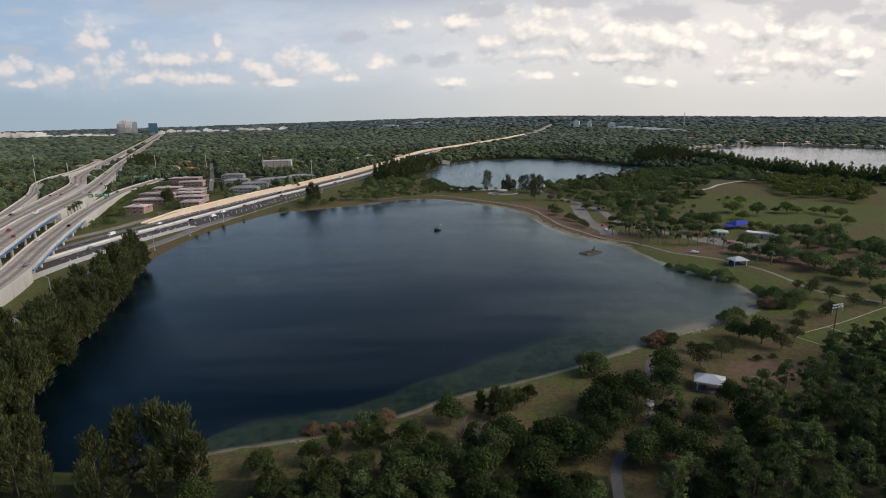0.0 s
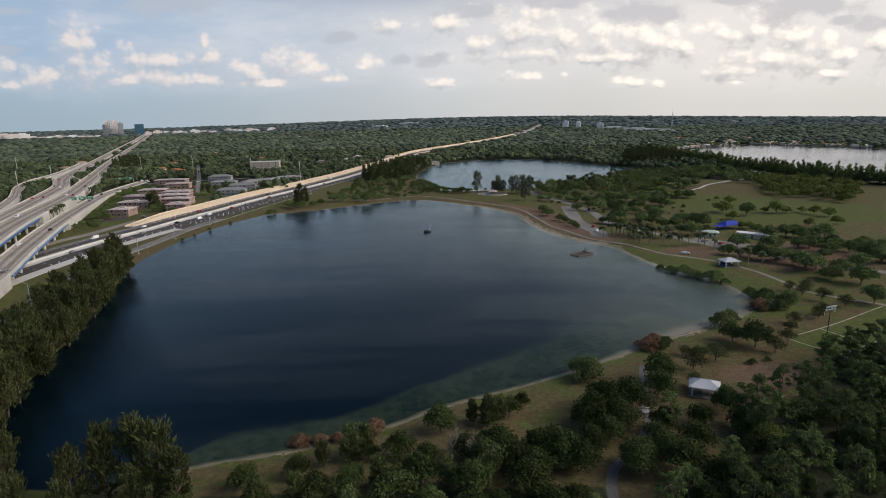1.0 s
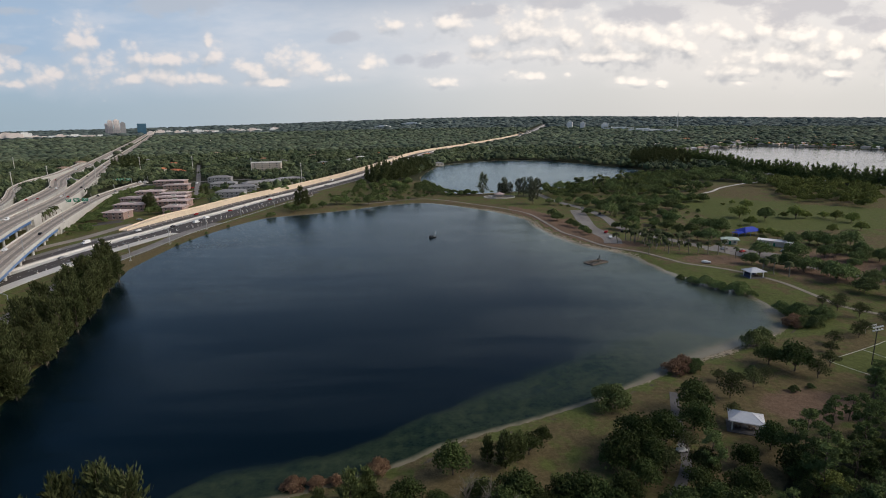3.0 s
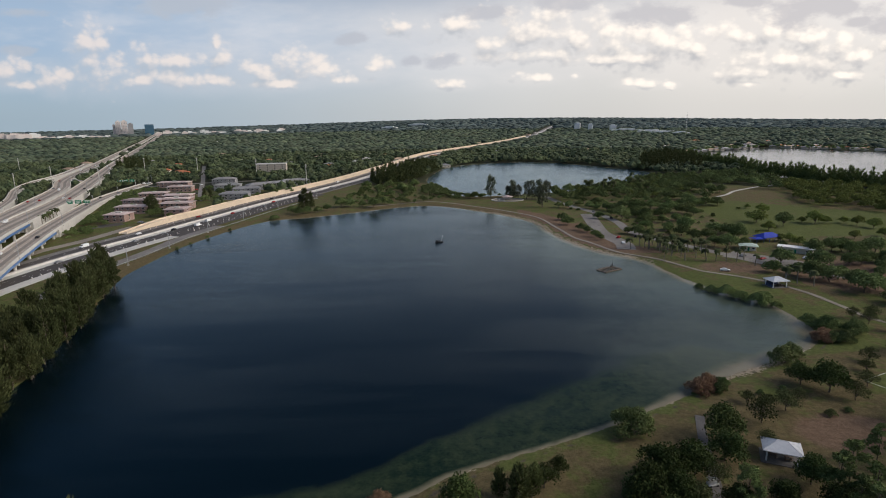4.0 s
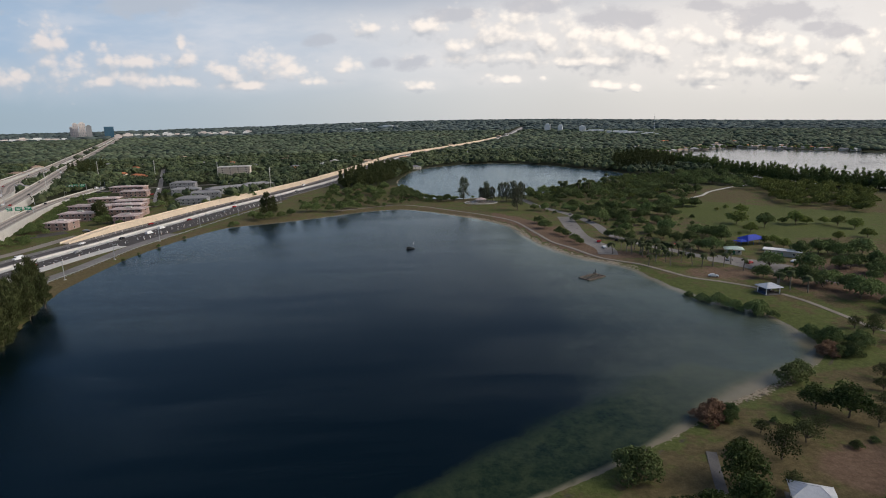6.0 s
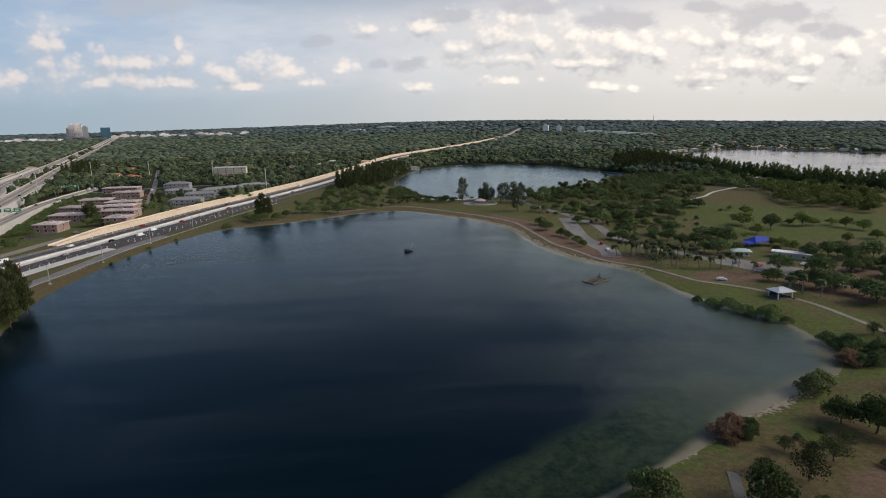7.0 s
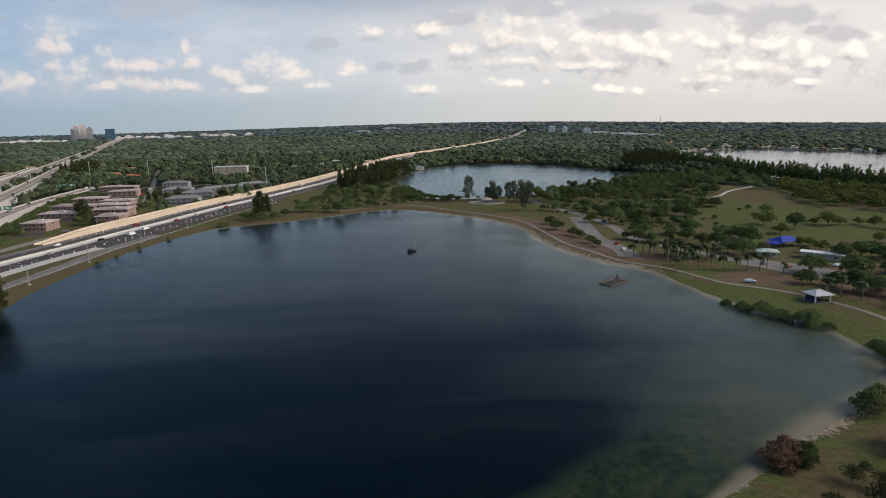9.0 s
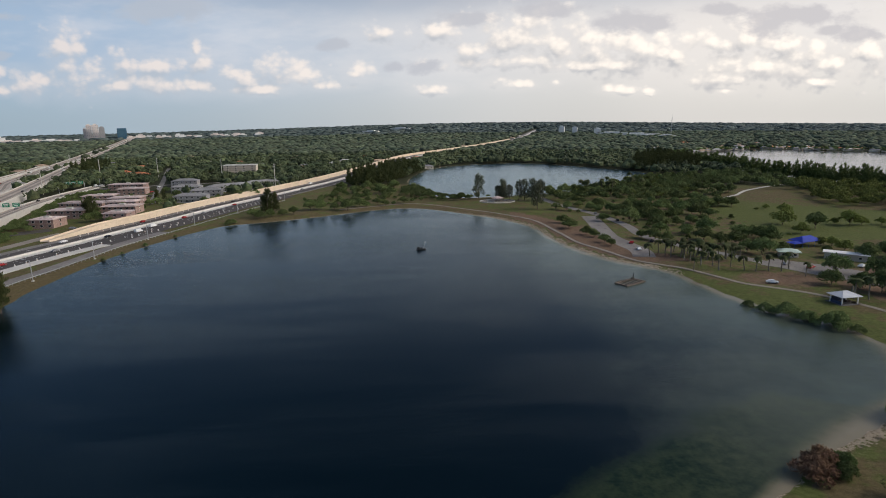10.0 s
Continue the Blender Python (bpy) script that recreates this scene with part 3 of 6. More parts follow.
def build_lake(name, outline, gap, label, widths, material=M_WATER):
    """A lake's surface; widths gives the breadths, in metres, of the sandy brink, the weed belt and the shoaling slope
    with its painted sky sheen.
    """
    lo, hi = outline[:, :2].min(0) - 2 * gap, outline[:, :2].max(0) + 2 * gap
    xs, ys = np.arange(lo[0], hi[0], gap), np.arange(lo[1], hi[1], gap)
    gx, gy = (a.ravel() for a in np.meshgrid(xs, ys))
    d = shore(gx, gy)
    f = grid_faces(len(xs), len(ys))
    f = f[(d[f] < gap * 1.6).all(1)]
    used, f2 = np.unique(f, return_inverse=True)
    me = mesh(name, np.stack([gx, gy, 0 * gx], 1)[used], f2.reshape(f.shape))
    x, y = gx[used], gy[used]
    values = dict(zip(("brink", "belt", "shoal_sheen"), widths(x, y)))
    values["offshore"] = np.clip(-d[used], 0, 200)
    for key, value in values.items():
        me.attributes.new(key, "FLOAT", "POINT").data.foreach_set("value", (value + 0 * x).astype(np.float32))
    tagged(put(name, me, material), label, "lake", kind="structure")


def main_lake_widths(x, y):
    near = ramp(x, -72, -50) * ramp(262 - y, 0, 30)
    east = ramp(x, 20, 90) * ramp(y, 215, 250) * ramp(560 - y, 0, 80)
    north = ramp(y, 470, 500)
    brink = 0.05 + 0.75 * ramp(x, -90, -60) + 0.9 * near + 5.5 * near * ramp(x, 40, 98) + 4.2 * east + 2.4 * north
    belt = 0.8 + (12 + 11 * ramp(x, -25, 40)) * near * (1 - 0.95 * ramp(x, 78, 112))
    shoal_sheen = 0.3 + 3.7 * ramp(x, -90, -60) + 105 * ramp(x, -95, 175) * ramp(y, 140, 290) * ramp(520 - y, 0, 240) + 18 * ramp(x, 0, 60) * ramp(y, 330, 380)
    return brink, belt, shoal_sheen


build_ground()
build_lake("water_main", LAKE_MAIN, 3.0, "dark blue lake with green sandy shallows", main_lake_widths)
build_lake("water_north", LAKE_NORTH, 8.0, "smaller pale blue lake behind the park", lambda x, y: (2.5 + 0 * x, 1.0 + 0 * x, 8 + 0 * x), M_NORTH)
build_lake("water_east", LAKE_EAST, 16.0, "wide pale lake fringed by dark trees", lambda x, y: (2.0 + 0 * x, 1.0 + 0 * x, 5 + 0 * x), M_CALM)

# ---------------------------------------------------------------- roads
def side_ways(line):
    """The way to the right of a line at each of its points."""
    d = np.gradient(line[:, :2], axis=0)
    d /= np.linalg.norm(d, axis=1)[:, None] + 1e-9
    return np.stack([d[:, 1], -d[:, 0]], 1)


def sweep(name, line, profile, closed=True):
    """A mesh that carries a cross-section (metres to the right, metres up) along a line."""
    right = side_ways(line)
    n, k = len(line), len(profile)
    pr = np.array(profile, float)
    v = np.empty((n, k, 3))
    v[:, :, :2] = line[:, None, :2] + right[:, None] * pr[None, :, :1]
    v[:, :, 2] = line[:, None, 2] + pr[None, :, 1]
    i = np.arange(n * k).reshape(n, k)
    j = np.roll(i, -1, 1) if closed else i[:, 1:]
    i2 = i if closed else i[:, :-1]
    f = np.stack([i2[:-1], i2[1:], j[1:], j[:-1]], -1).reshape(-1, 4)
    me = mesh(name, v.reshape(-1, 3), f)
    if closed and k == 4:
        b = bmesh.new()
        b.from_mesh(me)
        b.verts.ensure_lookup_table()
        b.faces.new([b.verts[q] for q in range(k)])
        b.faces.new([b.verts[(n - 1) * k + q] for q in reversed(range(k))])
        b.to_mesh(me)
        b.free()
    return me


def slab(name, line, lo, hi, top, bottom):
    return sweep(name, line, [(lo, bottom), (lo, top), (hi, top), (hi, bottom)])


def dashes(name, line, offset, dash, gap, width=0.16, lift=0.012):
    """Road marks along a line: short raised strips in one mesh."""
    right = side_ways(line)
    seg = np.r_[0, np.cumsum(np.linalg.norm(np.diff(line[:, :2], axis=0), axis=1))]
    v, f = [], []
    for s in np.arange(0, seg[-1] - dash, dash + gap):
        for a, b in ((s, -1), (s, 1), (s + dash, 1), (s + dash, -1)):
            p = [np.interp(a, seg, line[:, c]) for c in range(3)]
            w = [np.interp(a, seg, right[:, c]) for c in range(2)]
            v.append((p[0] + w[0] * (offset + b * width / 2), p[1] + w[1] * (offset + b * width / 2), p[2] + lift))
        f.append(range(len(v) - 4, len(v)))
    return mesh(name, v, f)


def grounded(pts, gap=8, lift=0.0, floor=0.9):
    line = smooth_line([(x, y, 0) for x, y in pts], gap)
    line[:, 2] = land(line[:, 0], line[:, 1]) + lift
    line[:, 2] = np.maximum(line[:, 2], floor + lift + far_rise(line[:, 0], line[:, 1]))
    return line


FREEWAY_B = [(-212, 60), (-224, 180), (-230, 280), (-228, 325), (-222, 368), (-215, 400), (-207, 428), (-202, 452), (-195, 482), (-187, 510), (-180, 543), (-170, 582), (-158, 620),
             (-144, 664), (-127, 723), (-108, 795), (-72, 980), (-22, 1270), (78, 1525), (165, 1750), (320, 2220), (535, 3030), (640, 3400)]
B_LINE = grounded(FREEWAY_B, 6, 0.15)
ROAD_LINES = []


def stretch(y0, y1):
    return B_LINE[(B_LINE[:, 1] >= y0) & (B_LINE[:, 1] <= y1)]


def build_freeway_b():
    ROAD_LINES.append((B_LINE, 26))
    road = tagged(put("road_freeway", slab("road_freeway", B_LINE, -19, 18, 0.05, -1.5), M_OLDROAD), "worn freeway with dark new lanes beside the lake", "road", kind="structure")
    put("asphalt_lane", slab("asphalt_lane", stretch(60, 470), 4.8, 17, 0.075, -0.4), M_ASPHALT, road, "new dark asphalt lanes")
    put("asphalt_lane", slab("asphalt_lane", stretch(425, 650), 4.8, 26, 0.085, -1.4), M_ASPHALT, road, "wide new dark asphalt lanes")
    put("asphalt_lane", slab("asphalt_lane", stretch(640, 2000), 4.8, 16, 0.075, -0.4), M_ASPHALT, road, "dark asphalt lanes")
    put("asphalt_lane", slab("asphalt_lane", stretch(60, 2000), -12.5, -6.5, 0.075, -0.4), M_ASPHALT, road, "dark asphalt lanes")
    put("median_strip", slab("median_strip", B_LINE, -4.6, 4.6, 0.12, -0.4), M_LIGHTCONC, road, "pale concrete median strip")
    put("median_barrier", sweep("median_barrier", B_LINE, [(-0.4, 0.1), (-0.15, 1.15), (0.15, 1.15), (0.4, 0.1)]), M_LIGHTCONC, road, "concrete median barrier")
    for off, y0, y1 in ((8.6, 60, 900), (12.6, 60, 900), (17.5, 430, 640), (21.5, 440, 640), (-9.5, 60, 900), (-15.5, 60, 900)):
        put("lane_mark", dashes("lane_mark", stretch(y0, y1), off, 3.0, 9.0, 0.22, 0.10), M_MARK, road)
    put("edge_line", slab("edge_line", stretch(60, 900), 5.0, 5.2, 0.10, -0.3), M_MARK, road)
    put("shoulder_strip", slab("shoulder_strip", stretch(60, 428), 17.0, 24.5, 0.09, -1.4), M_LIGHTCONC, road, "pale concrete shoulder")
    # the sand-coloured ramp that climbs along the far side
    line = stretch(428, 2300).copy()
    right = side_ways(line)
    line[:, :2] -= right * 19.2
    run = np.r_[0, np.cumsum(np.linalg.norm(np.diff(line[:, :2], axis=0), axis=1))]
    climb = 3.0 * ramp(run, -14, 50)
    me = sweep("flyover_ramp", line, [(0.6, -1.0), (0.6, 0.0), (0.3, 0.0), (-5.7, 0.0), (-6, 0.0), (-6, -1.0)])
    co = np.empty(len(me.vertices) * 3, np.float32)
    me.vertices.foreach_get("co", co)
    co = co.reshape(-1, 6, 3)
    co[:, 1:5, 2] += climb[:, None]
    me.vertices.foreach_set("co", co.ravel())
    ramp_ob = tagged(put("flyover_ramp", me, M_SANDWALL), "long sand-coloured concrete retaining wall of a climbing ramp", "ramp", kind="structure")
    top = line.copy()
    top[:, 2] += climb
    put("parapet", sweep("parapet", top, [(0.25, -0.2), (0.25, 0.95), (0.65, 0.95), (0.65, -0.2)]), M_SANDWALL, ramp_ob)
    put("parapet", sweep("parapet", top, [(-6.1, -0.2), (-6.1, 0.95), (-5.7, 0.95), (-5.7, -0.2)]), M_SANDWALL, ramp_ob)
    # Dark slab laid as painted shade along the wall's foot.
    put("kerb_shadow_gap", slab("kerb_shadow_gap", line, 0.62, 1.4, 0.12, -0.3), M_ASPHALT, ramp_ob, "dark gutter at the wall's foot")


def deck(name, pts, width, label, girders=None):
    """A raised carriageway with parapets; pts carry x, y and the deck's height."""
    line = smooth_line(pts, 6)
    line[:, 2] += far_rise(line[:, 0], line[:, 1])
    ROAD_LINES.append((line, width / 2 + 2))
    h = width / 2
    ob = tagged(put(name, slab(name, line, -h, h, 0, -0.9), M_CONC), label, "viaduct", kind="structure")
    for s in (-1, 1):
        put("parapet", sweep("parapet", line, [(s * h - 0.2, -1.0), (s * h - 0.2, 0.95), (s * h + 0.2, 0.95), (s * h + 0.2, -1.0)]), M_LIGHTCONC, ob)
    put("wheel_track", slab("wheel_track", line, -h * 0.55, -h * 0.2, 0.012, -0.3), M_TRACK, ob, "darker worn wheel lane")
    put("wheel_track", slab("wheel_track", line, h * 0.15, h * 0.5, 0.012, -0.3), M_TRACK, ob, "darker worn wheel lane")
    for off in (-h * 0.62, h * 0.08, h * 0.6):
        put("lane_mark", dashes("lane_mark", line[:120], off, 3, 9, 0.18, 0.02), M_MARK, ob)
    base = land(line[:, 0], line[:, 1])
    for lo, hi in girders or ():
        part = line[(line[:, 1] >= lo) & (line[:, 1] <= hi)]
        for off in (-h + 0.8, -h * 0.35, h * 0.35, h - 0.8):
            put("girder", slab("girder", part, off - 0.25, off + 0.25, -0.9, -3.1), M_BLUESTEEL, ob, "blue painted steel girder")
        right = side_ways(part)
        for i in np.linspace(0, len(part) - 1, max(2, int((hi - lo) / 22))).astype(int):
            for off in (-h * 0.6, h * 0.6):
                x, y = part[i, :2] + right[i] * off
                b = bmesh.new()
                bmesh.ops.create_cone(b, cap_ends=True, segments=12, radius1=0.9, radius2=0.9, depth=part[i, 2] - 3.6)
                bmesh.ops.translate(b, verts=b.verts, vec=(x, y, 0.5 + (part[i, 2] - 3.6) / 2))
                me = bpy.data.meshes.new("pier")
                b.to_mesh(me)
                put("pier", me, M_LIGHTCONC, ob, "round concrete pier")
            cap = np.array([part[i], part[i]])
            ax, ay = part[i, :2] - right[i] * h * 0.95, part[i, :2] + right[i] * h * 0.95
            cap[0, :2], cap[1, :2] = ax, ay
            put("pier_cap", slab("pier_cap", cap, -0.8, 0.8, -2.9, -4.3), M_LIGHTCONC, ob)
    # solid approach walls wherever no girders carry the deck
    runs, hold = [], []
    for i, p in enumerate(line):
        spanned = any(lo <= p[1] <= hi for lo, hi in girders or ())
        if not spanned and p[2] - base[i] > 0.6:
            hold.append(i)
        elif hold:
            runs.append(hold)
            hold = []
    for run in runs + ([hold] if hold else []):
        if len(run) > 1:
            sub = line[run]
            me = sweep("approach_wall", sub, [(-h + 0.1, 0.0), (-h + 0.1, -0.9), (h - 0.1, -0.9), (h - 0.1, 0.0)])
            co = np.empty(len(me.vertices) * 3, np.float32)
            me.vertices.foreach_get("co", co)
            co = co.reshape(-1, 4, 3)
            co[:, 0, 2] = co[:, 3, 2] = base[run] - 0.8
            me.vertices.foreach_set("co", co.ravel())
            put("approach_wall", me, M_LIGHTCONC, ob, "stained concrete approach wall")
    return ob


def flat_road(name, pts, width, material, label, lift=0.06, kind="road", thick=0.25, floor=0.9):
    line = grounded(pts, 4, lift, floor)
    ROAD_LINES.append((line, width / 2 + 1))
    return tagged(put(name, slab(name, line, -width / 2, width / 2, 0.0, -thick), material), label, kind, kind="structure")


build_freeway_b()
deck("viaduct_near", [(-168, 110, 5), (-184, 190, 6.5), (-203, 258, 7.5), (-236, 333, 8), (-272, 418, 7.5), (-312, 518, 5.5), (-345, 605, 3), (-365, 680, 1.6), (-378, 760, 1.1)],
     13.5, "concrete flyover on blue steel girders", girders=[(280, 420)])
deck("viaduct_middle", [(-178, 130, 8), (-203, 200, 9), (-229, 262, 9.8), (-254, 318, 10.4), (-291, 400, 10.2), (-320, 470, 9), (-367, 588, 7.5), (-460, 790, 6), (-600, 1090, 5),
                        (-850, 1650, 4), (-1120, 2260, 4), (-1441, 2983, 4), (-1700, 3600, 4)], 18.5, "wide concrete freeway viaduct on blue girders", girders=[(255, 440)])
deck("viaduct_far", [(-215, 170, 5), (-250, 250, 6), (-293, 350, 6), (-315, 400, 6), (-337, 450, 6), (-376, 545, 6), (-440, 687, 5), (-505, 800, 5), (-630, 1080, 4), (-880, 1640, 3.5),
                     (-1150, 2250, 3.5), (-1470, 2975, 3.5), (-1730, 3590, 3.5)], 17, "concrete freeway carriageway", girders=[(300, 430)])
deck("viaduct_loop", [(-300, 330, 4), (-333, 410, 5), (-351, 449, 5), (-377, 500, 5), (-425, 590, 5.5), (-478, 672, 6), (-515, 750, 6), (-548, 850, 5.5), (-600, 970, 4.6), (-655, 1090, 3.8)],
     9, "curved concrete slip road")
flat_road("road_lakeside", [(-150, 120), (-160, 180), (-174, 240), (-186, 300), (-186, 338), (-183, 362), (-181, 387), (-180, 412), (-176, 435), (-170, 460)], 7.5, M_OLDROAD,
          "worn slip road along the lake", 0.25)
flat_road("car_park_flats", [(-271, 458), (-262, 466), (-252, 476)], 13, M_ASPHALT, "dark asphalt car park beside the flats", 0.06, "car park")
flat_road("road_frontage", [(-252, 350), (-252, 380), (-248, 395), (-243, 412), (-240, 434), (-238, 450), (-236, 462)], 8.0, M_TRACK, "dusty frontage lane beside the freeway", 0.09)
flat_road("road_street", [(-243, 600), (-275, 678), (-308, 763), (-343, 850), (-420, 1040)], 5.5, M_OLDROAD, "pale residential street", 0.1)
flat_road("road_crossing", [(-378, 740), (-345, 735), (-308, 763), (-200, 800)], 7, M_OLDROAD, "pale side street", 0.12)
flat_road("path_shore", [(-70, 545), (-40, 562), (-17, 573), (5, 562), (32, 534), (55, 508), (73, 478), (80, 434), (84, 404), (91, 386), (99, 364), (107, 354), (117, 343), (124, 328), (130, 316), (139, 309), (150, 298), (159, 279), (162, 258), (165, 242), (184, 224)],
          2.3, M_PATH, "pale footpath along the shore", 0.12, "path", floor=0.3)
flat_road("path_near", [(66, 175), (62, 164), (59, 154), (55, 141), (47, 129), (40, 122), (37, 112), (34, 95)], 2.3, M_DARKPATH, "grey footpath between the trees", 0.05, "path")
flat_road("road_park", [(99, 600), (108, 545), (122, 500), (128, 455), (126, 420), (135, 392), (152, 362), (166, 335), (180, 315), (192, 303), (205, 285), (230, 262)], 6.5, M_OLDROAD, "pale park road", 0.07)
flat_road("car_park", [(115, 492), (110, 452), (106, 420), (108, 398), (110, 380), (107, 366)], 11, M_OLDROAD, "pale asphalt car park", 0.055, "car park")
flat_road("car_park_east", [(160, 352), (168, 344), (177, 336), (184, 326)], 17, M_OLDROAD, "pale asphalt car park by the kiosk", 0.055, "car park")
flat_road("path_knoll", [(250, 566), (262, 577), (272, 584), (288, 602), (310, 620), (332, 640), (362, 664)], 3.0, M_LIGHTCONC, "pale path over a grassy knoll", 0.08, "path")

# ---------------------------------------------------------------- trees
def leaf_cloud(rng, centres, radii, count, size, stretch=(1, 1, 0.8), long=1.0, droop=0.0, shell=0.55):
    """Small leaf clumps, as bent quads, spread over and in a set of lobes."""
    c, r = np.array(centres, float), np.array(radii, float)
    pick = rng.choice(len(c), count, p=r**2 / (r**2).sum())
    way = rng.normal(size=(count, 3))
    way /= np.linalg.norm(way, axis=1)[:, None]
    way[:, 2] = np.where(way[:, 2] < -0.35, -way[:, 2] * 0.5, way[:, 2])
    rad = r[pick] * (shell + (1.08 - shell) * rng.random(count) ** 0.6)
    p = c[pick] + way * rad[:, None] * np.array(stretch)
    n = way + rng.normal(scale=0.55, size=(count, 3))
    n /= np.linalg.norm(n, axis=1)[:, None]
    u = np.cross(n, rng.normal(size=(count, 3)))
    if droop:
        u = way * (1 - droop) + np.array([0, 0, -droop]) + rng.normal(scale=0.35, size=(count, 3))
    u /= np.linalg.norm(u, axis=1)[:, None] + 1e-9
    w = np.cross(n, u)
    w /= np.linalg.norm(w, axis=1)[:, None] + 1e-9
    s = size * rng.uniform(0.6, 1.35, count)[:, None]
    a, b = u * s * long, w * s
    bend = n * s * 0.35
    v = np.stack([p - a * 0.6, p + b * 0.5 - bend, p + a * 0.7, p - b * 0.5 - bend], 1)
    return v.reshape(-1, 3), np.arange(count * 4).reshape(-1, 4)


def limb_mesh(name, limbs, sides=6):
    """Tapered limbs: each a list of (x, y, z, radius)."""
    vs, fs, base = [], [], 0
    for limb in limbs:
        q = np.array(limb, float)
        ang = np.arange(sides) / sides * 2 * np.pi
        ring = np.stack([np.cos(ang), np.sin(ang), 0 * ang], 1)
        v = q[:, None, :3] + ring[None] * q[:, None, 3:4]
        i = np.arange(len(q) * sides).reshape(len(q), sides) + base
        j = np.roll(i, -1, 1)
        vs.append(v.reshape(-1, 3))
        fs.append(np.stack([i[:-1], j[:-1], j[1:], i[1:]], -1).reshape(-1, 4))
        base += v.shape[0] * sides
    return mesh(name, np.concatenate(vs), np.concatenate(fs), True)


def bent(a, b, r0, r1, rng, n=4, sag=0.3):
    a, b = np.array(a, float), np.array(b, float)
    out = []
    for k in range(n + 1):
        s = k / n
        p = a + (b - a) * s + (rng.normal(size=3) * sag * (0 < k < n))
        out.append((*p, r0 + (r1 - r0) * s))
    return out


def tree_thing(name, trunk_me, crown_me, crown_mat, bark, label, category, group):
    top = tagged(new(name), label, category, group)
    put("trunk", trunk_me, bark, top)
    put("crown", crown_me, crown_mat, top)
    return top


def broadleaf(seed, h, r, leaves, size, material, name, label, group):
    rng = np.random.default_rng(seed)
    lobes, radii, limbs = [], [], []
    fork = h * 0.20
    limbs.append(bent((0, 0, -0.3), (rng.normal() * 0.2, rng.normal() * 0.2, fork), 0.05 * h * 0.6, 0.03 * h * 0.6, rng, 4, 0.05))
    n = 13
    for k in range(n):
        a = 2 * np.pi * k / (n - 3) + rng.normal() * 0.3
        rr = r * rng.uniform(0.36, 0.62) if k < n - 3 else r * 0.26 * rng.random()
        zz = h * rng.uniform(0.34, 0.58) if k < n - 3 else h * rng.uniform(0.60, 0.72)
        c = (rr * np.cos(a), rr * np.sin(a), zz)
        lobes.append(c)
        radii.append(r * rng.uniform(0.38, 0.52))
        limbs.append(bent((0, 0, fork * 0.92), c, 0.016 * h, 0.006 * h, rng, 2, 0.15))
    v, f = leaf_cloud(rng, lobes, radii, leaves, size, (1, 1, 0.92))
    return tree_thing(name, limb_mesh("trunk", limbs), mesh("crown", v, f), material, M_BARK, label, "tree", group)


def casuarina(seed, h, r, leaves, material, label, group, name="casuarina_tree"):
    """A feathery tree: many rising branches, each clothed in fine upward sprays."""
    rng = np.random.default_rng(seed)
    limbs = [bent((0, 0, -0.4), (rng.normal() * 0.5, rng.normal() * 0.5, h * 0.93), 0.02 * h, 0.004 * h, rng, 6, 0.15)]
    roots, tips = [], []
    n = 60
    for k in range(n):
        s = 0.10 + 0.86 * (k + rng.random()) / n
        a = rng.random() * 2 * np.pi
        out = r * (1.06 - s) ** 0.55 * rng.uniform(0.5, 1.0) * (0.7 + 0.6 * min(s, 0.5))
        low = np.array([0, 0, h * s * 0.84])
        tip = np.array([out * np.cos(a), out * np.sin(a), h * s + out * 0.45])
        if k % 4 == 0:
            limbs.append(bent(low, tip, 0.005 * h, 0.0015 * h, rng, 2, 0.12))
        roots.append(low)
        tips.append(tip)
    roots, tips = np.array(roots), np.array(tips)
    reach = np.linalg.norm(tips - roots, axis=1)
    pick = rng.choice(n, leaves, p=reach / reach.sum())
    along = 0.35 + 0.7 * rng.random(leaves) ** 0.7
    p = roots[pick] + (tips - roots)[pick] * along[:, None] + rng.normal(size=(leaves, 3)) * np.array([0.42, 0.42, 0.36]) * (r / 5)
    d = (tips - roots)[pick] / reach[pick][:, None] * 0.7 + np.array([0, 0, 0.55]) + rng.normal(size=(leaves, 3)) * 0.38
    d /= np.linalg.norm(d, axis=1)[:, None]
    w = np.cross(d, rng.normal(size=(leaves, 3)))
    w /= np.linalg.norm(w, axis=1)[:, None] + 1e-9
    size = rng.uniform(0.7, 1.5, leaves)[:, None] * (0.6 + 0.4 * r / 5)
    a, b = d * size, w * size * 0.14
    v = np.stack([p - a * 0.5, p + b, p + a * 0.6, p - b], 1).reshape(-1, 3)
    return tree_thing(name, limb_mesh("trunk", limbs, 4), mesh("crown", v, np.arange(leaves * 4).reshape(-1, 4)), material, M_BARK, label, "tree", group)


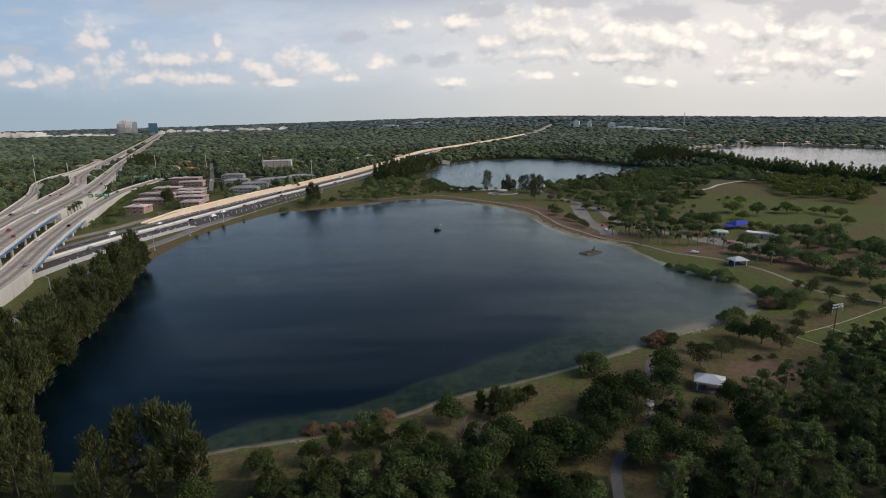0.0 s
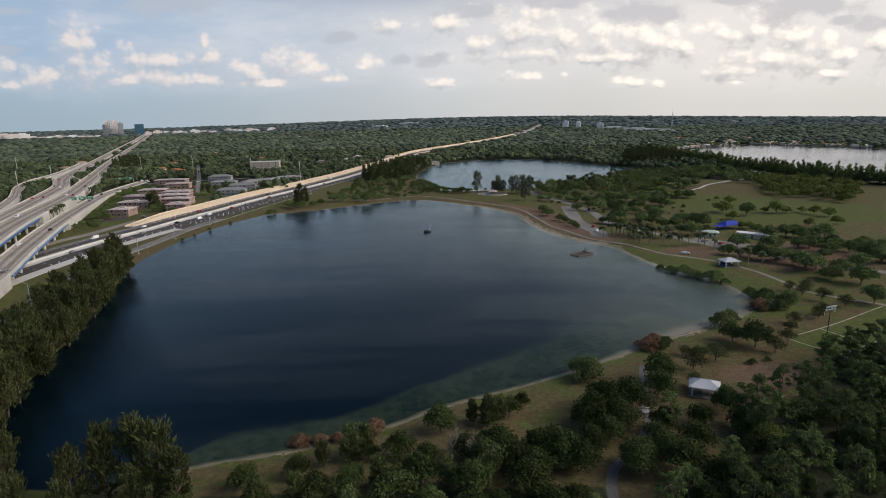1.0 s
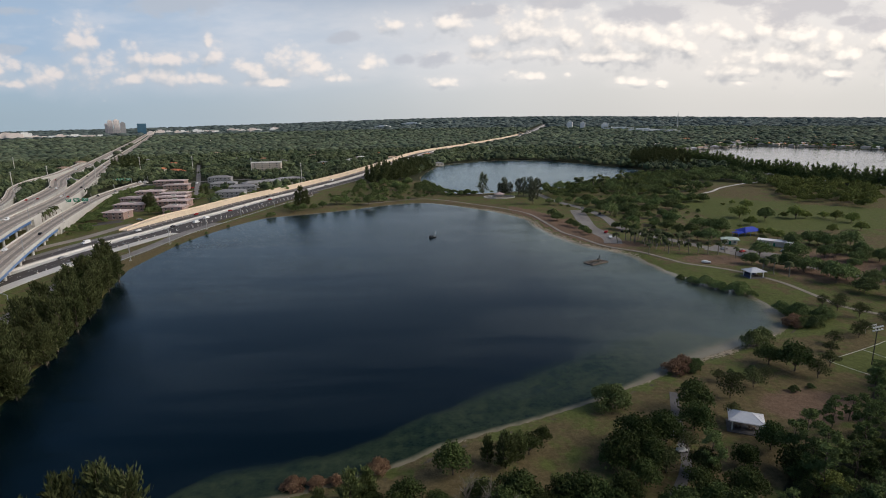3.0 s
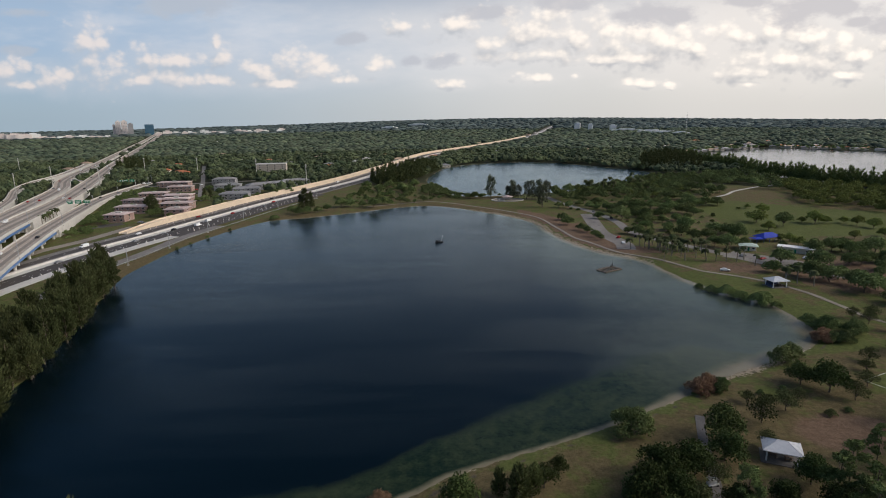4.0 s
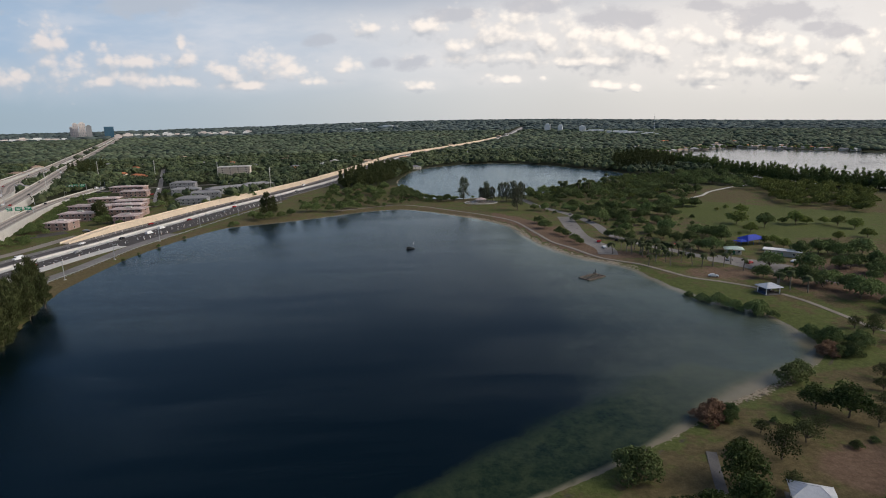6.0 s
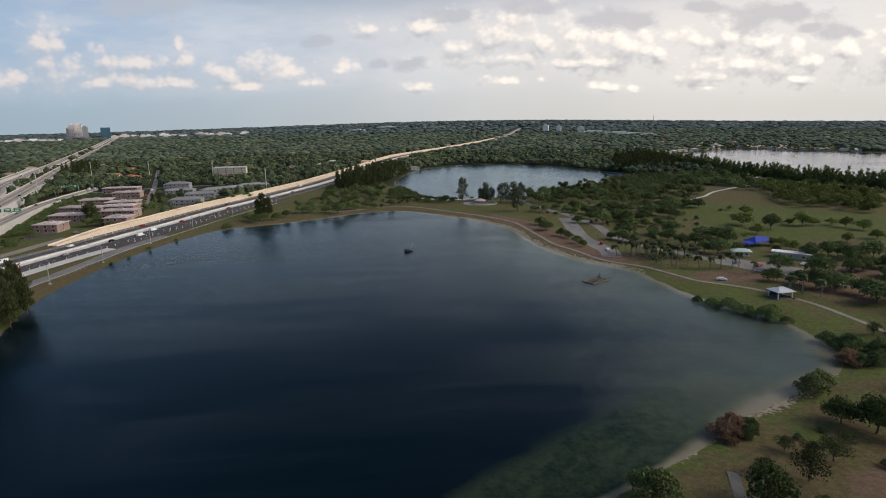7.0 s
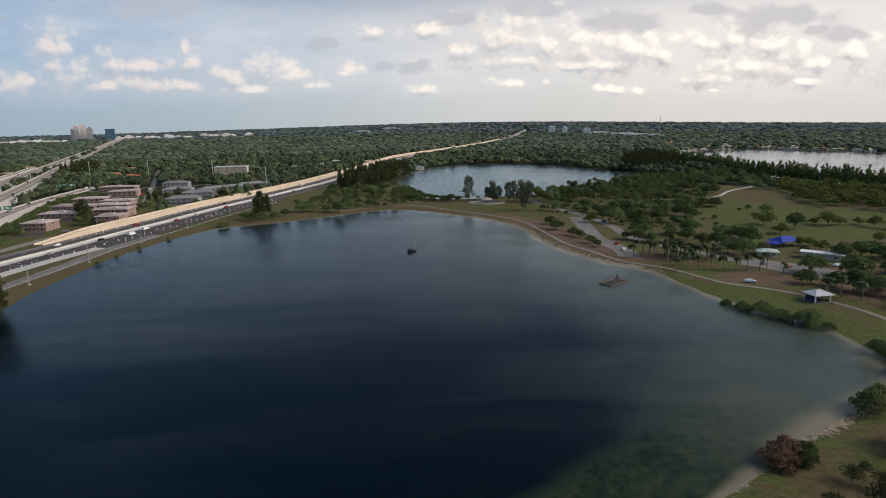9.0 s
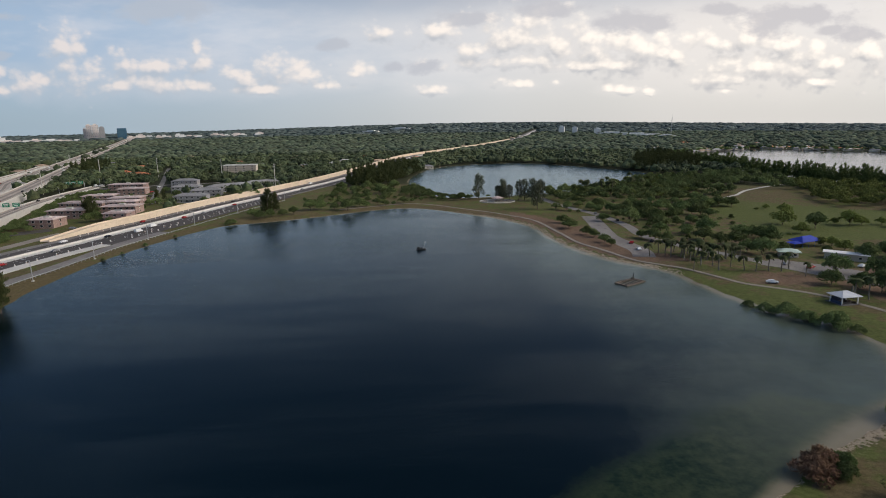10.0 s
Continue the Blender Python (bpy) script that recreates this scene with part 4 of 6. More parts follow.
def pine(seed, h, r, leaves, label, group):
    rng = np.random.default_rng(seed)
    limbs = [bent((0, 0, -0.3), (rng.normal() * 0.6, rng.normal() * 0.6, h * 0.92), 0.018 * h, 0.006 * h, rng, 5, 0.12)]
    lobes, radii = [], []
    for k in range(20):
        s = 0.36 + 0.62 * (k + rng.random()) / 20
        a = rng.random() * 2 * np.pi
        out = r * rng.uniform(0.35, 1.0) * (1.0 if s < 0.8 else 0.6)
        c = (out * np.cos(a), out * np.sin(a), h * s + rng.uniform(0, 0.6))
        limbs.append(bent((0, 0, h * s * 0.93), c, 0.007 * h, 0.003 * h, rng, 3, 0.15))
        lobes.append(c)
        radii.append(r * rng.uniform(0.20, 0.36))
    v, f = leaf_cloud(rng, lobes, radii, leaves, 0.36, (1, 1, 0.7), 2.0, 0.0, 0.15)
    return tree_thing("pine_tree", limb_mesh("trunk", limbs, 5), mesh("crown", v, f), M_PINE, M_BARK, label, "tree", group)


def shrub(seed, h, r, leaves, size, material, label, group, name="shrub", long=1.2):
    rng = np.random.default_rng(seed)
    lobes, radii = [], []
    for k in range(14):
        a, out = 2.4 * k + rng.normal() * 0.3, math.sqrt((k + 0.5) / 14)
        lobes.append((r * 0.72 * out * math.cos(a), r * 0.72 * out * math.sin(a), h * (0.66 - 0.44 * out**2) * rng.uniform(0.8, 1.15)))
        radii.append(r * rng.uniform(0.26, 0.42))
    limbs = [bent((0.2 * c[0], 0.2 * c[1], -0.2), c, 0.05, 0.02, rng, 3, 0.1) for c in lobes]
    v, f = leaf_cloud(rng, lobes, radii, leaves, size, (1, 1, 0.85), long)
    v[:, 2] = np.abs(v[:, 2])
    top = tagged(new(name), label, "shrub", group)
    put("stem", limb_mesh("stem", limbs, 4), M_BARK, top)
    put("foliage", mesh("foliage", v, f), material, top)
    return top


def palm(seed, h, group):
    rng = np.random.default_rng(seed)
    tip = np.array([rng.normal() * 0.4, rng.normal() * 0.4, h])
    limbs = [bent((0, 0, -0.2), tip, 0.24, 0.17, rng, 4, 0.06)]
    vs, fs = [], []
    for k in range(22):
        a, lift = rng.random() * 2 * np.pi, rng.uniform(-0.5, 1.1)
        out = np.array([np.cos(a), np.sin(a), 0])
        side = np.array([-np.sin(a), np.cos(a), 0])
        length = rng.uniform(1.6, 2.3)
        pts = [tip + out * length * s + np.array([0, 0, lift * s * 1.4 - 1.5 * s * s * length * 0.55]) for s in (0.1, 0.4, 0.75, 1.0)]
        wid = (0.12, 0.55, 0.6, 0.05)
        for i in range(3):
            b = len(vs)
            for p, w in ((pts[i], wid[i]), (pts[i + 1], wid[i + 1])):
                vs.extend([p - side * w + np.array([0, 0, -0.2 * w]), p, p + side * w + np.array([0, 0, -0.2 * w])])
            fs.extend([(b, b + 1, b + 4, b + 3), (b + 1, b + 2, b + 5, b + 4)])
    return tree_thing("palm_tree", limb_mesh("trunk", limbs), mesh("crown", vs, fs), M_PALM, M_PALMBARK, "slender palm with a mop of green fronds", "palm", group)


def scatter(seed, area, gap, margin=2.0):
    """Uneven places inside an outline, clear of water and roads."""
    rng = np.random.default_rng(seed)
    a = np.array(area, float)
    lo, hi = a.min(0), a.max(0)
    gx, gy = np.meshgrid(np.arange(lo[0], hi[0], gap), np.arange(lo[1], hi[1], gap))
    x = gx.ravel() + rng.uniform(-0.45, 0.45, gx.size) * gap
    y = gy.ravel() + rng.uniform(-0.45, 0.45, gx.size) * gap
    ok = inside(x, y, a) & (shore(x, y) > margin)
    for line, half in ROAD_LINES:
        sub = line[(line[:, 0] > lo[0] - 60) & (line[:, 0] < hi[0] + 60) & (line[:, 1] > lo[1] - 60) & (line[:, 1] < hi[1] + 60)]
        if len(sub) > 1:
            ok &= line_distance(x, y, sub) > half + margin
    return list(zip(x[ok], y[ok]))


PLANT_RNG = random.Random(5)


def plant(models, places, lo=0.8, hi=1.2):
    """Sets trees at places: each model itself once, then copies, turned and sized unevenly."""
    z = land(np.array([p[0] for p in places]), np.array([p[1] for p in places])) if places else ()
    for n, ((x, y), h) in enumerate(zip(places, z)):
        src = models[PLANT_RNG.randrange(len(models))]
        s = PLANT_RNG.uniform(lo, hi)
        m = Matrix.Translation((x, y, h - 0.05)) @ Matrix.Rotation(PLANT_RNG.uniform(0, 6.28), 4, "Z")
        if src.get("placed"):
            ob = copy_thing(src, m)
        else:
            ob = src
            ob.matrix_basis = m
            ob["placed"] = 1
        ob.scale = (s * PLANT_RNG.uniform(0.92, 1.08), s * PLANT_RNG.uniform(0.92, 1.08), s * PLANT_RNG.uniform(0.9, 1.1))



def light_crown(seed, kind):
    """A crown for trees far off: fewer, larger leaf clumps."""
    rng = np.random.default_rng(seed)
    if kind == "round":
        lobes = [(2.4 * math.cos(k * 1.05) * rng.uniform(0.6, 1.1), 2.4 * math.sin(k * 1.05) * rng.uniform(0.6, 1.1), rng.uniform(3.0, 4.6)) for k in range(6)] + [(0, 0, 5.2)]
        return leaf_cloud(rng, lobes, [rng.uniform(1.6, 2.3) for _ in lobes], 300, 0.95, (1, 1, 0.9))
    lobes = [(rng.normal() * 2.1 * (1.1 - k / 12), rng.normal() * 2.1 * (1.1 - k / 12), 2 + 12.5 * k / 12) for k in range(13)]
    return leaf_cloud(rng, lobes, [rng.uniform(1.0, 1.9) * (1.2 - 0.04 * k) for k in range(13)], 300, 0.62, (1, 1, 1.4), 2.8, -0.4, 0.2)


ROUND_CROWNS = [light_crown(100 + k, "round") for k in range(4)]
TALL_CROWNS = [light_crown(110 + k, "tall") for k in range(4)]


def thicket(name, seed, crowns, places, lo, hi, material, label):
    """A stand of trees too far off and too many to count, in one mesh."""
    rng = np.random.default_rng(seed)
    if not places:
        return
    p = np.array(places)
    z = land(p[:, 0], p[:, 1])
    vs, fs, base = [], [], 0
    for (x, y), h in zip(p, z):
        v, f = crowns[rng.integers(len(crowns))]
        a, s = rng.random() * 6.28, rng.uniform(lo, hi)
        c, q = math.cos(a) * s, math.sin(a) * s
        vs.append(np.stack([v[:, 0] * c - v[:, 1] * q + x, v[:, 0] * q + v[:, 1] * c + y, v[:, 2] * s * rng.uniform(0.88, 1.12) + h], 1))
        fs.append(f + base)
        base += len(v)
    tagged(put(name, mesh(name, np.concatenate(vs), np.concatenate(fs)), material), label, "trees", kind="stuff")


def thinned(seed, places, keep):
    rng = random.Random(seed)
    return [p for p in places if rng.random() < keep]


OAKS = [broadleaf(10 + k, 7.2, 4.9, 1250, 0.56, M_OAK, "shade_tree", "round dark green shade tree on the park turf", "park trees") for k in range(4)]
LIMES = [broadleaf(20 + k, 6.6, 4.6, 700, 0.60, M_LIME, "shade_tree", "light green spreading tree on the park turf", "light park trees") for k in range(3)]
CASUS = [casuarina(30 + k, 16.0, 5.0, 1900, M_CASU, "tall feathery dark casuarina by the water", "bank trees") for k in range(5)]
PINES = [pine(40 + k, 11.0, 3.8, 1200, "dark pine with tufted open crown in the wood", "pine wood") for k in range(4)]
NEAR_OAKS = [broadleaf(50 + k, 7.5, 4.4, 1750, 0.41, M_DARKOAK, "leafy_tree", "dense dark green tree near the shore", "shore trees") for k in range(4)]
NEAR_LIMES = [broadleaf(55 + k, 7.5, 4.0, 1500, 0.41, M_LIME, "leafy_tree", "lighter green leafy tree in the wood", "light shore trees") for k in range(2)]
SHRUBS = [shrub(60 + k, 4.4, 3.4, 900, 0.36, M_OAK, "low dark green bush", "bushes") for k in range(3)]
BROWN_SHRUBS = [shrub(70 + k, 4.6, 4.0, 1600, 0.26, M_BROWN, "dry brown bush at the water's edge", "dry bushes", "dry_bush", 2.8) for k in range(2)]
DOMES = [shrub(64 + k, 6.2, 4.6, 2300, 0.34, M_OAK, "tall dense green bush at the water's edge", "shore thicket", "shore_bush", 1.4) for k in range(3)]
OPEN_OAKS = [broadleaf(66 + k, 7.2, 4.2, 760, 0.36, M_CASU, "thin_tree", "thin olive-green tree with an open crown", "open shore trees") for k in range(3)]
PALMS = [palm(80 + k, 6.0, "palm grove") for k in range(3)]


def stand(models, rows):
    """Sets trees of given heights: rows of x, y and the size against the model's own."""
    for x, y, s in rows:
        plant(models, [(x, y)], s * 0.96, s * 1.04)


# the bank of casuarinas beside the slip road, and the near shore
BANK = [(-170, 322), (-178, 318), (-166, 262), (-152, 215), (-144, 175), (-135, 130), (-120, 95), (-96, 95), (-97, 128), (-106, 150), (-118, 190), (-136, 240), (-152, 296)]
plant(CASUS, scatter(1, BANK, 5.9, -3.0), 0.7, 1.15)
stand(CASUS, [(-104, 125, 1.1), (-110, 133, 1.15), (-116, 142, 1.1), (-98, 118, 1.05), (-89, 116, 1.0), (-120, 153, 1.15), (-126, 166, 1.1)])
stand(CASUS, [(-68, 116, 1.05), (-63, 119, 1.15), (-57, 116, 1.1), (-73, 112, 1.0), (-52, 113, 0.9), (-80, 106, 0.8), (-90, 112, 0.9), (-97, 104, 0.85), (-64, 104, 0.6), (-84, 97, 0.75), (-60, 111, 0.8), (-70, 105, 0.7)])
PALE_CASUS = [casuarina(35 + k, 14.0, 5.0, 950, M_GREYCASU, "airy grey-green casuarina by the north lake", "north lake casuarinas") for k in range(2)]
YOUNG = [casuarina(90 + k, 9.5, 3.4, 1500, M_YOUNG, "young feathery casuarina at the beach", "beach casuarinas") for k in range(2)]
stand(YOUNG, [(-19, 128, 1.1), (-16, 131, 0.85), (14, 141, 1.05), (17, 143, 0.85), (10, 143, 0.7), (-25, 126, 0.7), (-36, 112, 0.8), (-12, 118, 0.9), (3, 117, 0.9), (-28, 112, 0.9)])
stand(NEAR_OAKS, [(-41, 119, 0.86), (-30, 122, 0.74), (-8, 128, 0.90), (2, 139, 1.02), (24, 151, 0.60), (27, 126, 1.20), (16, 127, 1.08), (-15, 128, 0.72), (-18, 117, 0.96), (12, 121, 0.96), (22, 120, 1.08),
                  (-3, 118, 1.08), (-8, 113, 1.20), (-24, 113, 1.08), (8, 115, 1.20), (20, 113, 1.20), (-36, 111, 0.84), (-50, 107, 0.96), (20, 146, 0.78), (-2, 126, 0.84), (33, 122, 1.08)])
plant(SHRUBS, scatter(21, [(-110, 92), (-60, 100), (-30, 112), (0, 116), (32, 116), (34, 96)], 7.0), 0.6, 1.1)
plant(NEAR_OAKS, scatter(2, [(-110, 80), (-90, 100), (-60, 98), (-30, 108), (0, 112), (30, 112), (32, 84)], 6.0), 0.6, 0.95)
# trees about the near shelter
stand(NEAR_OAKS, [(8, 128, 0.93), (15, 129, 1.11), (24, 127, 1.09), (30, 126, 0.96), (37, 128, 1.02), (38, 140, 1.01), (45, 145, 1.06), (47, 139, 1.10), (57, 137, 0.92), (54, 125, 0.91), (61, 128, 1.11), (77, 146, 1.01), (77, 137, 1.09), (67, 139, 0.90), (54, 150, 1.01), (28, 123, 1.08), (19, 123, 0.96), (12, 123, 1.14), (46, 122, 1.13), (53, 130, 0.91)])
stand(OAKS, [(196, 271, 1.14), (211, 279, 1.35), (193, 253, 1.33), (179, 227, 1.18), (229, 288, 1.25), (185, 262, 1.23), (233, 300, 1.30)])
stand(OPEN_OAKS, [(80, 171, 1.04), (90, 177, 0.92), (112, 182, 0.85), (134, 207, 0.85), (121, 190, 0.85), (82, 182, 0.61), (49, 138, 1.04), (128, 200, 0.67), (86, 179, 0.61), (118, 197, 0.61), (72, 174, 0.61), (57, 146, 0.9), (96, 182, 0.6), (75, 160, 0.7)])
stand(NEAR_OAKS, [(63, 155, 1.16), (66, 163, 1.34), (103, 192, 1.04), (108, 187, 1.40), (52, 150, 1.16), (46, 147, 1.28), (40, 141, 1.22), 
                  (43, 134, 0.98), (45, 120, 1.10), (55, 118, 1.22), (62, 112, 1.34)])
stand(PINES, [(58, 137, 0.9), (78, 140, 0.95), (118, 168, 0.95), (96, 153, 0.75), (124, 162, 0.8), (104, 158, 0.7), (86, 147, 0.85), (130, 172, 0.7)])
stand(OPEN_OAKS, [(158, 240, 0.8), (161, 232, 0.9), (156, 246, 0.7), (163, 246, 0.8), (150, 216, 0.8), (146, 212, 0.7), (165, 224, 0.8)])
stand(SHRUBS, [(78, 189, 0.4), (96, 189, 0.4), (100, 174, 0.5), (106, 176, 0.4), (88, 186, 0.4), (70, 172, 0.45)])
WOODED = PINEWOOD[:8].tolist() + [(175, 190), (150, 96), (40, 96)]
plant(PINES, scatter(3, WOODED, 9.0), 0.75, 1.1)
plant(NEAR_OAKS, scatter(31, WOODED, 13.0), 0.6, 1.0)
plant(NEAR_LIMES, scatter(32, WOODED, 17.0), 0.6, 1.0)
plant(SHRUBS, scatter(4, PINEWOOD[:8].tolist() + [(160, 188), (140, 104), (40, 104)], 8.0), 0.5, 0.9)
BARE = tagged(new("bare_tree"), "leafless pale grey tree among the shore trees", "tree")
bare_rng = np.random.default_rng(77)
twigs = [bent((0, 0, -0.3), (0.3, 0.2, 4.5), 0.16, 0.09, bare_rng, 4, 0.06)]
for k in range(26):
    low = np.array([0.3, 0.2, 4.5]) * bare_rng.uniform(0.35, 1.0)
    tip = low + np.array([bare_rng.normal() * 1.2, bare_rng.normal() * 1.2, bare_rng.uniform(1.4, 3.4)])
    twigs.append(bent(low, tip, 0.06, 0.02, bare_rng, 4, 0.12))
    for _ in range(3):
        twigs.append(bent(tip * 0.7 + low * 0.3, tip + bare_rng.normal(size=3) * 0.7, 0.03, 0.01, bare_rng, 2, 0.1))
put("trunk", limb_mesh("trunk", twigs, 5), M_PALMBARK, BARE)
plant([BARE], [(9, 124), (4, 126), (12, 121)], 0.9, 1.15)
# bushes along the water
stand(DOMES, [(120, 285, 0.80), (124, 280, 1.0), (127, 273, 0.95), (132, 267, 1.1), (136, 271, 0.8), (140, 236, 1.1), (146, 231, 1.0), (137, 242, 0.9), (46, 168, 1.2), (135, 225, 0.7), (138, 224, 0.8), (78, 189, 0.55), (80, 192, 0.6)])
stand(BROWN_SHRUBS, [(72.5, 189.5, 1.1), (76, 193, 0.95), (131, 226, 1.0), (134, 229, 0.9), (-33, 137, 0.75), (-15, 142, 0.8), (-28, 137, 0.6), (-24, 138, 0.5)])
stand(SHRUBS, [(107, 208, 1.5), (112, 211, 1.3), (77, 193, 0.7), (117, 291, 0.7), (149, 233, 1.0), (136, 262, 0.8), (-138, 487, 1.0), (-136, 491, 0.9), (-163, 420, 0.5), (-168, 385, 0.4), (-157, 446, 0.45), (-166, 400, 0.35)])
# the park's shade trees
stand(OAKS, [(154, 423, 0.92), (165, 422, 1.35), (157, 390, 1.01), (165, 389, 1.1), (179, 408, 1.2), (187, 411, 0.91), (184, 398, 1.19), (192, 403, 1.14), (161, 371, 0.97),
             (166, 365, 1.26), (176, 367, 0.98), (199, 366, 0.6), (186, 392, 1.21), (237, 430, 1.48), (207, 350, 1.29), (220, 354, 1.33), (226, 354, 1.18), (225, 346, 1.12),
             (233, 350, 1.02), (242, 350, 1.44), (208, 322, 1.14), (216, 325, 1.03), (191, 320, 1.45), (176, 328, 1.31), (163, 312, 1.04), (172, 307, 1.11), (174, 300, 1.41),
             (180, 295, 1.28), (187, 299, 0.98), (187, 288, 1.27), (183, 277, 1.38), (191, 281, 1.14), (229, 326, 0.9), (218, 311, 1.07), (209, 302, 0.82)])
stand(LIMES, [(226, 445, 1.69), (258, 443, 0.78), (264, 438, 1.55), (273, 439, 0.98), (285, 438, 0.89), (288, 429, 1.08), (253, 486, 1.25), (253, 509, 0.65), (243, 504, 0.42),
             (219, 416, 1.06), (208, 410, 0.34), (207, 382, 0.81), (213, 382, 0.9), (211, 370, 0.95), (256, 386, 0.87), (279, 392, 1.09), (292, 419, 1.16)])
stand(OAKS, [(99, 527, 0.9), (106, 520, 0.99), (90, 466, 0.97), (89, 446, 1.09), (94, 425, 0.8), (97, 417, 0.71), (98, 402, 0.84), (99, 393, 0.6), (118, 470, 0.9),
             (146, 634, 0.99), (150, 616, 1.12), (158, 615, 1.01), (127, 615, 1.43), (113, 617, 1.31), (132, 530, 1.33), (134, 464, 1.44), (139, 499, 1.16), (152, 518, 1.1),
             (160, 523, 1.0), (122, 411, 0.79), (128, 407, 1.02), (132, 401, 0.86), (153, 484, 1.14), (155, 471, 1.39), (168, 477, 1.14), (148, 444, 1.22), (140, 428, 1.0),
             (151, 417, 0.74), (155, 404, 1.2)])
stand(OAKS, [(182, 494, 1.48), (193, 487, 1.48), (163, 514, 1.32), (173, 512, 1.32), (210, 585, 1.27), (218, 587, 1.23), (212, 564, 1.37), (220, 552, 1.13), (218, 648, 1.13),
             (226, 649, 1.0), (207, 603, 1.14), (215, 607, 0.93), (234, 642, 1.4), (244, 651, 1.06), (242, 629, 1.4), (252, 631, 1.36), (263, 693, 1.4), (273, 697, 1.11),
             (255, 710, 1.26), (263, 713, 1.02), (178, 605, 1.3), (186, 609, 1.03), (168, 609, 1.2), (206, 650, 1.12), (214, 653, 0.94), (186, 653, 1.12), (194, 657, 0.99),
             (212, 519, 1.3), (220, 525, 1.11), (225, 525, 1.32), (235, 530, 1.11), (253, 619, 1.4), (263, 620, 1.18), (282, 666, 1.4), (292, 666, 1.11), (262, 598, 1.35)])
stand(OAKS, [(272, 598, 1.25),
             (302, 659, 1.4), (312, 664, 1.24), (327, 683, 1.27), (335, 685, 1.24), (315, 728, 1.4), (325, 731, 1.34), (295, 729, 1.4), (305, 735, 1.36), (336, 655, 1.42),
             (236, 526, 1.31), (172, 453, 0.63), (205, 521, 1.27)])
stand(PALMS, [(149, 634, 1.75), (153, 633, 1.85), (165, 623, 1.95), (172, 631, 1.75), (176, 630, 1.85), (201, 650, 1.95), (204, 650, 1.75), (210, 649, 1.85)])
PARKWOOD = [(112, 560), (240, 560), (262, 585), (258, 640), (322, 700), (283, 775), (225, 726), (181, 692), (134, 634), (104, 600)]
plant(OAKS, thinned(5, scatter(5, [(108, 540), (110, 470), (135, 436), (190, 436), (206, 500), (235, 535), (240, 560), (130, 560)], 12.0), 0.55), 0.6, 1.05)
plant(SHRUBS, thinned(8, scatter(16, [(104, 560), (108, 440), (150, 400), (200, 440), (240, 560)], 13.0), 0.6), 0.4, 0.8)
plant(SHRUBS, thinned(9, scatter(17, [(-120, 590), (-70, 560), (0, 600), (30, 592), (-20, 640), (-60, 700)], 12.0), 0.6), 0.35, 0.75)
thicket("park_grove", 51, ROUND_CROWNS, thinned(7, scatter(51, PARKWOOD, 10.5), 0.72), 0.8, 1.3, M_OAK, "grove of round dark park trees")
thicket("pale_park_grove", 61, ROUND_CROWNS, thinned(17, scatter(61, PARKWOOD, 15.0), 0.6), 0.7, 1.1, M_LIME, "lighter trees within the park grove")
LIGHT_GROVE = [(335, 607), (303, 515), (330, 505), (351, 474), (411, 548), (440, 590), (420, 640), (380, 680)]
thicket("light_grove", 52, ROUND_CROWNS, scatter(52, LIGHT_GROVE, 10.0), 0.85, 1.35, M_LIME, "bright green grove of broad trees")
thicket("edge_grove", 53, ROUND_CROWNS, scatter(53, [(330, 656), (318, 600), (345, 610), (389, 690), (402, 800), (340, 780), (300, 700)], 11.5), 0.9, 1.35, M_OAK, "dark grove behind the knoll")
plant(PALMS, scatter(7, [(113, 374), (122, 377), (152, 366), (152, 352), (128, 352)], 4.2, 0.3), 1.0, 1.4)
stand(PALMS, [(119, 339, 1.04), (126, 347, 1.17), (131, 346, 1.04), (130, 338, 1.17), (138, 343, 1.04), (141, 337, 1.04), (145, 335, 1.10), (151, 335, 1.17), (162, 338, 1.17), (161, 325, 1.04),
              (156, 334, 1.10), (110, 367, 1.17), (160, 297, 1.17), (163, 292, 1.30), (158, 293, 1.30), (168, 288, 1.30), (161, 683, 1.6), (170, 691, 1.7), (181, 680, 1.5), (190, 688, 1.7), (225, 717, 1.9)])
plant(OAKS, scatter(8, [(212, 330), (300, 345), (340, 300), (300, 250), (230, 268), (222, 296)], 11), 0.8, 1.2)
# the grassy north shore
stand(OAKS, [(-129, 514, 1.0), (-116, 514, 0.9), (-102, 526, 0.9), (-122, 506, 0.9), (-108, 517, 0.8)])
stand(OAKS, [(-93, 545, 1.35), (-85, 547, 1.21), (-74, 545, 0.94), (-63, 541, 1.46), (-56, 560, 1.23), (-50, 559, 0.69), (-42, 571, 0.85), (-35, 564, 0.69), (-28, 566, 0.56),
             (-20, 576, 0.85), (-13, 582, 0.57), (-5, 589, 0.57), (5, 599, 0.59), (10, 590, 0.57), (15, 590, 0.57), (23, 588, 0.86), (29, 588, 1.01), (36, 591, 0.73),
             (-86, 645, 1.12), (-45, 648, 1.60), (-63, 690, 1.29), (-34, 686, 1.35), (-73, 666, 0.99), (-89, 694, 1.21), (-35, 638, 1.10), (-54, 619, 0.77)])
plant(OAKS, scatter(10, [(-112, 580), (-70, 580), (-30, 600), (-30, 690), (-70, 720), (-95, 650)], 14), 0.55, 0.95)
stand(PALE_CASUS, [(46, 597, 1.52), (67, 594, 1.22), (72, 586, 1.04), (79, 581, 1.20), (84, 580, 1.33), (90, 576, 1.33), (97, 575, 1.33), (85, 529, 1.52), (62, 595, 0.87)])
stand(CASUS, [(-122, 530, 1.15), (-118, 534, 1.0), (-126, 533, 0.95)])
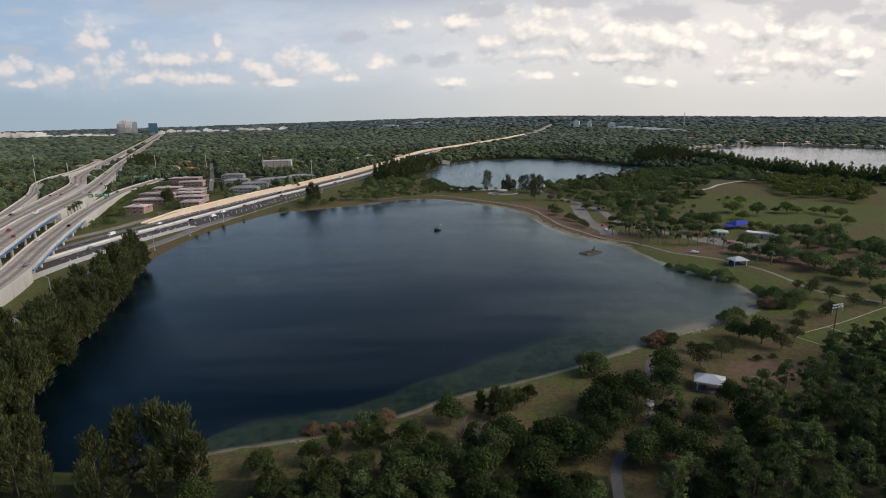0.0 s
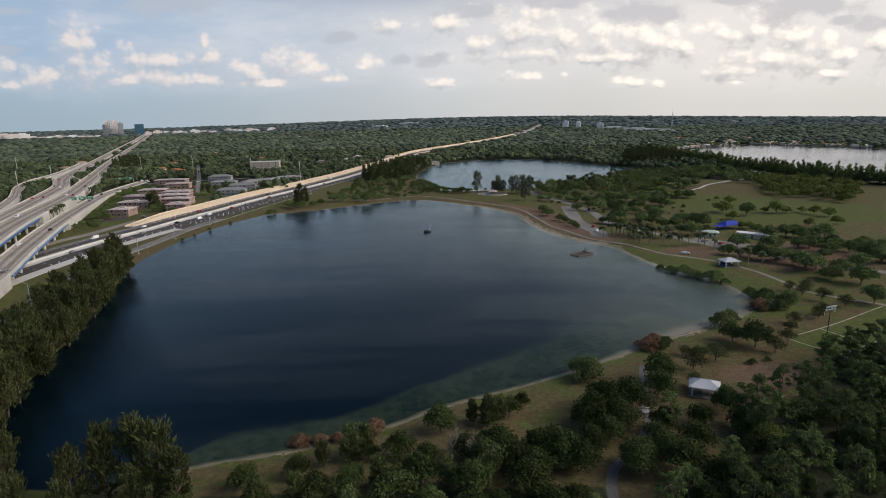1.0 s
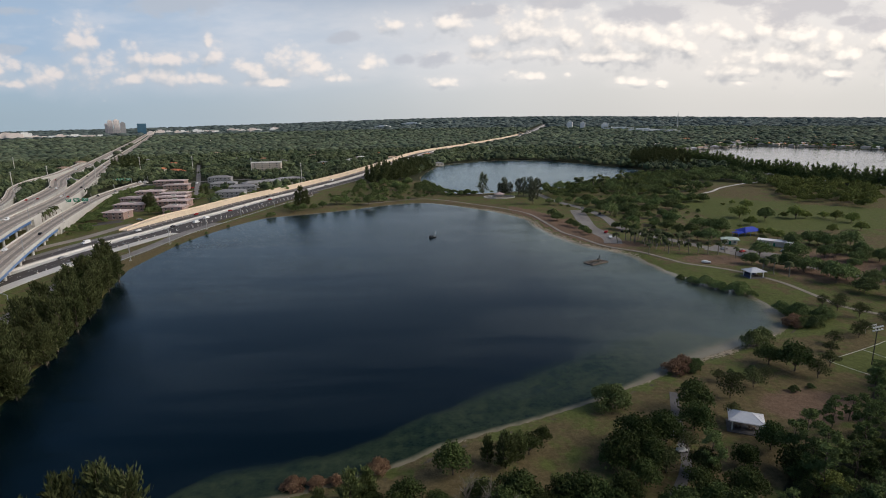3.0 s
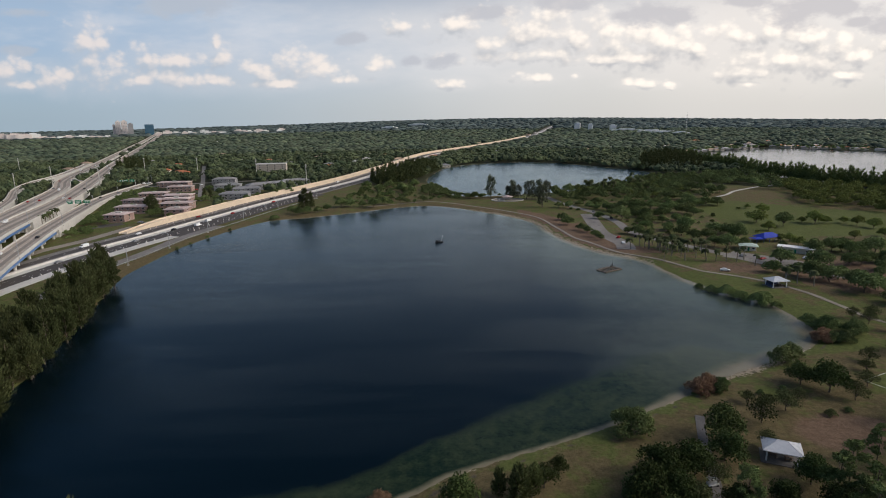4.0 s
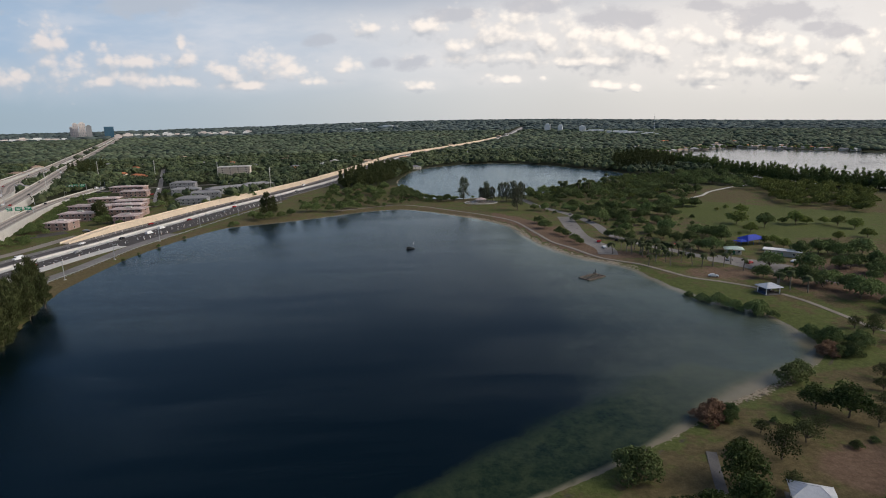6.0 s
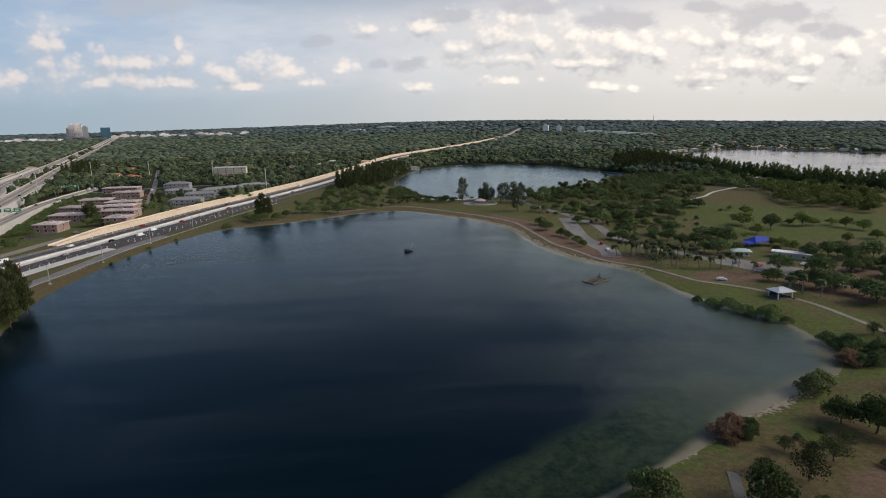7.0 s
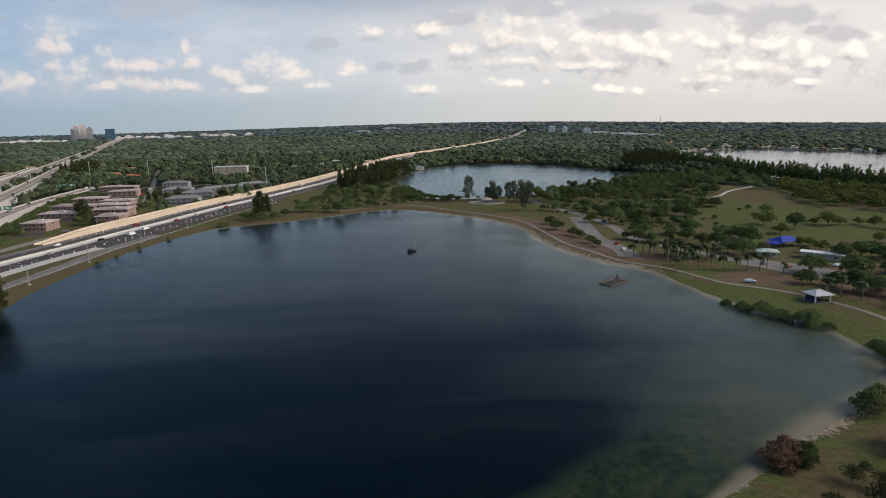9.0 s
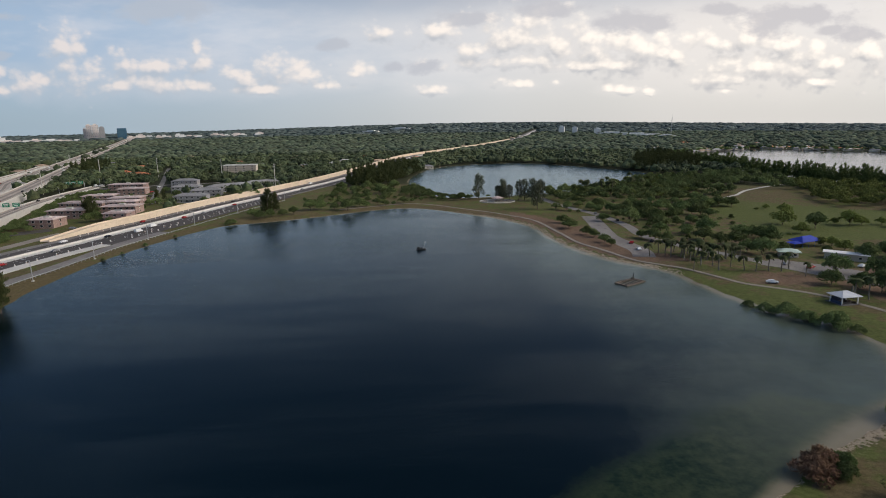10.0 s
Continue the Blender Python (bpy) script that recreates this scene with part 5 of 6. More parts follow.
plant(PALE_CASUS, thinned(11, scatter(11, [(56, 600), (104, 582), (100, 568), (80, 574), (62, 586)], 6.0), 0.45), 0.8, 1.2)
thicket("lake_trees", 54, TALL_CROWNS, scatter(13, [(-92, 740), (-70, 690), (-45, 730), (-28, 790), (-8, 880), (-30, 950), (-62, 900)], 8), 0.85, 1.3, M_CASU, "dark trees along the north lake")
thicket("east_lake_trees", 55, TALL_CROWNS, scatter(12, [(424, 1040), (420, 930), (420, 800), (434, 703), (458, 645), (490, 606), (556, 545), (640, 495), (630, 480), (540, 520), (470, 585), (438, 622), (414, 690), (402, 800), (402, 1040)], 4.8, 0.5), 0.6, 1.25, M_PINE, "dark row of casuarinas before the east lake")
thicket("far_bank_trees", 56, TALL_CROWNS, scatter(14, [(275, 855), (300, 905), (330, 990), (390, 1060), (418, 1030), (398, 930), (360, 840)], 9.5), 0.9, 1.4, M_CASU, "tall dark trees between the lakes")
thicket("waterfront_trees", 60, ROUND_CROWNS, scatter(60, [(500, 1225), (640, 1300), (745, 1368), (815, 1262), (880, 1165), (930, 1180), (850, 1330), (760, 1410), (620, 1350), (500, 1270)], 15), 0.7, 1.2, M_OAK, "garden trees among the waterfront houses")
thicket("waterside_bushes", 57, ROUND_CROWNS, scatter(15, [(-29, 660), (-13, 709), (8, 627), (21, 612), (42, 607), (62, 610), (62, 604), (21, 598), (8, 602), (-23, 623)], 5, 0.5), 0.4, 0.75, M_OAK, "low bushes along the north lake")
# trees about the apartments and the viaduct's foot
thicket("verge_bushes", 58, ROUND_CROWNS, scatter(58, [(-258, 418), (-266, 424), (-285, 457), (-290, 491), (-298, 522), (-303, 551), (-285, 529), (-279, 502), (-262, 458), (-251, 435)], 4.4, 0.2) + scatter(63, [(-250, 432), (-282, 470), (-300, 520), (-320, 570), (-342, 630), (-358, 690), (-335, 705), (-312, 640), (-304, 590), (-292, 540), (-284, 505), (-278, 478), (-258, 448)], 4.6, 0.2), 0.28, 0.58, M_OAK, "bushes on the verge below the viaduct")
stand(OAKS, [(-244, 503, 1.0), (-240, 508, 1.1), (-248, 560, 1.0), (-238, 600, 0.9), (-284, 552, 0.9), (-290, 600, 0.9), (-282, 622, 0.9), (-218, 580, 0.8), (-225, 596, 0.9), (-196, 598, 0.9), (-238, 519, 0.8), (-262, 548, 0.9), (-226, 500, 0.7), (-270, 500, 0.7), (-232, 560, 0.8), (-258, 604, 0.9), (-306, 600, 0.8), (-240, 590, 0.9), (-280, 640, 0.8), (-262, 470, 0.6),
             (-236, 640, 1.0), (-228, 625, 0.9), (-245, 655, 0.9), (-192, 620, 0.8), (-222, 642, 0.8), (-180, 640, 0.9), (-168, 655, 0.9), (-270, 690, 0.9), (-200, 575, 0.6)])
stand(PALMS, [(-309, 468, 1.5), (-311, 475, 1.35), (-313, 482, 1.55), (-316, 489, 1.4), (-319, 496, 1.5), (-321, 503, 1.45)])
stand(CASUS, [(-252, 525, 1.05), (-257, 530, 0.95), (-263, 536, 0.8), (-243, 612, 0.7), (-240, 618, 0.65)])
thicket("tall_clump", 59, TALL_CROWNS, scatter(59, [(-478, 900), (-520, 930), (-620, 1120), (-560, 1130), (-470, 960)], 12), 0.8, 1.2, M_CASU, "tall dark trees beside the freeway")
for ob in scene.objects:
    if "placed" in ob:
        del ob["placed"]

# ---------------------------------------------------------------- distant woods
def crown_lump(seed, detail, leaves=0):
    """A distant crown: an uneven core, with loose leaf clumps about it where it is near enough to show them."""
    b = bmesh.new()
    bmesh.ops.create_icosphere(b, subdivisions=detail, radius=1.0 if not leaves else 0.86)
    for v in b.verts:
        v.co *= 1 + 0.55 * noise.noise(v.co * 1.9 + Vector((seed * 7.3, 0, 0)))
        v.co.z = max(v.co.z, -0.45)
    b.verts.index_update()
    v = np.array([q.co[:] for q in b.verts])
    f = np.array([[q.index for q in t.verts] for t in b.faces])
    b.free()
    if leaves:
        rng = np.random.default_rng(seed)
        lobes = [(rng.normal() * 0.35, rng.normal() * 0.35, rng.uniform(0.0, 0.5)) for _ in range(5)]
        lv, lf = leaf_cloud(rng, lobes, [rng.uniform(0.55, 0.8) for _ in lobes], leaves, 0.30, (1, 1, 0.9), 1.2, 0.0, 0.8)
        tri = np.concatenate([lf[:, [0, 1, 2]], lf[:, [0, 2, 3]]]) + len(v)
        v, f = np.concatenate([v, lv]), np.concatenate([f, tri])
    return v, f


LUMPS_NEAR = [crown_lump(k, 1, 30) for k in range(6)]
LUMPS_SPARSE = [crown_lump(20 + k, 1, 14) for k in range(5)]
LUMPS = [crown_lump(k, 1) for k in range(5)]


def clear_of_roads(x, y, extra):
    ok = np.ones(len(x), bool)
    for line, half in ROAD_LINES:
        if line[-1, 1] > 560:
            ok &= line_distance(x, y, line[::4]) > half + extra
    return ok


def woods(name, seed, r0, r1, gap, size, tall, label, lumps, material=M_WOODS):
    rng = np.random.default_rng(seed)
    gx, gy = np.meshgrid(np.arange(-0.82 * r1, 0.82 * r1, gap), np.arange(500, r1, gap))
    x = gx.ravel() + rng.uniform(-0.5, 0.5, gx.size) * gap
    y = gy.ravel() + rng.uniform(-0.5, 0.5, gx.size) * gap
    r, az = np.hypot(x, y), np.degrees(np.arctan2(x, y))
    park = (x > -190 + 0.25 * (y - 500)) & (x < 420 + 0.4 * np.maximum(700 - y, 0)) & (y < 800)
    ok = (r > r0) & (r < r1) & (np.abs(az) < 46) & ~park
    x, y = x[ok], y[ok]
    d = shore(x, y)
    ok = (d > 4) & ~((d < 46) & (x > 430) & (y > 1000)) & clear_of_roads(x, y, size * 0.6)
    for bx, by, br in CLEARINGS:
        ok &= np.hypot(x - bx, y - by) > br
    x, y = x[ok], y[ok]
    z = land(x, y)
    vs, fs, base = [], [], 0
    pick = rng.integers(0, len(lumps), len(x))
    for k, (v, f) in enumerate(lumps):
        i = np.where(pick == k)[0]
        s = size * (0.5 + 0.95 * rng.random(len(i)) ** 1.6)
        turn = rng.random(len(i)) * 6.28
        c, q = np.cos(turn), np.sin(turn)
        w = np.stack([v[None, :, 0] * c[:, None] - v[None, :, 1] * q[:, None], v[None, :, 0] * q[:, None] + v[None, :, 1] * c[:, None],
                      np.broadcast_to(v[None, :, 2] * tall, (len(i), len(v)))], -1) * s[:, None, None]
        w += np.stack([x[i], y[i], z[i] + 2.4 + s * tall * 0.5], 1)[:, None]
        vs.append(w.reshape(-1, 3))
        fs.append((f[None] + base + np.arange(len(i))[:, None, None] * len(v)).reshape(-1, 3))
        base += len(i) * len(v)
    tagged(put(name, mesh(name, np.concatenate(vs), np.concatenate(fs), lumps is LUMPS), material), label, "woods", kind="stuff")


WH = random.Random(3)
PALE_HOUSES = [(-260 + 62 * k + WH.uniform(-20, 20), 960 + 45 * (k % 4) + WH.uniform(-20, 20), WH.uniform(-25, 25)) for k in range(5)]
PALE_HOUSES += [(-560 + 58 * k, 1150 + 80 * (k % 3) + WH.uniform(-20, 20), WH.uniform(-25, 25)) for k in range(9)]
PALE_HOUSES += [(762 + 13 * k + WH.uniform(-4, 4), 1372 - 19 * k + WH.uniform(-4, 14), WH.uniform(30, 70)) for k in range(11)]
PALE_HOUSES += [(500 + 24 * k, 1218 + 17 * k, WH.uniform(-30, 30)) for k in range(9)]
PALE_HOUSES += [(820 + 48 * k, 1520 + 50 * (k % 3), WH.uniform(-30, 30)) for k in range(9)]
PALE_HOUSES += [(330 + 40 * k, 1330 + 45 * (k % 3), WH.uniform(-30, 30)) for k in range(6)]
PALE_HOUSES += [(60 + 60 * k, 1250 + 60 * (k % 2), WH.uniform(-30, 30)) for k in range(3)]
ORANGE_HOUSES = [(-437, 934, 10), (-382, 884, 20), (-400, 905, -15), (-466, 1043, 5), (-520, 690, 20), (-190, 980, 10), (-20, 1180, 20), (-120, 1230, 5), (-330, 1120, 15), (-560, 780, 30)]
ORANGE_HOUSES += [(785 + 22 * k, 1380 - 24 * k, 40 + 10 * (k % 3)) for k in range(6)] + [(980, 1500, 10), (1040, 1560, 20), (880, 1600, 0)]
for k in range(70):
    along = WH.uniform(0, 1)
    hx, hy = 560 + 620 * along + WH.uniform(-60, 60), 1290 + 60 * along + WH.uniform(0, 420)
    if shore(np.array([hx]), np.array([hy]))[0] > 18:
        (ORANGE_HOUSES if k % 3 == 0 else PALE_HOUSES).append((hx, hy, WH.uniform(0, 90)))
for k in range(110):
    far = WH.uniform(0, 1) ** 0.8
    spot = (WH.uniform(-0.66, 0.70), 760 + 2100 * far)
    hx, hy = spot[0] * spot[1], spot[1]
    if not (-190 < hx < 480 and hy < 1060) and shore(np.array([hx]), np.array([hy]))[0] > 45 and not (-1.1 < hx / hy * 2.2 < -0.62 and hy < 1100):
        PALE_HOUSES.append((hx, hy, WH.uniform(-40, 40)))
HOUSE_SPOTS = [(x - 6 * x / math.hypot(x, y), y - 14, 19) for x, y, _ in PALE_HOUSES + ORANGE_HOUSES]
CLEARINGS = HOUSE_SPOTS + [(-310, 560, 60), (-345, 670, 40), (-268, 530, 62), (-300, 620, 62), (-330, 700, 55), (-215, 610, 40), (-225, 700, 50), (-262, 890, 50), (-277, 740, 40), (-420, 920, 20)]
woods("woods_near", 1, 480, 950, 9.0, 5.2, 0.9, "dense dark green suburban tree canopy", LUMPS_NEAR)
woods("woods_beyond", 4, 950, 1350, 10.5, 5.8, 0.8, "dense green suburban tree canopy beyond the streets", LUMPS_SPARSE)
# The outer belts carry painted haze in their leaf colour.
woods("woods_middle", 2, 1350, 2100, 12.5, 7.6, 0.62, "dense dark green tree canopy further off", LUMPS, M_WOODS_MID_HAZED)
woods("woods_outer", 5, 2100, 3000, 19.0, 11.0, 0.50, "hazy green tree canopy towards the skyline", LUMPS, M_WOODS_MID_HAZED)
woods("woods_far", 3, 3000, 4880, 30.0, 18.0, 0.34, "tree canopy reaching the horizon", LUMPS, M_WOODS_FAR_HAZED)

# ---------------------------------------------------------------- buildings
def box(b, x0, x1, y0, y1, z0, z1):
    v = [b.verts.new(p) for p in ((x0, y0, z0), (x1, y0, z0), (x1, y1, z0), (x0, y1, z0), (x0, y0, z1), (x1, y0, z1), (x1, y1, z1), (x0, y1, z1))]
    for q in ((3, 2, 1, 0), (4, 5, 6, 7), (0, 1, 5, 4), (1, 2, 6, 5), (2, 3, 7, 6), (3, 0, 4, 7)):
        b.faces.new([v[k] for k in q])


def boxes(name, rows):
    b = bmesh.new()
    for row in rows:
        box(b, *row)
    me = bpy.data.meshes.new(name)
    b.to_mesh(me)
    b.free()
    return me


def hip(name, w, d, z, rise, ridge=0.4, over=0.5, thick=0.25):
    """A hipped roof with a fascia, centred, its eaves at height z."""
    b = bmesh.new()
    x, y = w / 2 + over, d / 2 + over
    r = max(0.0, x - y) if w >= d else 0.0
    s = max(0.0, y - x) if d > w else 0.0
    low = [b.verts.new((sx * x, sy * y, z)) for sx, sy in ((-1, -1), (1, -1), (1, 1), (-1, 1))]
    mid = [b.verts.new((sx * x, sy * y, z + thick)) for sx, sy in ((-1, -1), (1, -1), (1, 1), (-1, 1))]
    e = 0.02
    t = [b.verts.new((sx * (r + e), sy * (s + e), z + thick + rise)) for sx, sy in ((-1, -1), (1, -1), (1, 1), (-1, 1))]
    b.faces.new(low[::-1])
    b.faces.new(t)
    for k in range(4):
        n = (k + 1) % 4
        b.faces.new((low[k], low[n], mid[n], mid[k]))
        b.faces.new((mid[k], mid[n], t[n], t[k]))
    me = bpy.data.meshes.new(name)
    b.to_mesh(me)
    b.free()
    return me


def window_under(parent, x, y, z, w, h, depth=0.12, turn=0, material=None):
    """A dark pane set in a pale frame on a wall that faces -y (turn 0) or +x (turn 1)."""
    f = 0.09
    if turn == 0:
        rows = [(x - w / 2, x + w / 2, y - depth, y, z, z + f), (x - w / 2, x + w / 2, y - depth, y, z + h - f, z + h),
                (x - w / 2, x - w / 2 + f, y - depth, y, z + f, z + h - f), (x + w / 2 - f, x + w / 2, y - depth, y, z + f, z + h - f)]
        pane = (x - w / 2 + f, x + w / 2 - f, y - depth * 0.5, y, z + f, z + h - f)
    else:
        rows = [(y, y + depth, x - w / 2, x + w / 2, z, z + f), (y, y + depth, x - w / 2, x + w / 2, z + h - f, z + h),
                (y, y + depth, x - w / 2, x - w / 2 + f, z + f, z + h - f), (y, y + depth, x + w / 2 - f, x + w / 2, z + f, z + h - f)]
        pane = (y, y + depth * 0.5, x - w / 2 + f, x + w / 2 - f, z + f, z + h - f)
    win = put("window", boxes("window", rows), M_WHITE, parent)
    put("pane", boxes("pane", [pane]), material or M_GLASS, win)


def apartment_block(w, d, storeys, wall, roof, label, group, flat=True, bays=None):
    top = tagged(new("apartment_building"), label, "building", group)
    h = storeys * 2.9
    put("wall", boxes("wall", [(-w / 2, w / 2, -d / 2, d / 2, -0.6, h)]), wall, top)
    if flat:
        put("roof", boxes("roof", [(-w / 2 - 0.9, w / 2 + 0.9, -d / 2 - 1.2, d / 2 + 0.9, h, h + 0.35), (-w / 2 + 1.5, w / 2 - 1.5, -d / 2 + 2, d / 2 - 2, h + 0.35, h + 0.75)]), roof, top)
    else:
        put("roof", hip("roof", w, d, h, 2.2), roof, top)
    n = bays or max(3, int(w / 4.2))
    for s in range(storeys):
        put("balcony", boxes("balcony", [(-w / 2, w / 2, -d / 2 - 1.1, -d / 2, s * 2.9 - 0.1, s * 2.9 + 0.1), (-w / 2, w / 2, -d / 2 - 1.1, -d / 2 - 1.0, s * 2.9 + 0.1, s * 2.9 + 0.95)]), wall, top)
        for k in range(n):
            x = -w / 2 + (k + 0.5) * w / n
            window_under(top, x, -d / 2, s * 2.9 + 0.9, 1.9, 1.5)
        window_under(top, 0, w / 2, s * 2.9 + 0.9, 1.6, 1.4, turn=1)
    if flat:
        put("roof_unit", boxes("roof_unit", [(-2.4, 2.0, -1.2, 1.0, h + 0.75, h + 1.7)]), M_LIGHTCONC, top)
    return top


def house(w, d, roof, label, group):
    top = tagged(new("house"), label, "house", group)
    put("wall", boxes("wall", [(-w / 2, w / 2, -d / 2, d / 2, -0.5, 3.2)]), M_CREAM, top)
    put("roof", hip("roof", w, d, 3.2, 2.0), roof, top)
    for k in range(3):
        window_under(top, -w / 2 + (k + 0.5) * w / 3, -d / 2, 0.9, 1.6, 1.3)
    return top


def far_house(w, d, roof, wing, label, group):
    """A house too far off to show its panes: walls with a cross wing, and hipped roofs over both."""
    top = tagged(new("house"), label, "house", group)
    put("wall", boxes("wall", [(-w / 2, w / 2, -d / 2, d / 2, -0.5, 3.3), (w / 2 - wing, w / 2, -d / 2 - 5, -d / 2, -0.5, 3.2)]), M_CREAM, top)
    put("roof", hip("roof", w, d, 3.3, 2.2), roof, top)
    put("wing_roof", hip("wing_roof", wing, 9, 3.25, 1.7), roof, top).location = (w / 2 - wing / 2, -d / 2 - 1.5, 0)
    return top


def set_down(models, rows):
    """Rows of x, y and a turn in degrees; the first goes to the model itself."""
    for k, (x, y, turn) in enumerate(rows):
        m = pose(x, y, high(x, y), 0, 0, turn)
        if k < len(models):
            models[k].matrix_basis = m
        else:
            copy_thing(models[k % len(models)], m)


def pink_block(w):
    return apartment_block(w, 15, 2, M_PINKWALL, M_PINKROOF, "two-storey faded pink apartment block with flat roof", "pink apartments")


set_down([pink_block(16)], [(-262, 490, 0), (-226, 514, 4)])
set_down([pink_block(26)], [(-272, 532, 2), (-242, 550, 2), (-300, 624, 10), (-266, 605, 5), (-298, 680, 10), (-256, 578, 4)])
set_down([pink_block(36)], [(-284, 574, -4), (-326, 726, 4)])
greys = [apartment_block(28, 14, 2, M_GREYWALL, M_GREYROOF, "grey apartment block with hipped shingle roof", "grey apartments", flat=False)]
set_down(greys, [(-212, 611, 6), (-248, 690, 8), (-215, 655, 12), (-277, 757, 8)])
set_down([apartment_block(46, 12, 2, M_GREYWALL, M_GREYROOF, "long grey two-storey apartment row", "grey apartments", flat=False)], [(-205, 695, 40), (-178, 730, 40)])
set_down([apartment_block(44, 22, 4, M_CREAM, M_LIGHTCONC, "large cream flat-roofed building among trees", "cream buildings", bays=4)], [(-265, 920, 10)])

def nearer(rows, near):
    return [r for r in rows if (math.hypot(r[0], r[1]) < 1000) == near]


set_down([house(16, 11, M_ORANGE, "house with terracotta hipped roof among trees", "orange-roofed houses")], nearer(ORANGE_HOUSES, True))
set_down([far_house(17, 11, M_ORANGE, 8, "house with terracotta roof among distant trees", "orange-roofed houses")], nearer(ORANGE_HOUSES, False))
set_down([house(17, 12, M_GREYROOF, "pale house with grey hipped roof among trees", "pale houses")], nearer(PALE_HOUSES, True))
set_down([far_house(18, 12, M_GREYROOF, 8, "pale house with grey roof among distant trees", "pale houses"), far_house(15, 11, M_LIGHTCONC, 7, "pale house with white roof among distant trees", "pale houses"),
          far_house(20, 12, M_TAN, 9, "pale house with tan roof among distant trees", "pale houses")], nearer(PALE_HOUSES, False))


def tower_block(w, d, h, wall, glass, label, name="tower_block", crown=True, windows=True):
    top = tagged(new(name), label, "tower", "distant towers")
    put("wall", boxes("wall", [(-w / 2, w / 2, -d / 2, d / 2, -2, h)]), wall, top)
    if crown:
        put("roof", boxes("roof", [(-w / 2 - 0.5, w / 2 + 0.5, -d / 2 - 0.5, d / 2 + 0.5, h, h + 1.5), (-w / 4, w / 4, -d / 4, d / 4, h + 1.5, h + 6)]), wall, top)
    n, m = max(2, int(w / 7)), max(3, int(h / 7))
    for k in range(n if windows else 0):
        x = -w / 2 + (k + 0.5) * w / n
        for s in range(m):
            z = (s + 0.35) * h / m
            put("window", boxes("window", [(x - w / n * 0.2, x + w / n * 0.2, -d / 2 - 0.4, -d / 2, z, z + h / m * 0.35)]), glass, top)
    return top


for x, y, w, h, wall in ((-1704, 3045, 13, 56, M_TOWER), (-1674, 3030, 24, 73, M_TOWER), (-1632, 3012, 28, 75, M_TOWER), (-1590, 2992, 24, 62, M_GREYWALL)):
    set_down([tower_block(w, 12, h, wall, M_GREYWALL, "tall pale beige apartment tower far off")], [(x, y, 28)])
blue_tower = tower_block(44, 26, 56, M_BLUEGLASS, M_BLUEGLASS, "tall blue glass office tower far off", "office_tower", False)
set_down([blue_tower], [(-1585, 3170, 26)])
LOW = random.Random(8)
for k in range(16):
    x, y = -1990 + 30 * k + LOW.uniform(-8, 8), 2540 + 10 * k + LOW.uniform(-15, 15)
    h = LOW.uniform(22, 34) if k in (1, 2, 4, 5, 6) else LOW.uniform(8, 16)
    set_down([tower_block(LOW.uniform(34, 62), 18, h, M_TOWER if k % 3 else M_WHITE, M_LIGHTCONC, "pale low-rise block far off beyond the woods", "distant_block", windows=False)], [(x, y, 30)])
for k in range(22):
    x, y = -1440 + 27 * k + LOW.uniform(-10, 10), 3020 + 8 * k + LOW.uniform(-120, 120)
    set_down([tower_block(LOW.uniform(24, 48), 18, LOW.uniform(10, 22), M_WHITE if k % 2 else M_TOWER, M_LIGHTCONC, "pale low-rise block far off beyond the woods", "distant_block", windows=False)], [(x, y, 24)])
for x, y, w, h in ((640, 2800, 26, 34), (700, 2790, 22, 30), (780, 2700, 30, 26), (800, 2560, 130, 12), (850, 2400, 110, 11), (870, 2300, 120, 9), (890, 2200, 60, 9), (-300, 3300, 90, 12), (-150, 3600, 120, 14)):
    set_down([tower_block(w, 24, h, M_WHITE, M_LIGHTCONC, "white flat-roofed building far off", "distant_block", windows=False)], [(x, y, -18)])

# ---------------------------------------------------------------- park things
def rod(b, a, c, r, sides=8):
    a, c = Vector(a), Vector(c)
    d = c - a
    m = Matrix.Translation((a + c) / 2) @ d.to_track_quat("Z", "Y").to_matrix().to_4x4()
    bmesh.ops.create_cone(b, cap_ends=True, segments=sides, radius1=r, radius2=r, depth=d.length, matrix=m)


def rods(name, rows, sides=8):
    b = bmesh.new()
    for a, c, r in rows:
        rod(b, a, c, r, sides)
    me = bpy.data.meshes.new(name)
    b.to_mesh(me)
    b.free()
    return me


def ribbed_roof(top, w, d, z, rise, ridge, gap=0.45):
    """A hipped standing-seam roof: the sheet, its seams and the hip caps."""
    roof = put("roof", hip("roof", w, d, z, rise, over=0.0, thick=0.16), M_METALROOF, top, "white standing-seam metal roof")
    x, y = w / 2, d / 2
    r = max(0.0, x - y)
    rows = []
    for s in np.arange(-x + gap, x - gap / 2, gap):
        reach = min(1.0, (x - abs(s)) / y) if abs(s) > r else 1.0
        for q in (-1, 1):
            rows.append(((s, q * y, z + 0.18), (s, q * y * (1 - reach), z + 0.18 + rise * reach), 0.025))
    for s in np.arange(-y + gap, y - gap / 2, gap):
        reach = 1 - abs(s) / y
        for q in (-1, 1):
            rows.append(((q * x, s, z + 0.18), (q * (x - y * reach), s, z + 0.18 + rise * reach), 0.025))
    put("seams", rods("seams", rows, 4), M_METALROOF, roof)
    caps = [((sx * x, sy * y, z + 0.19), (sx * r, 0, z + 0.19 + rise), 0.06) for sx in (-1, 1) for sy in (-1, 1)]
    put("hip_cap", rods("hip_cap", caps + [((-r, 0, z + rise + 0.19), (r + 0.01, 0, z + rise + 0.19), 0.06)], 6), M_METALROOF, roof)
    return roof


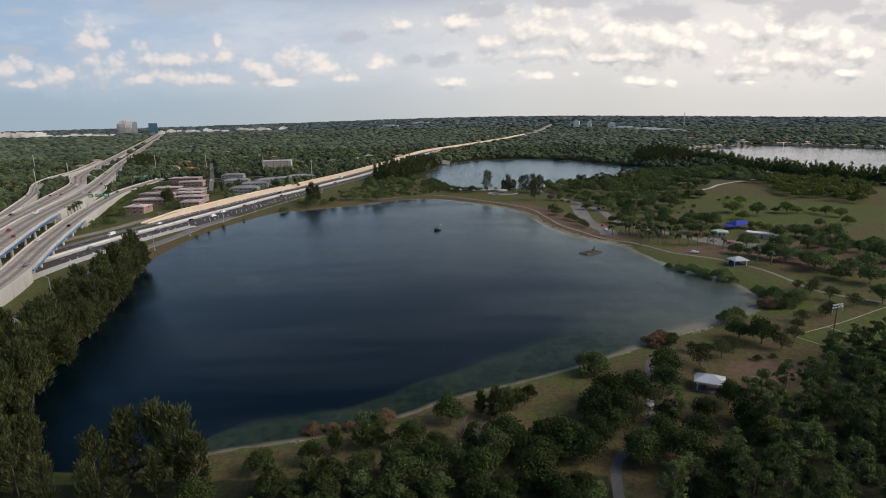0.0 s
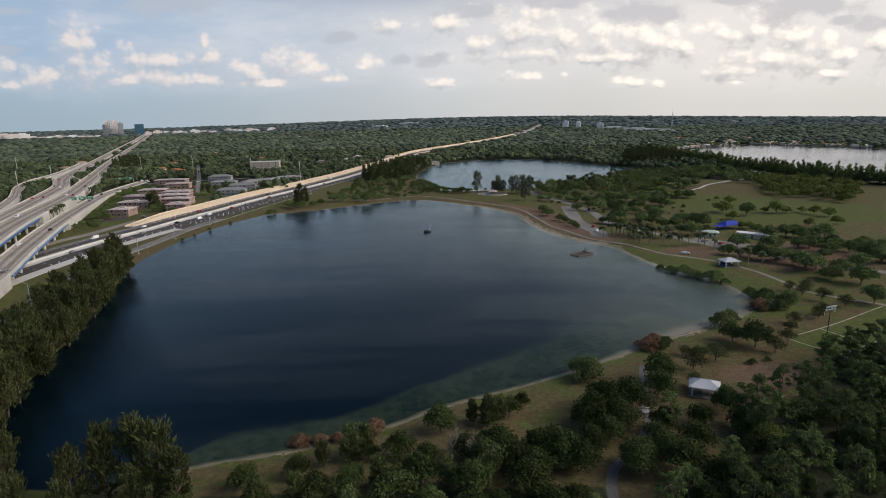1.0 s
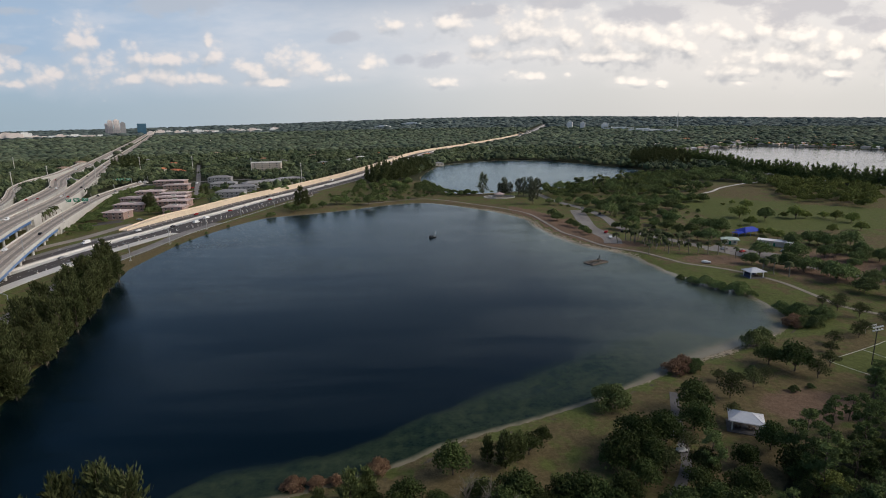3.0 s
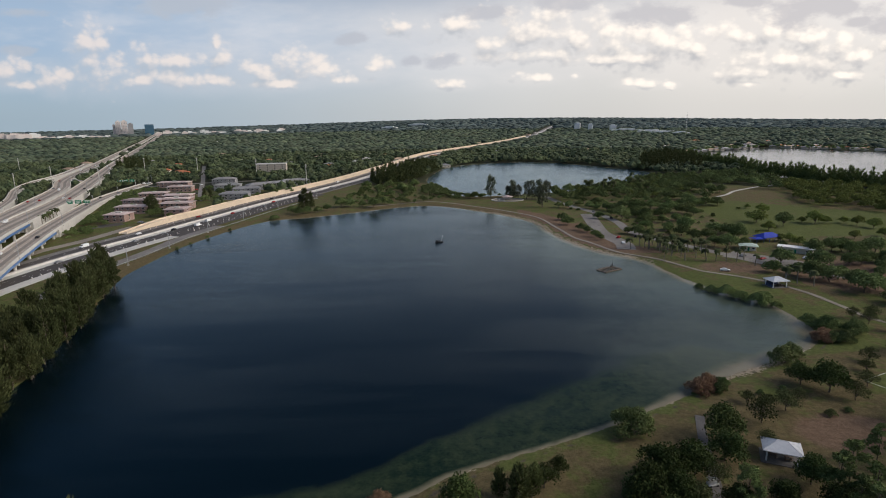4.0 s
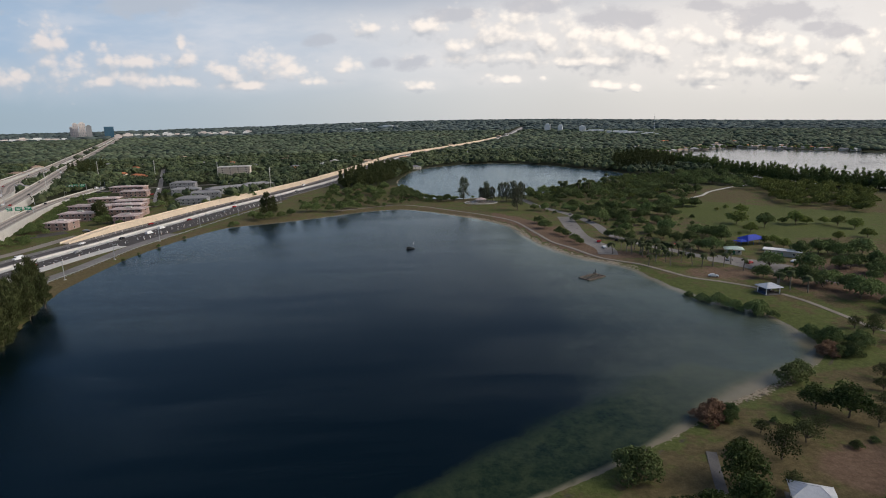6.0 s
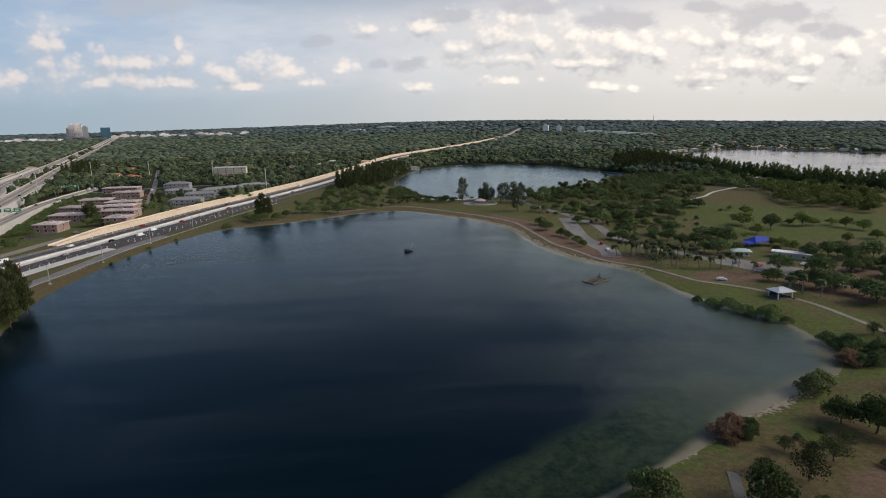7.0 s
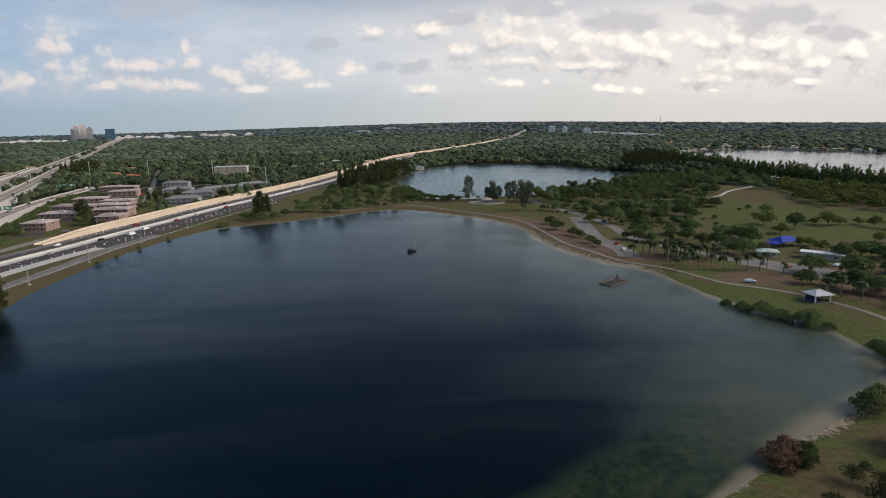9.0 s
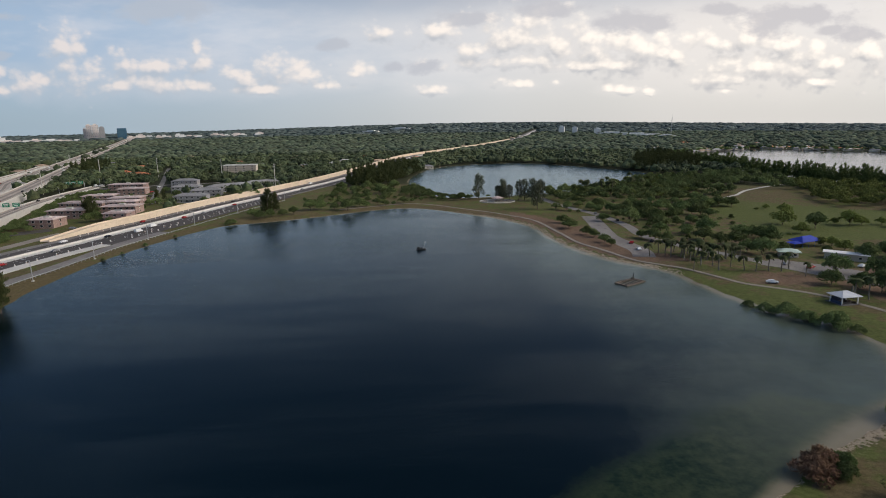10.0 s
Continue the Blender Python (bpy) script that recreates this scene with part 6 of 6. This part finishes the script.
def shelter(w, d, label, blue=False):
    top = tagged(new("picnic_shelter"), label, "shelter", "picnic shelters")
    put("floor_slab", boxes("floor_slab", [(-w / 2 - 0.4, w / 2 + 0.4, -d / 2 - 0.4, d / 2 + 0.4, -0.3, 0.12)]), M_DARKPATH, top, "grey concrete floor slab")
    for x in (-w / 2 + 0.7, w / 2 - 0.7):
        for y in (-d / 2 + 0.7, d / 2 - 0.7):
            put("post", boxes("post", [(x - 0.16, x + 0.16, y - 0.16, y + 0.16, 0.12, 2.6)]), M_WHITE, top, "square white post")
    put("beam", boxes("beam", [(-w / 2 + 0.3, w / 2 - 0.3, q * (d / 2 - 0.7) - 0.12, q * (d / 2 - 0.7) + 0.12, 2.6, 2.9) for q in (-1, 1)]), M_WHITE, top)
    ribbed_roof(top, w + 0.6, d + 0.6, 2.9, 1.5, 1)
    for k in (-1, 1):
        t = put("picnic_table", boxes("picnic_table", [(k * w / 5 - 0.9, k * w / 5 + 0.9, -0.4, 0.4, 0.85, 0.92), (k * w / 5 - 0.9, k * w / 5 + 0.9, -0.95, -0.65, 0.5, 0.56),
                                                       (k * w / 5 - 0.9, k * w / 5 + 0.9, 0.65, 0.95, 0.5, 0.56), (k * w / 5 - 0.6, k * w / 5 - 0.5, -0.7, 0.7, 0.12, 0.85), (k * w / 5 + 0.5, k * w / 5 + 0.6, -0.7, 0.7, 0.12, 0.85)]), M_WOOD, top, "timber picnic table")
    if blue:
        put("low_wall", boxes("low_wall", [(-w / 2 + 0.9, w / 2 - 0.9, d / 2 - 0.8, d / 2 - 0.6, 0.12, 1.9), (-w / 2 + 0.6, -w / 2 + 0.8, -d / 2 + 0.9, d / 2 - 0.9, 0.12, 1.2)]), M_DARKBLUE, top, "dark blue side panel")
    return top


def on_ground(ob, x, y, turn=0, lift=0.0):
    ob.matrix_basis = pose(x, y, high(x, y) + lift, 0, 0, turn)
    return ob


on_ground(shelter(7.6, 5.6, "open shelter with white ribbed hip roof on bare turf"), 76, 155.5, -24)
on_ground(shelter(8.0, 6.4, "white-roofed shelter with dark blue panels by the lake", True), 151.5, 289.5, 8)


def lakeside_shade():
    """The blue pitched canopy over the play ground."""
    top = tagged(new("play_canopy"), "bright blue pitched fabric canopy over a playground", "canopy")
    put("canopy", hip("canopy", 17, 10, 3.2, 2.4, over=0.2, thick=0.12), M_BLUEROOF, top)
    wing = put("wing", hip("wing", 9, 7, 2.8, 0.7, over=0.1, thick=0.1), M_BLUEROOF, top, "lower blue canopy wing")
    wing.location = (-10.5, -1.5, 0)
    for x in (-7.8, -2.6, 2.6, 7.8):
        for y in (-4.4, 4.4):
            put("post", rods("post", [((x, y, -0.3), (x, y, 3.25), 0.11)]), M_BLUESTEEL, top)
    for x in (-14, -7.5):
        for y in (-4.2, 1.2):
            put("post", rods("post", [((x, y, -0.3), (x, y, 2.85), 0.1)]), M_BLUESTEEL, top)
    return top


shade = on_ground(lakeside_shade(), 200, 384, 18)
shade.scale = (0.85, 0.85, 0.95)


def kiosk(w, d, h, roof, label, name="kiosk", wall=None):
    top = tagged(new(name), label, "kiosk", "park buildings")
    put("wall", boxes("wall", [(-w / 2, w / 2, -d / 2, d / 2, -0.4, h)]), wall or M_CREAM, top)
    put("roof", boxes("roof", [(-w / 2 - 0.8, w / 2 + 0.8, -d / 2 - 0.8, d / 2 + 0.8, h, h + 0.3)]), roof, top)
    put("door", boxes("door", [(-0.5, 0.5, -d / 2 - 0.06, -d / 2, 0, 2.1)]), M_GREEN, top)
    for x in (-w / 3, w / 3):
        window_under(top, x, -d / 2, 1.0, 1.4, 1.1)
    return top


pale_kiosk = tagged(new("pavilion"), "small pavilion with pale green hip roof", "pavilion", "park buildings")
put("wall", boxes("wall", [(-4, 4, -2.6, 2.6, -0.4, 2.7)]), M_CREAM, pale_kiosk)
put("roof", hip("roof", 9, 6.5, 2.7, 1.2, over=0.6), surface("pale_green_roof", (0.42, 0.52, 0.46), (0.52, 0.60, 0.54), 0.6, 1.0, 0.2), pale_kiosk)
put("door", boxes("door", [(-0.5, 0.5, -2.66, -2.6, 0, 2.1)]), M_GREEN, pale_kiosk)
for x in (-2.5, 2.5):
    window_under(pale_kiosk, x, -2.6, 1.0, 1.4, 1.1)
on_ground(pale_kiosk, 176, 361, -20)
on_ground(kiosk(17, 5, 3.0, M_WHITE, "long low building with flat white roof", "toilet_block"), 199, 353, -38)


def plaza():
    """A round terrace with a low kerb wall and an open round pavilion."""
    top = tagged(new("round_terrace"), "pale round terrace with curved kerb walls by the north lake", "terrace", kind="structure")
    ring = np.array([(15 * math.cos(a), 11 * math.sin(a), 0) for a in np.linspace(0, 2 * math.pi, 49)])
    b = bmesh.new()
    lo = [b.verts.new((x, y, -0.3)) for x, y, _ in ring[:-1]]
    hi = [b.verts.new((x, y, 0.15)) for x, y, _ in ring[:-1]]
    b.faces.new(hi)
    b.faces.new(lo[::-1])
    for k in range(48):
        n = (k + 1) % 48
        b.faces.new((lo[k], lo[n], hi[n], hi[k]))
    me = bpy.data.meshes.new("paving")
    b.to_mesh(me)
    put("paving", me, M_PATH, top)
    put("kerb_wall", sweep("kerb_wall", ring[:49], [(-0.3, 0.0), (-0.3, 0.5), (0.3, 0.5), (0.3, 0.0)]), M_LIGHTCONC, top, "pale curved kerb wall")
    inner = ring.copy()
    inner[:, :2] *= 0.55
    put("kerb_wall", sweep("kerb_wall", inner[4:34], [(-0.25, 0.0), (-0.25, 0.9), (0.25, 0.9), (0.25, 0.0)]), M_LIGHTCONC, top, "pale curved inner wall")
    for k in range(8):
        a = k * math.pi / 4
        put("column", rods("column", [((4 * math.cos(a), 1 + 3 * math.sin(a), 0.1), (4 * math.cos(a), 1 + 3 * math.sin(a), 3.0), 0.22)]), M_CREAM, top)
    b = bmesh.new()
    bmesh.ops.create_cone(b, cap_ends=True, segments=16, radius1=5.4, radius2=0.4, depth=1.6, matrix=Matrix.Translation((0, 1, 3.8)))
    me = bpy.data.meshes.new("pavilion_roof")
    b.to_mesh(me)
    put("pavilion_roof", me, M_PINKROOF, top, "brown conical pavilion roof")
    return top


on_ground(plaza(), 60, 577, 0)


def raft():
    """The floating timber frame moored off the east shore."""
    top = tagged(new("floating_dock"), "weathered floating timber frame with posts on the lake", "raft")
    for y in (-3.4, 3.4):
        put("float_beam", boxes("float_beam", [(-7.4, 7.4, y - 0.55, y + 0.55, -0.4, 0.55)]), M_WOOD, top)
    for x in (-7.0, 7.0):
        put("float_beam", boxes("float_beam", [(x - 0.5, x + 0.5, -2.85, 2.85, -0.4, 0.5)]), M_WOOD, top)
    R = random.Random(4)
    for k in range(11):
        x = -6.2 + 1.25 * k
        for y in (-3.4, 3.4):
            put("stake", rods("stake", [((x, y, 0.4), (x + R.uniform(-.1, .1), y, R.uniform(0.9, 1.6)), 0.13)], 6), M_WOOD, top)
    for k in range(5):
        x = -5.0 + 2.5 * k
        put("plank", boxes("plank", [(x - 0.35, x + 0.35, -2.9, 2.9, 0.5, 0.62)]), M_WOOD, top)
    put("mast", rods("mast", [((6.8, 3.2, 0.4), (6.8, 3.2, 3.4), 0.2), ((6.8, 3.2, 3.0), (5.6, 3.2, 2.2), 0.1)], 8), M_DARK, top, "dark mooring post")
    put("crate", boxes("crate", [(4.6, 6.0, 2.5, 3.3, 0.62, 1.5)]), M_DARK, top)
    return top


dock = raft()
dock.matrix_basis = pose(85, 324.5, 0, 0, 0, 33) @ Matrix.Scale(0.82, 4)


def work_boat():
    top = tagged(new("work_boat"), "small dark work float with thin mast on the lake", "boat")
    b = bmesh.new()
    sec = [(-2.6, 0.75), (-1.5, 1.05), (1.2, 1.05), (2.6, 0.35)]
    rings = []
    for x, w in sec:
        rings.append([b.verts.new(p) for p in ((x, -w, 0.55), (x, -w * 0.7, -0.3), (x, w * 0.7, -0.3), (x, w, 0.55))])
    for a, c in zip(rings, rings[1:]):
        for k in range(4):
            b.faces.new((a[k], a[(k + 1) % 4], c[(k + 1) % 4], c[k]))
    b.faces.new(rings[0][::-1])
    b.faces.new(rings[-1])
    me = bpy.data.meshes.new("hull")
    b.to_mesh(me)
    put("hull", me, M_DARK, top)
    put("engine_box", boxes("engine_box", [(-2.2, -0.9, -0.6, 0.6, 0.5, 1.5)]), M_DARK, top)
    put("barrel", rods("barrel", [((0.2, 0, 0.5), (0.2, 0, 1.5), 0.4)], 12), M_DARK, top)
    put("mast", rods("mast", [((1.3, 0, 0.5), (2.4, 0, 4.6), 0.07)], 6), M_STEEL, top, "thin leaning mast")
    return top


boat = work_boat()
boat.matrix_basis = pose(-4, 397, 0, 0, 0, 20)


def on_line(ob, line, y, off, lift=0.09):
    """Sets a vehicle on a road, off metres to the right of its line, at the place where the line reaches y."""
    i = int(np.argmin(np.abs(line[:, 1] - y)))
    r = side_ways(line)[i]
    d = (-r[1], r[0])
    ob.matrix_basis = pose(line[i, 0] + r[0] * off, line[i, 1] + r[1] * off, line[i, 2] + lift, 0, 0, math.degrees(math.atan2(d[1], d[0])) + (180 if off < 0 else 0))


# ---------------------------------------------------------------- poles and lamps
def road_lamp():
    top = tagged(new("street_lamp"), "pale steel lamp post with arm along the freeway", "lamp post", "freeway lamps")
    put("post", rods("post", [((0, 0, -0.5), (0, 0, 9.5), 0.16)]), M_STEEL, top)
    arm = put("arm", rods("arm", [((0, 0, 9.4), (-2.6, 0, 10.1), 0.08)]), M_STEEL, top)
    put("lamp_head", boxes("lamp_head", [(-3.3, -2.5, -0.2, 0.2, 10.0, 10.2)]), M_STEEL, arm)
    put("base_plate", boxes("base_plate", [(-0.5, 0.5, -0.5, 0.5, -0.5, 0.25)]), M_LIGHTCONC, top)
    return top


VIADUCT_LAMP = road_lamp()
set_down([VIADUCT_LAMP], [(-177, 345, 0), (-174, 388, 0), (-169, 436, 20), (-160, 484, 20), (-147, 535, 20), (-128, 606, 15), (-180, 300, 0), (-176, 250, -10), (-172, 210, -10)])


# lamps along the parapets of the viaducts
for line, half in ROAD_LINES[1:4]:
    for y in range(330, 1250, 105):
        on_line(copy_thing(VIADUCT_LAMP, Matrix()), line, y, half - 2.0, 0.0)


def field_light():
    top = tagged(new("floodlight_mast"), "tall mast with two rows of white floodlights by the sports field", "floodlight")
    put("mast", rods("mast", [((0, 0, -0.5), (0, 0, 12.6), 0.14)]), M_DARK, top)
    for z, n in ((12.4, 5), (11.4, 4)):
        bar = put("crossbar", rods("crossbar", [((-2.2, 0, z), (2.2, 0, z), 0.06)]), M_STEEL, top)
        for k in range(n):
            x = -2.0 + 4.0 * k / (n - 1)
            b = bmesh.new()
            bmesh.ops.create_cone(b, cap_ends=True, segments=10, radius1=0.30, radius2=0.16, depth=0.42, matrix=pose(x, -0.2, z + 0.2, 70, 0, 0))
            me = bpy.data.meshes.new("floodlight")
            b.to_mesh(me)
            put("floodlight", me, M_WHITE, bar, "white floodlight head")
    return top


on_ground(field_light(), 134.5, 190.5, 20)
goal = tagged(new("goal"), "white tubular football goal on the grass", "goal")
put("goal_frame", rods("goal_frame", [((-3.6, 0, -0.1), (-3.6, 0, 2.4), 0.07), ((3.6, 0, -0.1), (3.6, 0, 2.4), 0.07), ((-3.6, 0, 2.4), (3.6, 0, 2.4), 0.07), ((-3.6, 0, 2.4), (-3.6, 1.8, 0), 0.04), ((3.6, 0, 2.4), (3.6, 1.8, 0), 0.04)]), M_WHITE, goal)
on_ground(goal, 154, 217, 28)

field = tagged(new("field_lines"), "white painted lines of a football pitch on the grass", "pitch marking", kind="structure")
for name, pts in (("touch_line", [(123, 194), (150, 207), (180, 224), (240, 256)]), ("goal_line", [(123, 194), (135, 172), (150, 145)]), ("box_line", [(140, 202), (149, 186), (168, 196)]), ("box_line", [(131, 179), (170, 199), (200, 214)])):
    line = grounded(pts, 2, 0.03)
    put(name, slab(name, line, -0.07, 0.07, 0.02, -0.1), M_MARK, field)


def power_pole(h):
    top = tagged(new("power_pole"), "tall pale utility pole", "pole", "utility poles")
    put("shaft", rods("shaft", [((0, 0, -0.5), (0, 0, h), 0.35)]), M_LIGHTCONC, top)
    put("crossarm", rods("crossarm", [((-1.6, 0, h - 1.2), (1.6, 0, h - 1.2), 0.12), ((-1.3, 0, h - 3.0), (1.3, 0, h - 3.0), 0.12)]), M_STEEL, top)
    return top


set_down([power_pole(27)], [(-395, 690, 20), (-470, 720, 20), (-570, 700, 20), (-430, 860, 20), (-350, 850, 20), (-250, 800, 20), (-640, 900, 20), (-540, 980, 20), (-160, 700, 30), (-455, 640, 10)])

radio = tagged(new("radio_mast"), "tall lattice radio mast on the horizon", "mast")
legs = [(2.2 * math.cos(a), 2.2 * math.sin(a)) for a in (0, 2.09, 4.19)]
put("lattice", rods("lattice", [((x, y, -2), (x * 0.5, y * 0.5, 74), 0.35) for x, y in legs], 5), M_STEEL, radio)
put("bracing", rods("bracing", [((legs[k % 3][0] * (1 - 0.0065 * z), legs[k % 3][1] * (1 - 0.0065 * z), z), (legs[(k + 1) % 3][0] * (1 - 0.0065 * (z + 8)), legs[(k + 1) % 3][1] * (1 - 0.0065 * (z + 8)), z + 8), 0.28) for k, z in enumerate(range(0, 66, 8))], 4), M_STEEL, radio)
put("antenna", rods("antenna", [((0, 0, 73), (0, 0, 84), 0.25)], 5), M_STEEL, radio)
on_ground(radio, 1020, 2470)


def gantry(w):
    top = tagged(new("sign_gantry"), "overhead steel gantry with green road signs", "road sign", "sign gantries")
    for x in (-w / 2, w / 2):
        put("upright", rods("upright", [((x, 0, -1), (x, 0, 8.5), 0.25)]), M_STEEL, top)
    put("truss", rods("truss", [((-w / 2, 0, 8.4), (w / 2, 0, 8.4), 0.18), ((-w / 2, 0, 7.2), (w / 2, 0, 7.2), 0.18)]), M_STEEL, top)
    for k in range(3):
        x = -w / 3 + k * w / 3
        s = put("sign_panel", boxes("sign_panel", [(x - 2.4, x + 2.4, -0.42, -0.3, 6.3, 9.4)]), M_GREEN, top, "green sign panel")
        put("lettering", boxes("lettering", [(x - 1.7, x + 1.7, -0.45, -0.42, 8.3, 8.7), (x - 1.3, x + 1.3, -0.45, -0.42, 7.2, 7.6)]), M_WHITE, s, "white lines of lettering")
    return top


set_down([gantry(20)], [(-331, 548, 20), (-386, 728, 22)])


# ---------------------------------------------------------------- vehicles
def car(colour, kind="car"):
    L, W = (4.6, 1.85) if kind == "car" else (5.9, 2.1)
    top = tagged(new("car" if kind == "car" else "van"), f"{colour} {kind} on the freeway" if kind == "van" else f"{colour} saloon car on the road", "vehicle", "traffic")
    b = bmesh.new()
    hh = 1.45 if kind == "car" else 2.3
    side = [(-L / 2, 0.35), (-L / 2, 0.9), (-L * 0.38, 0.98), (-L * 0.25, hh), (L * 0.12, hh), (L * 0.27, 0.98), (L / 2 - 0.1, 0.85), (L / 2, 0.35)] if kind == "car" else \
           [(-L / 2, 0.4), (-L / 2, hh), (L * 0.22, hh), (L * 0.33, 1.25), (L / 2, 1.05), (L / 2, 0.4)]
    ring = []
    for q in (-1, 1):
        ring.append([b.verts.new((x, q * W / 2 * (0.82 if z > 1.2 else 1.0), z)) for x, z in side])
    b.faces.new(ring[0])
    b.faces.new(ring[1][::-1])
    for k in range(len(side)):
        n = (k + 1) % len(side)
        b.faces.new((ring[0][k], ring[1][k], ring[1][n], ring[0][n]))
    bmesh.ops.recalc_face_normals(b, faces=b.faces)
    bmesh.ops.bevel(b, geom=b.edges[:], offset=0.06, segments=2, affect="EDGES")
    me = bpy.data.meshes.new("body")
    b.to_mesh(me)
    b.free()
    put("body", me, M_PAINT[colour], top)
    if kind == "car":
        put("windows", boxes("windows", [(-L * 0.24, L * 0.11, -W * 0.43, W * 0.43, 1.05, hh - 0.08)]), M_GLASS, top)
        put("windscreen", boxes("windscreen", [(L * 0.14, L * 0.2, -W * 0.36, W * 0.36, 1.05, 1.28)]), M_GLASS, top)
    else:
        put("windscreen", boxes("windscreen", [(L * 0.2, L * 0.30, -W * 0.4, W * 0.4, 1.35, 1.95)]), M_GLASS, top)
    for x in (-L * 0.31, L * 0.31):
        for y in (-W / 2 + 0.1, W / 2 - 0.1):
            w = put("wheel", rods("wheel", [((x, y - 0.12, 0.34), (x, y + 0.12, 0.34), 0.34)], 14), M_TYRE, top)
            put("rim", rods("rim", [((x, y - 0.13, 0.34), (x, y + 0.13, 0.34), 0.19)], 10), M_STEEL, w)
    return top


FLEET = [car(c) for c in ("white", "black", "grey", "red")] + [car("white", "van")]
CARS = random.Random(12)
spots = [(B_LINE, y, off) for y, off in ((310, 6), (330, -9), (352, 6), (372, 10), (388, -12), (405, 9), (428, -9), (446, 6), (462, 13), (480, 9), (498, -12), (515, 6), (535, 9), (556, 13), (580, 6), (600, -9), (640, 9), (690, 6), (740, -12), (800, 9))]
for line, half in ROAD_LINES[1:4]:
    spots += [(line, CARS.uniform(270, 1100), CARS.choice((-1, 1)) * half * CARS.uniform(0.15, 0.6)) for _ in range(12)]
for k, (line, y, off) in enumerate(spots):
    ob = FLEET[k] if k < len(FLEET) else copy_thing(FLEET[CARS.randrange(len(FLEET))], Matrix())
    on_line(ob, line, y, off)
for k, (x, y, turn) in enumerate(((56, 153.5, 10), (55, 146.5, 5), (141, 316, -20), (112, 398, 60), (110, 382, 80), (124, 400, 60), (165, 345, 30), (172, 338, 30), (196, 338, 20), (128, 470, 80), (122, 500, 80), (152, 383, 30),
                                  (-228, 466, 20), (-233, 472, 20), (-239, 478, 20), (-285, 690, 65), (-300, 740, 65), (-270, 655, 65))):
    m = pose(x, y, high(x, y) + 0.08, 0, 0, turn)
    if k < 2:
        continue
    tagged(copy_thing(FLEET[0 if k == 2 else k % 4], m), group="parked cars")


def utility_cart():
    top = tagged(new("utility_cart"), "small white utility cart parked on the path", "cart", "utility carts")
    b = bmesh.new()
    box(b, -1.2, 1.2, -0.6, 0.6, 0.3, 0.75)
    box(b, -1.2, 0.1, -0.6, 0.6, 0.75, 0.95)
    bmesh.ops.bevel(b, geom=b.edges[:], offset=0.05, segments=2, affect="EDGES")
    me = bpy.data.meshes.new("body")
    b.to_mesh(me)
    b.free()
    put("body", me, M_PAINT["white"], top)
    put("canopy", boxes("canopy", [(-1.2, 0.8, -0.65, 0.65, 1.75, 1.82)]), M_WHITE, top)
    for x in (-1.1, 0.7):
        for y in (-0.55, 0.55):
            put("post", rods("post", [((x, y, 0.7), (x, y, 1.76), 0.03)], 6), M_STEEL, top)
    for x in (-0.8, 0.8):
        for y in (-0.55, 0.55):
            put("wheel", rods("wheel", [((x, y - 0.1, 0.25), (x, y + 0.1, 0.25), 0.25)], 12), M_TYRE, top)
    return top


set_down([utility_cart()], [(57, 153, 15), (56, 146, 10)])

# barrels on the freeway works, and the slip road's guard rail
barrel = tagged(new("traffic_drum"), "white and orange drum at the road works", "traffic drum", "traffic drums")
put("drum", rods("drum", [((0, 0, 0), (0, 0, 1.0), 0.29)], 10), M_WHITE, barrel)
put("band", rods("band", [((0, 0, 0.3), (0, 0, 0.5), 0.3)], 10), M_ORANGE, barrel)
first = True
for y in range(318, 640, 9):
    for off in (17.6, 22.5, -13.5):
        if off != 17.6 and y < 440:
            continue
        ob = barrel if first else copy_thing(barrel, Matrix())
        first = False
        on_line(ob, B_LINE, y, off, 0.12)
rail_line = grounded([(-146, 120), (-156, 180), (-169, 240), (-181, 300), (-181, 338), (-178, 362), (-176, 387), (-174, 412), (-169, 437), (-163, 464), (-157, 493), (-150, 525), (-141, 560), (-128, 605)], 3, 0.0)
rail = tagged(new("guard_rail"), "galvanised guard rail along the slip road", "guard rail")
put("beam", sweep("beam", rail_line, [(-0.04, 0.5), (-0.04, 0.82), (0.04, 0.82), (0.04, 0.5)]), M_STEEL, rail)
for p in rail_line[::1]:
    put("rail_post", boxes("rail_post", [(p[0] - 0.08, p[0] + 0.08, p[1] - 0.08, p[1] + 0.08, p[2] - 0.4, p[2] + 0.78)]), M_STEEL, rail)
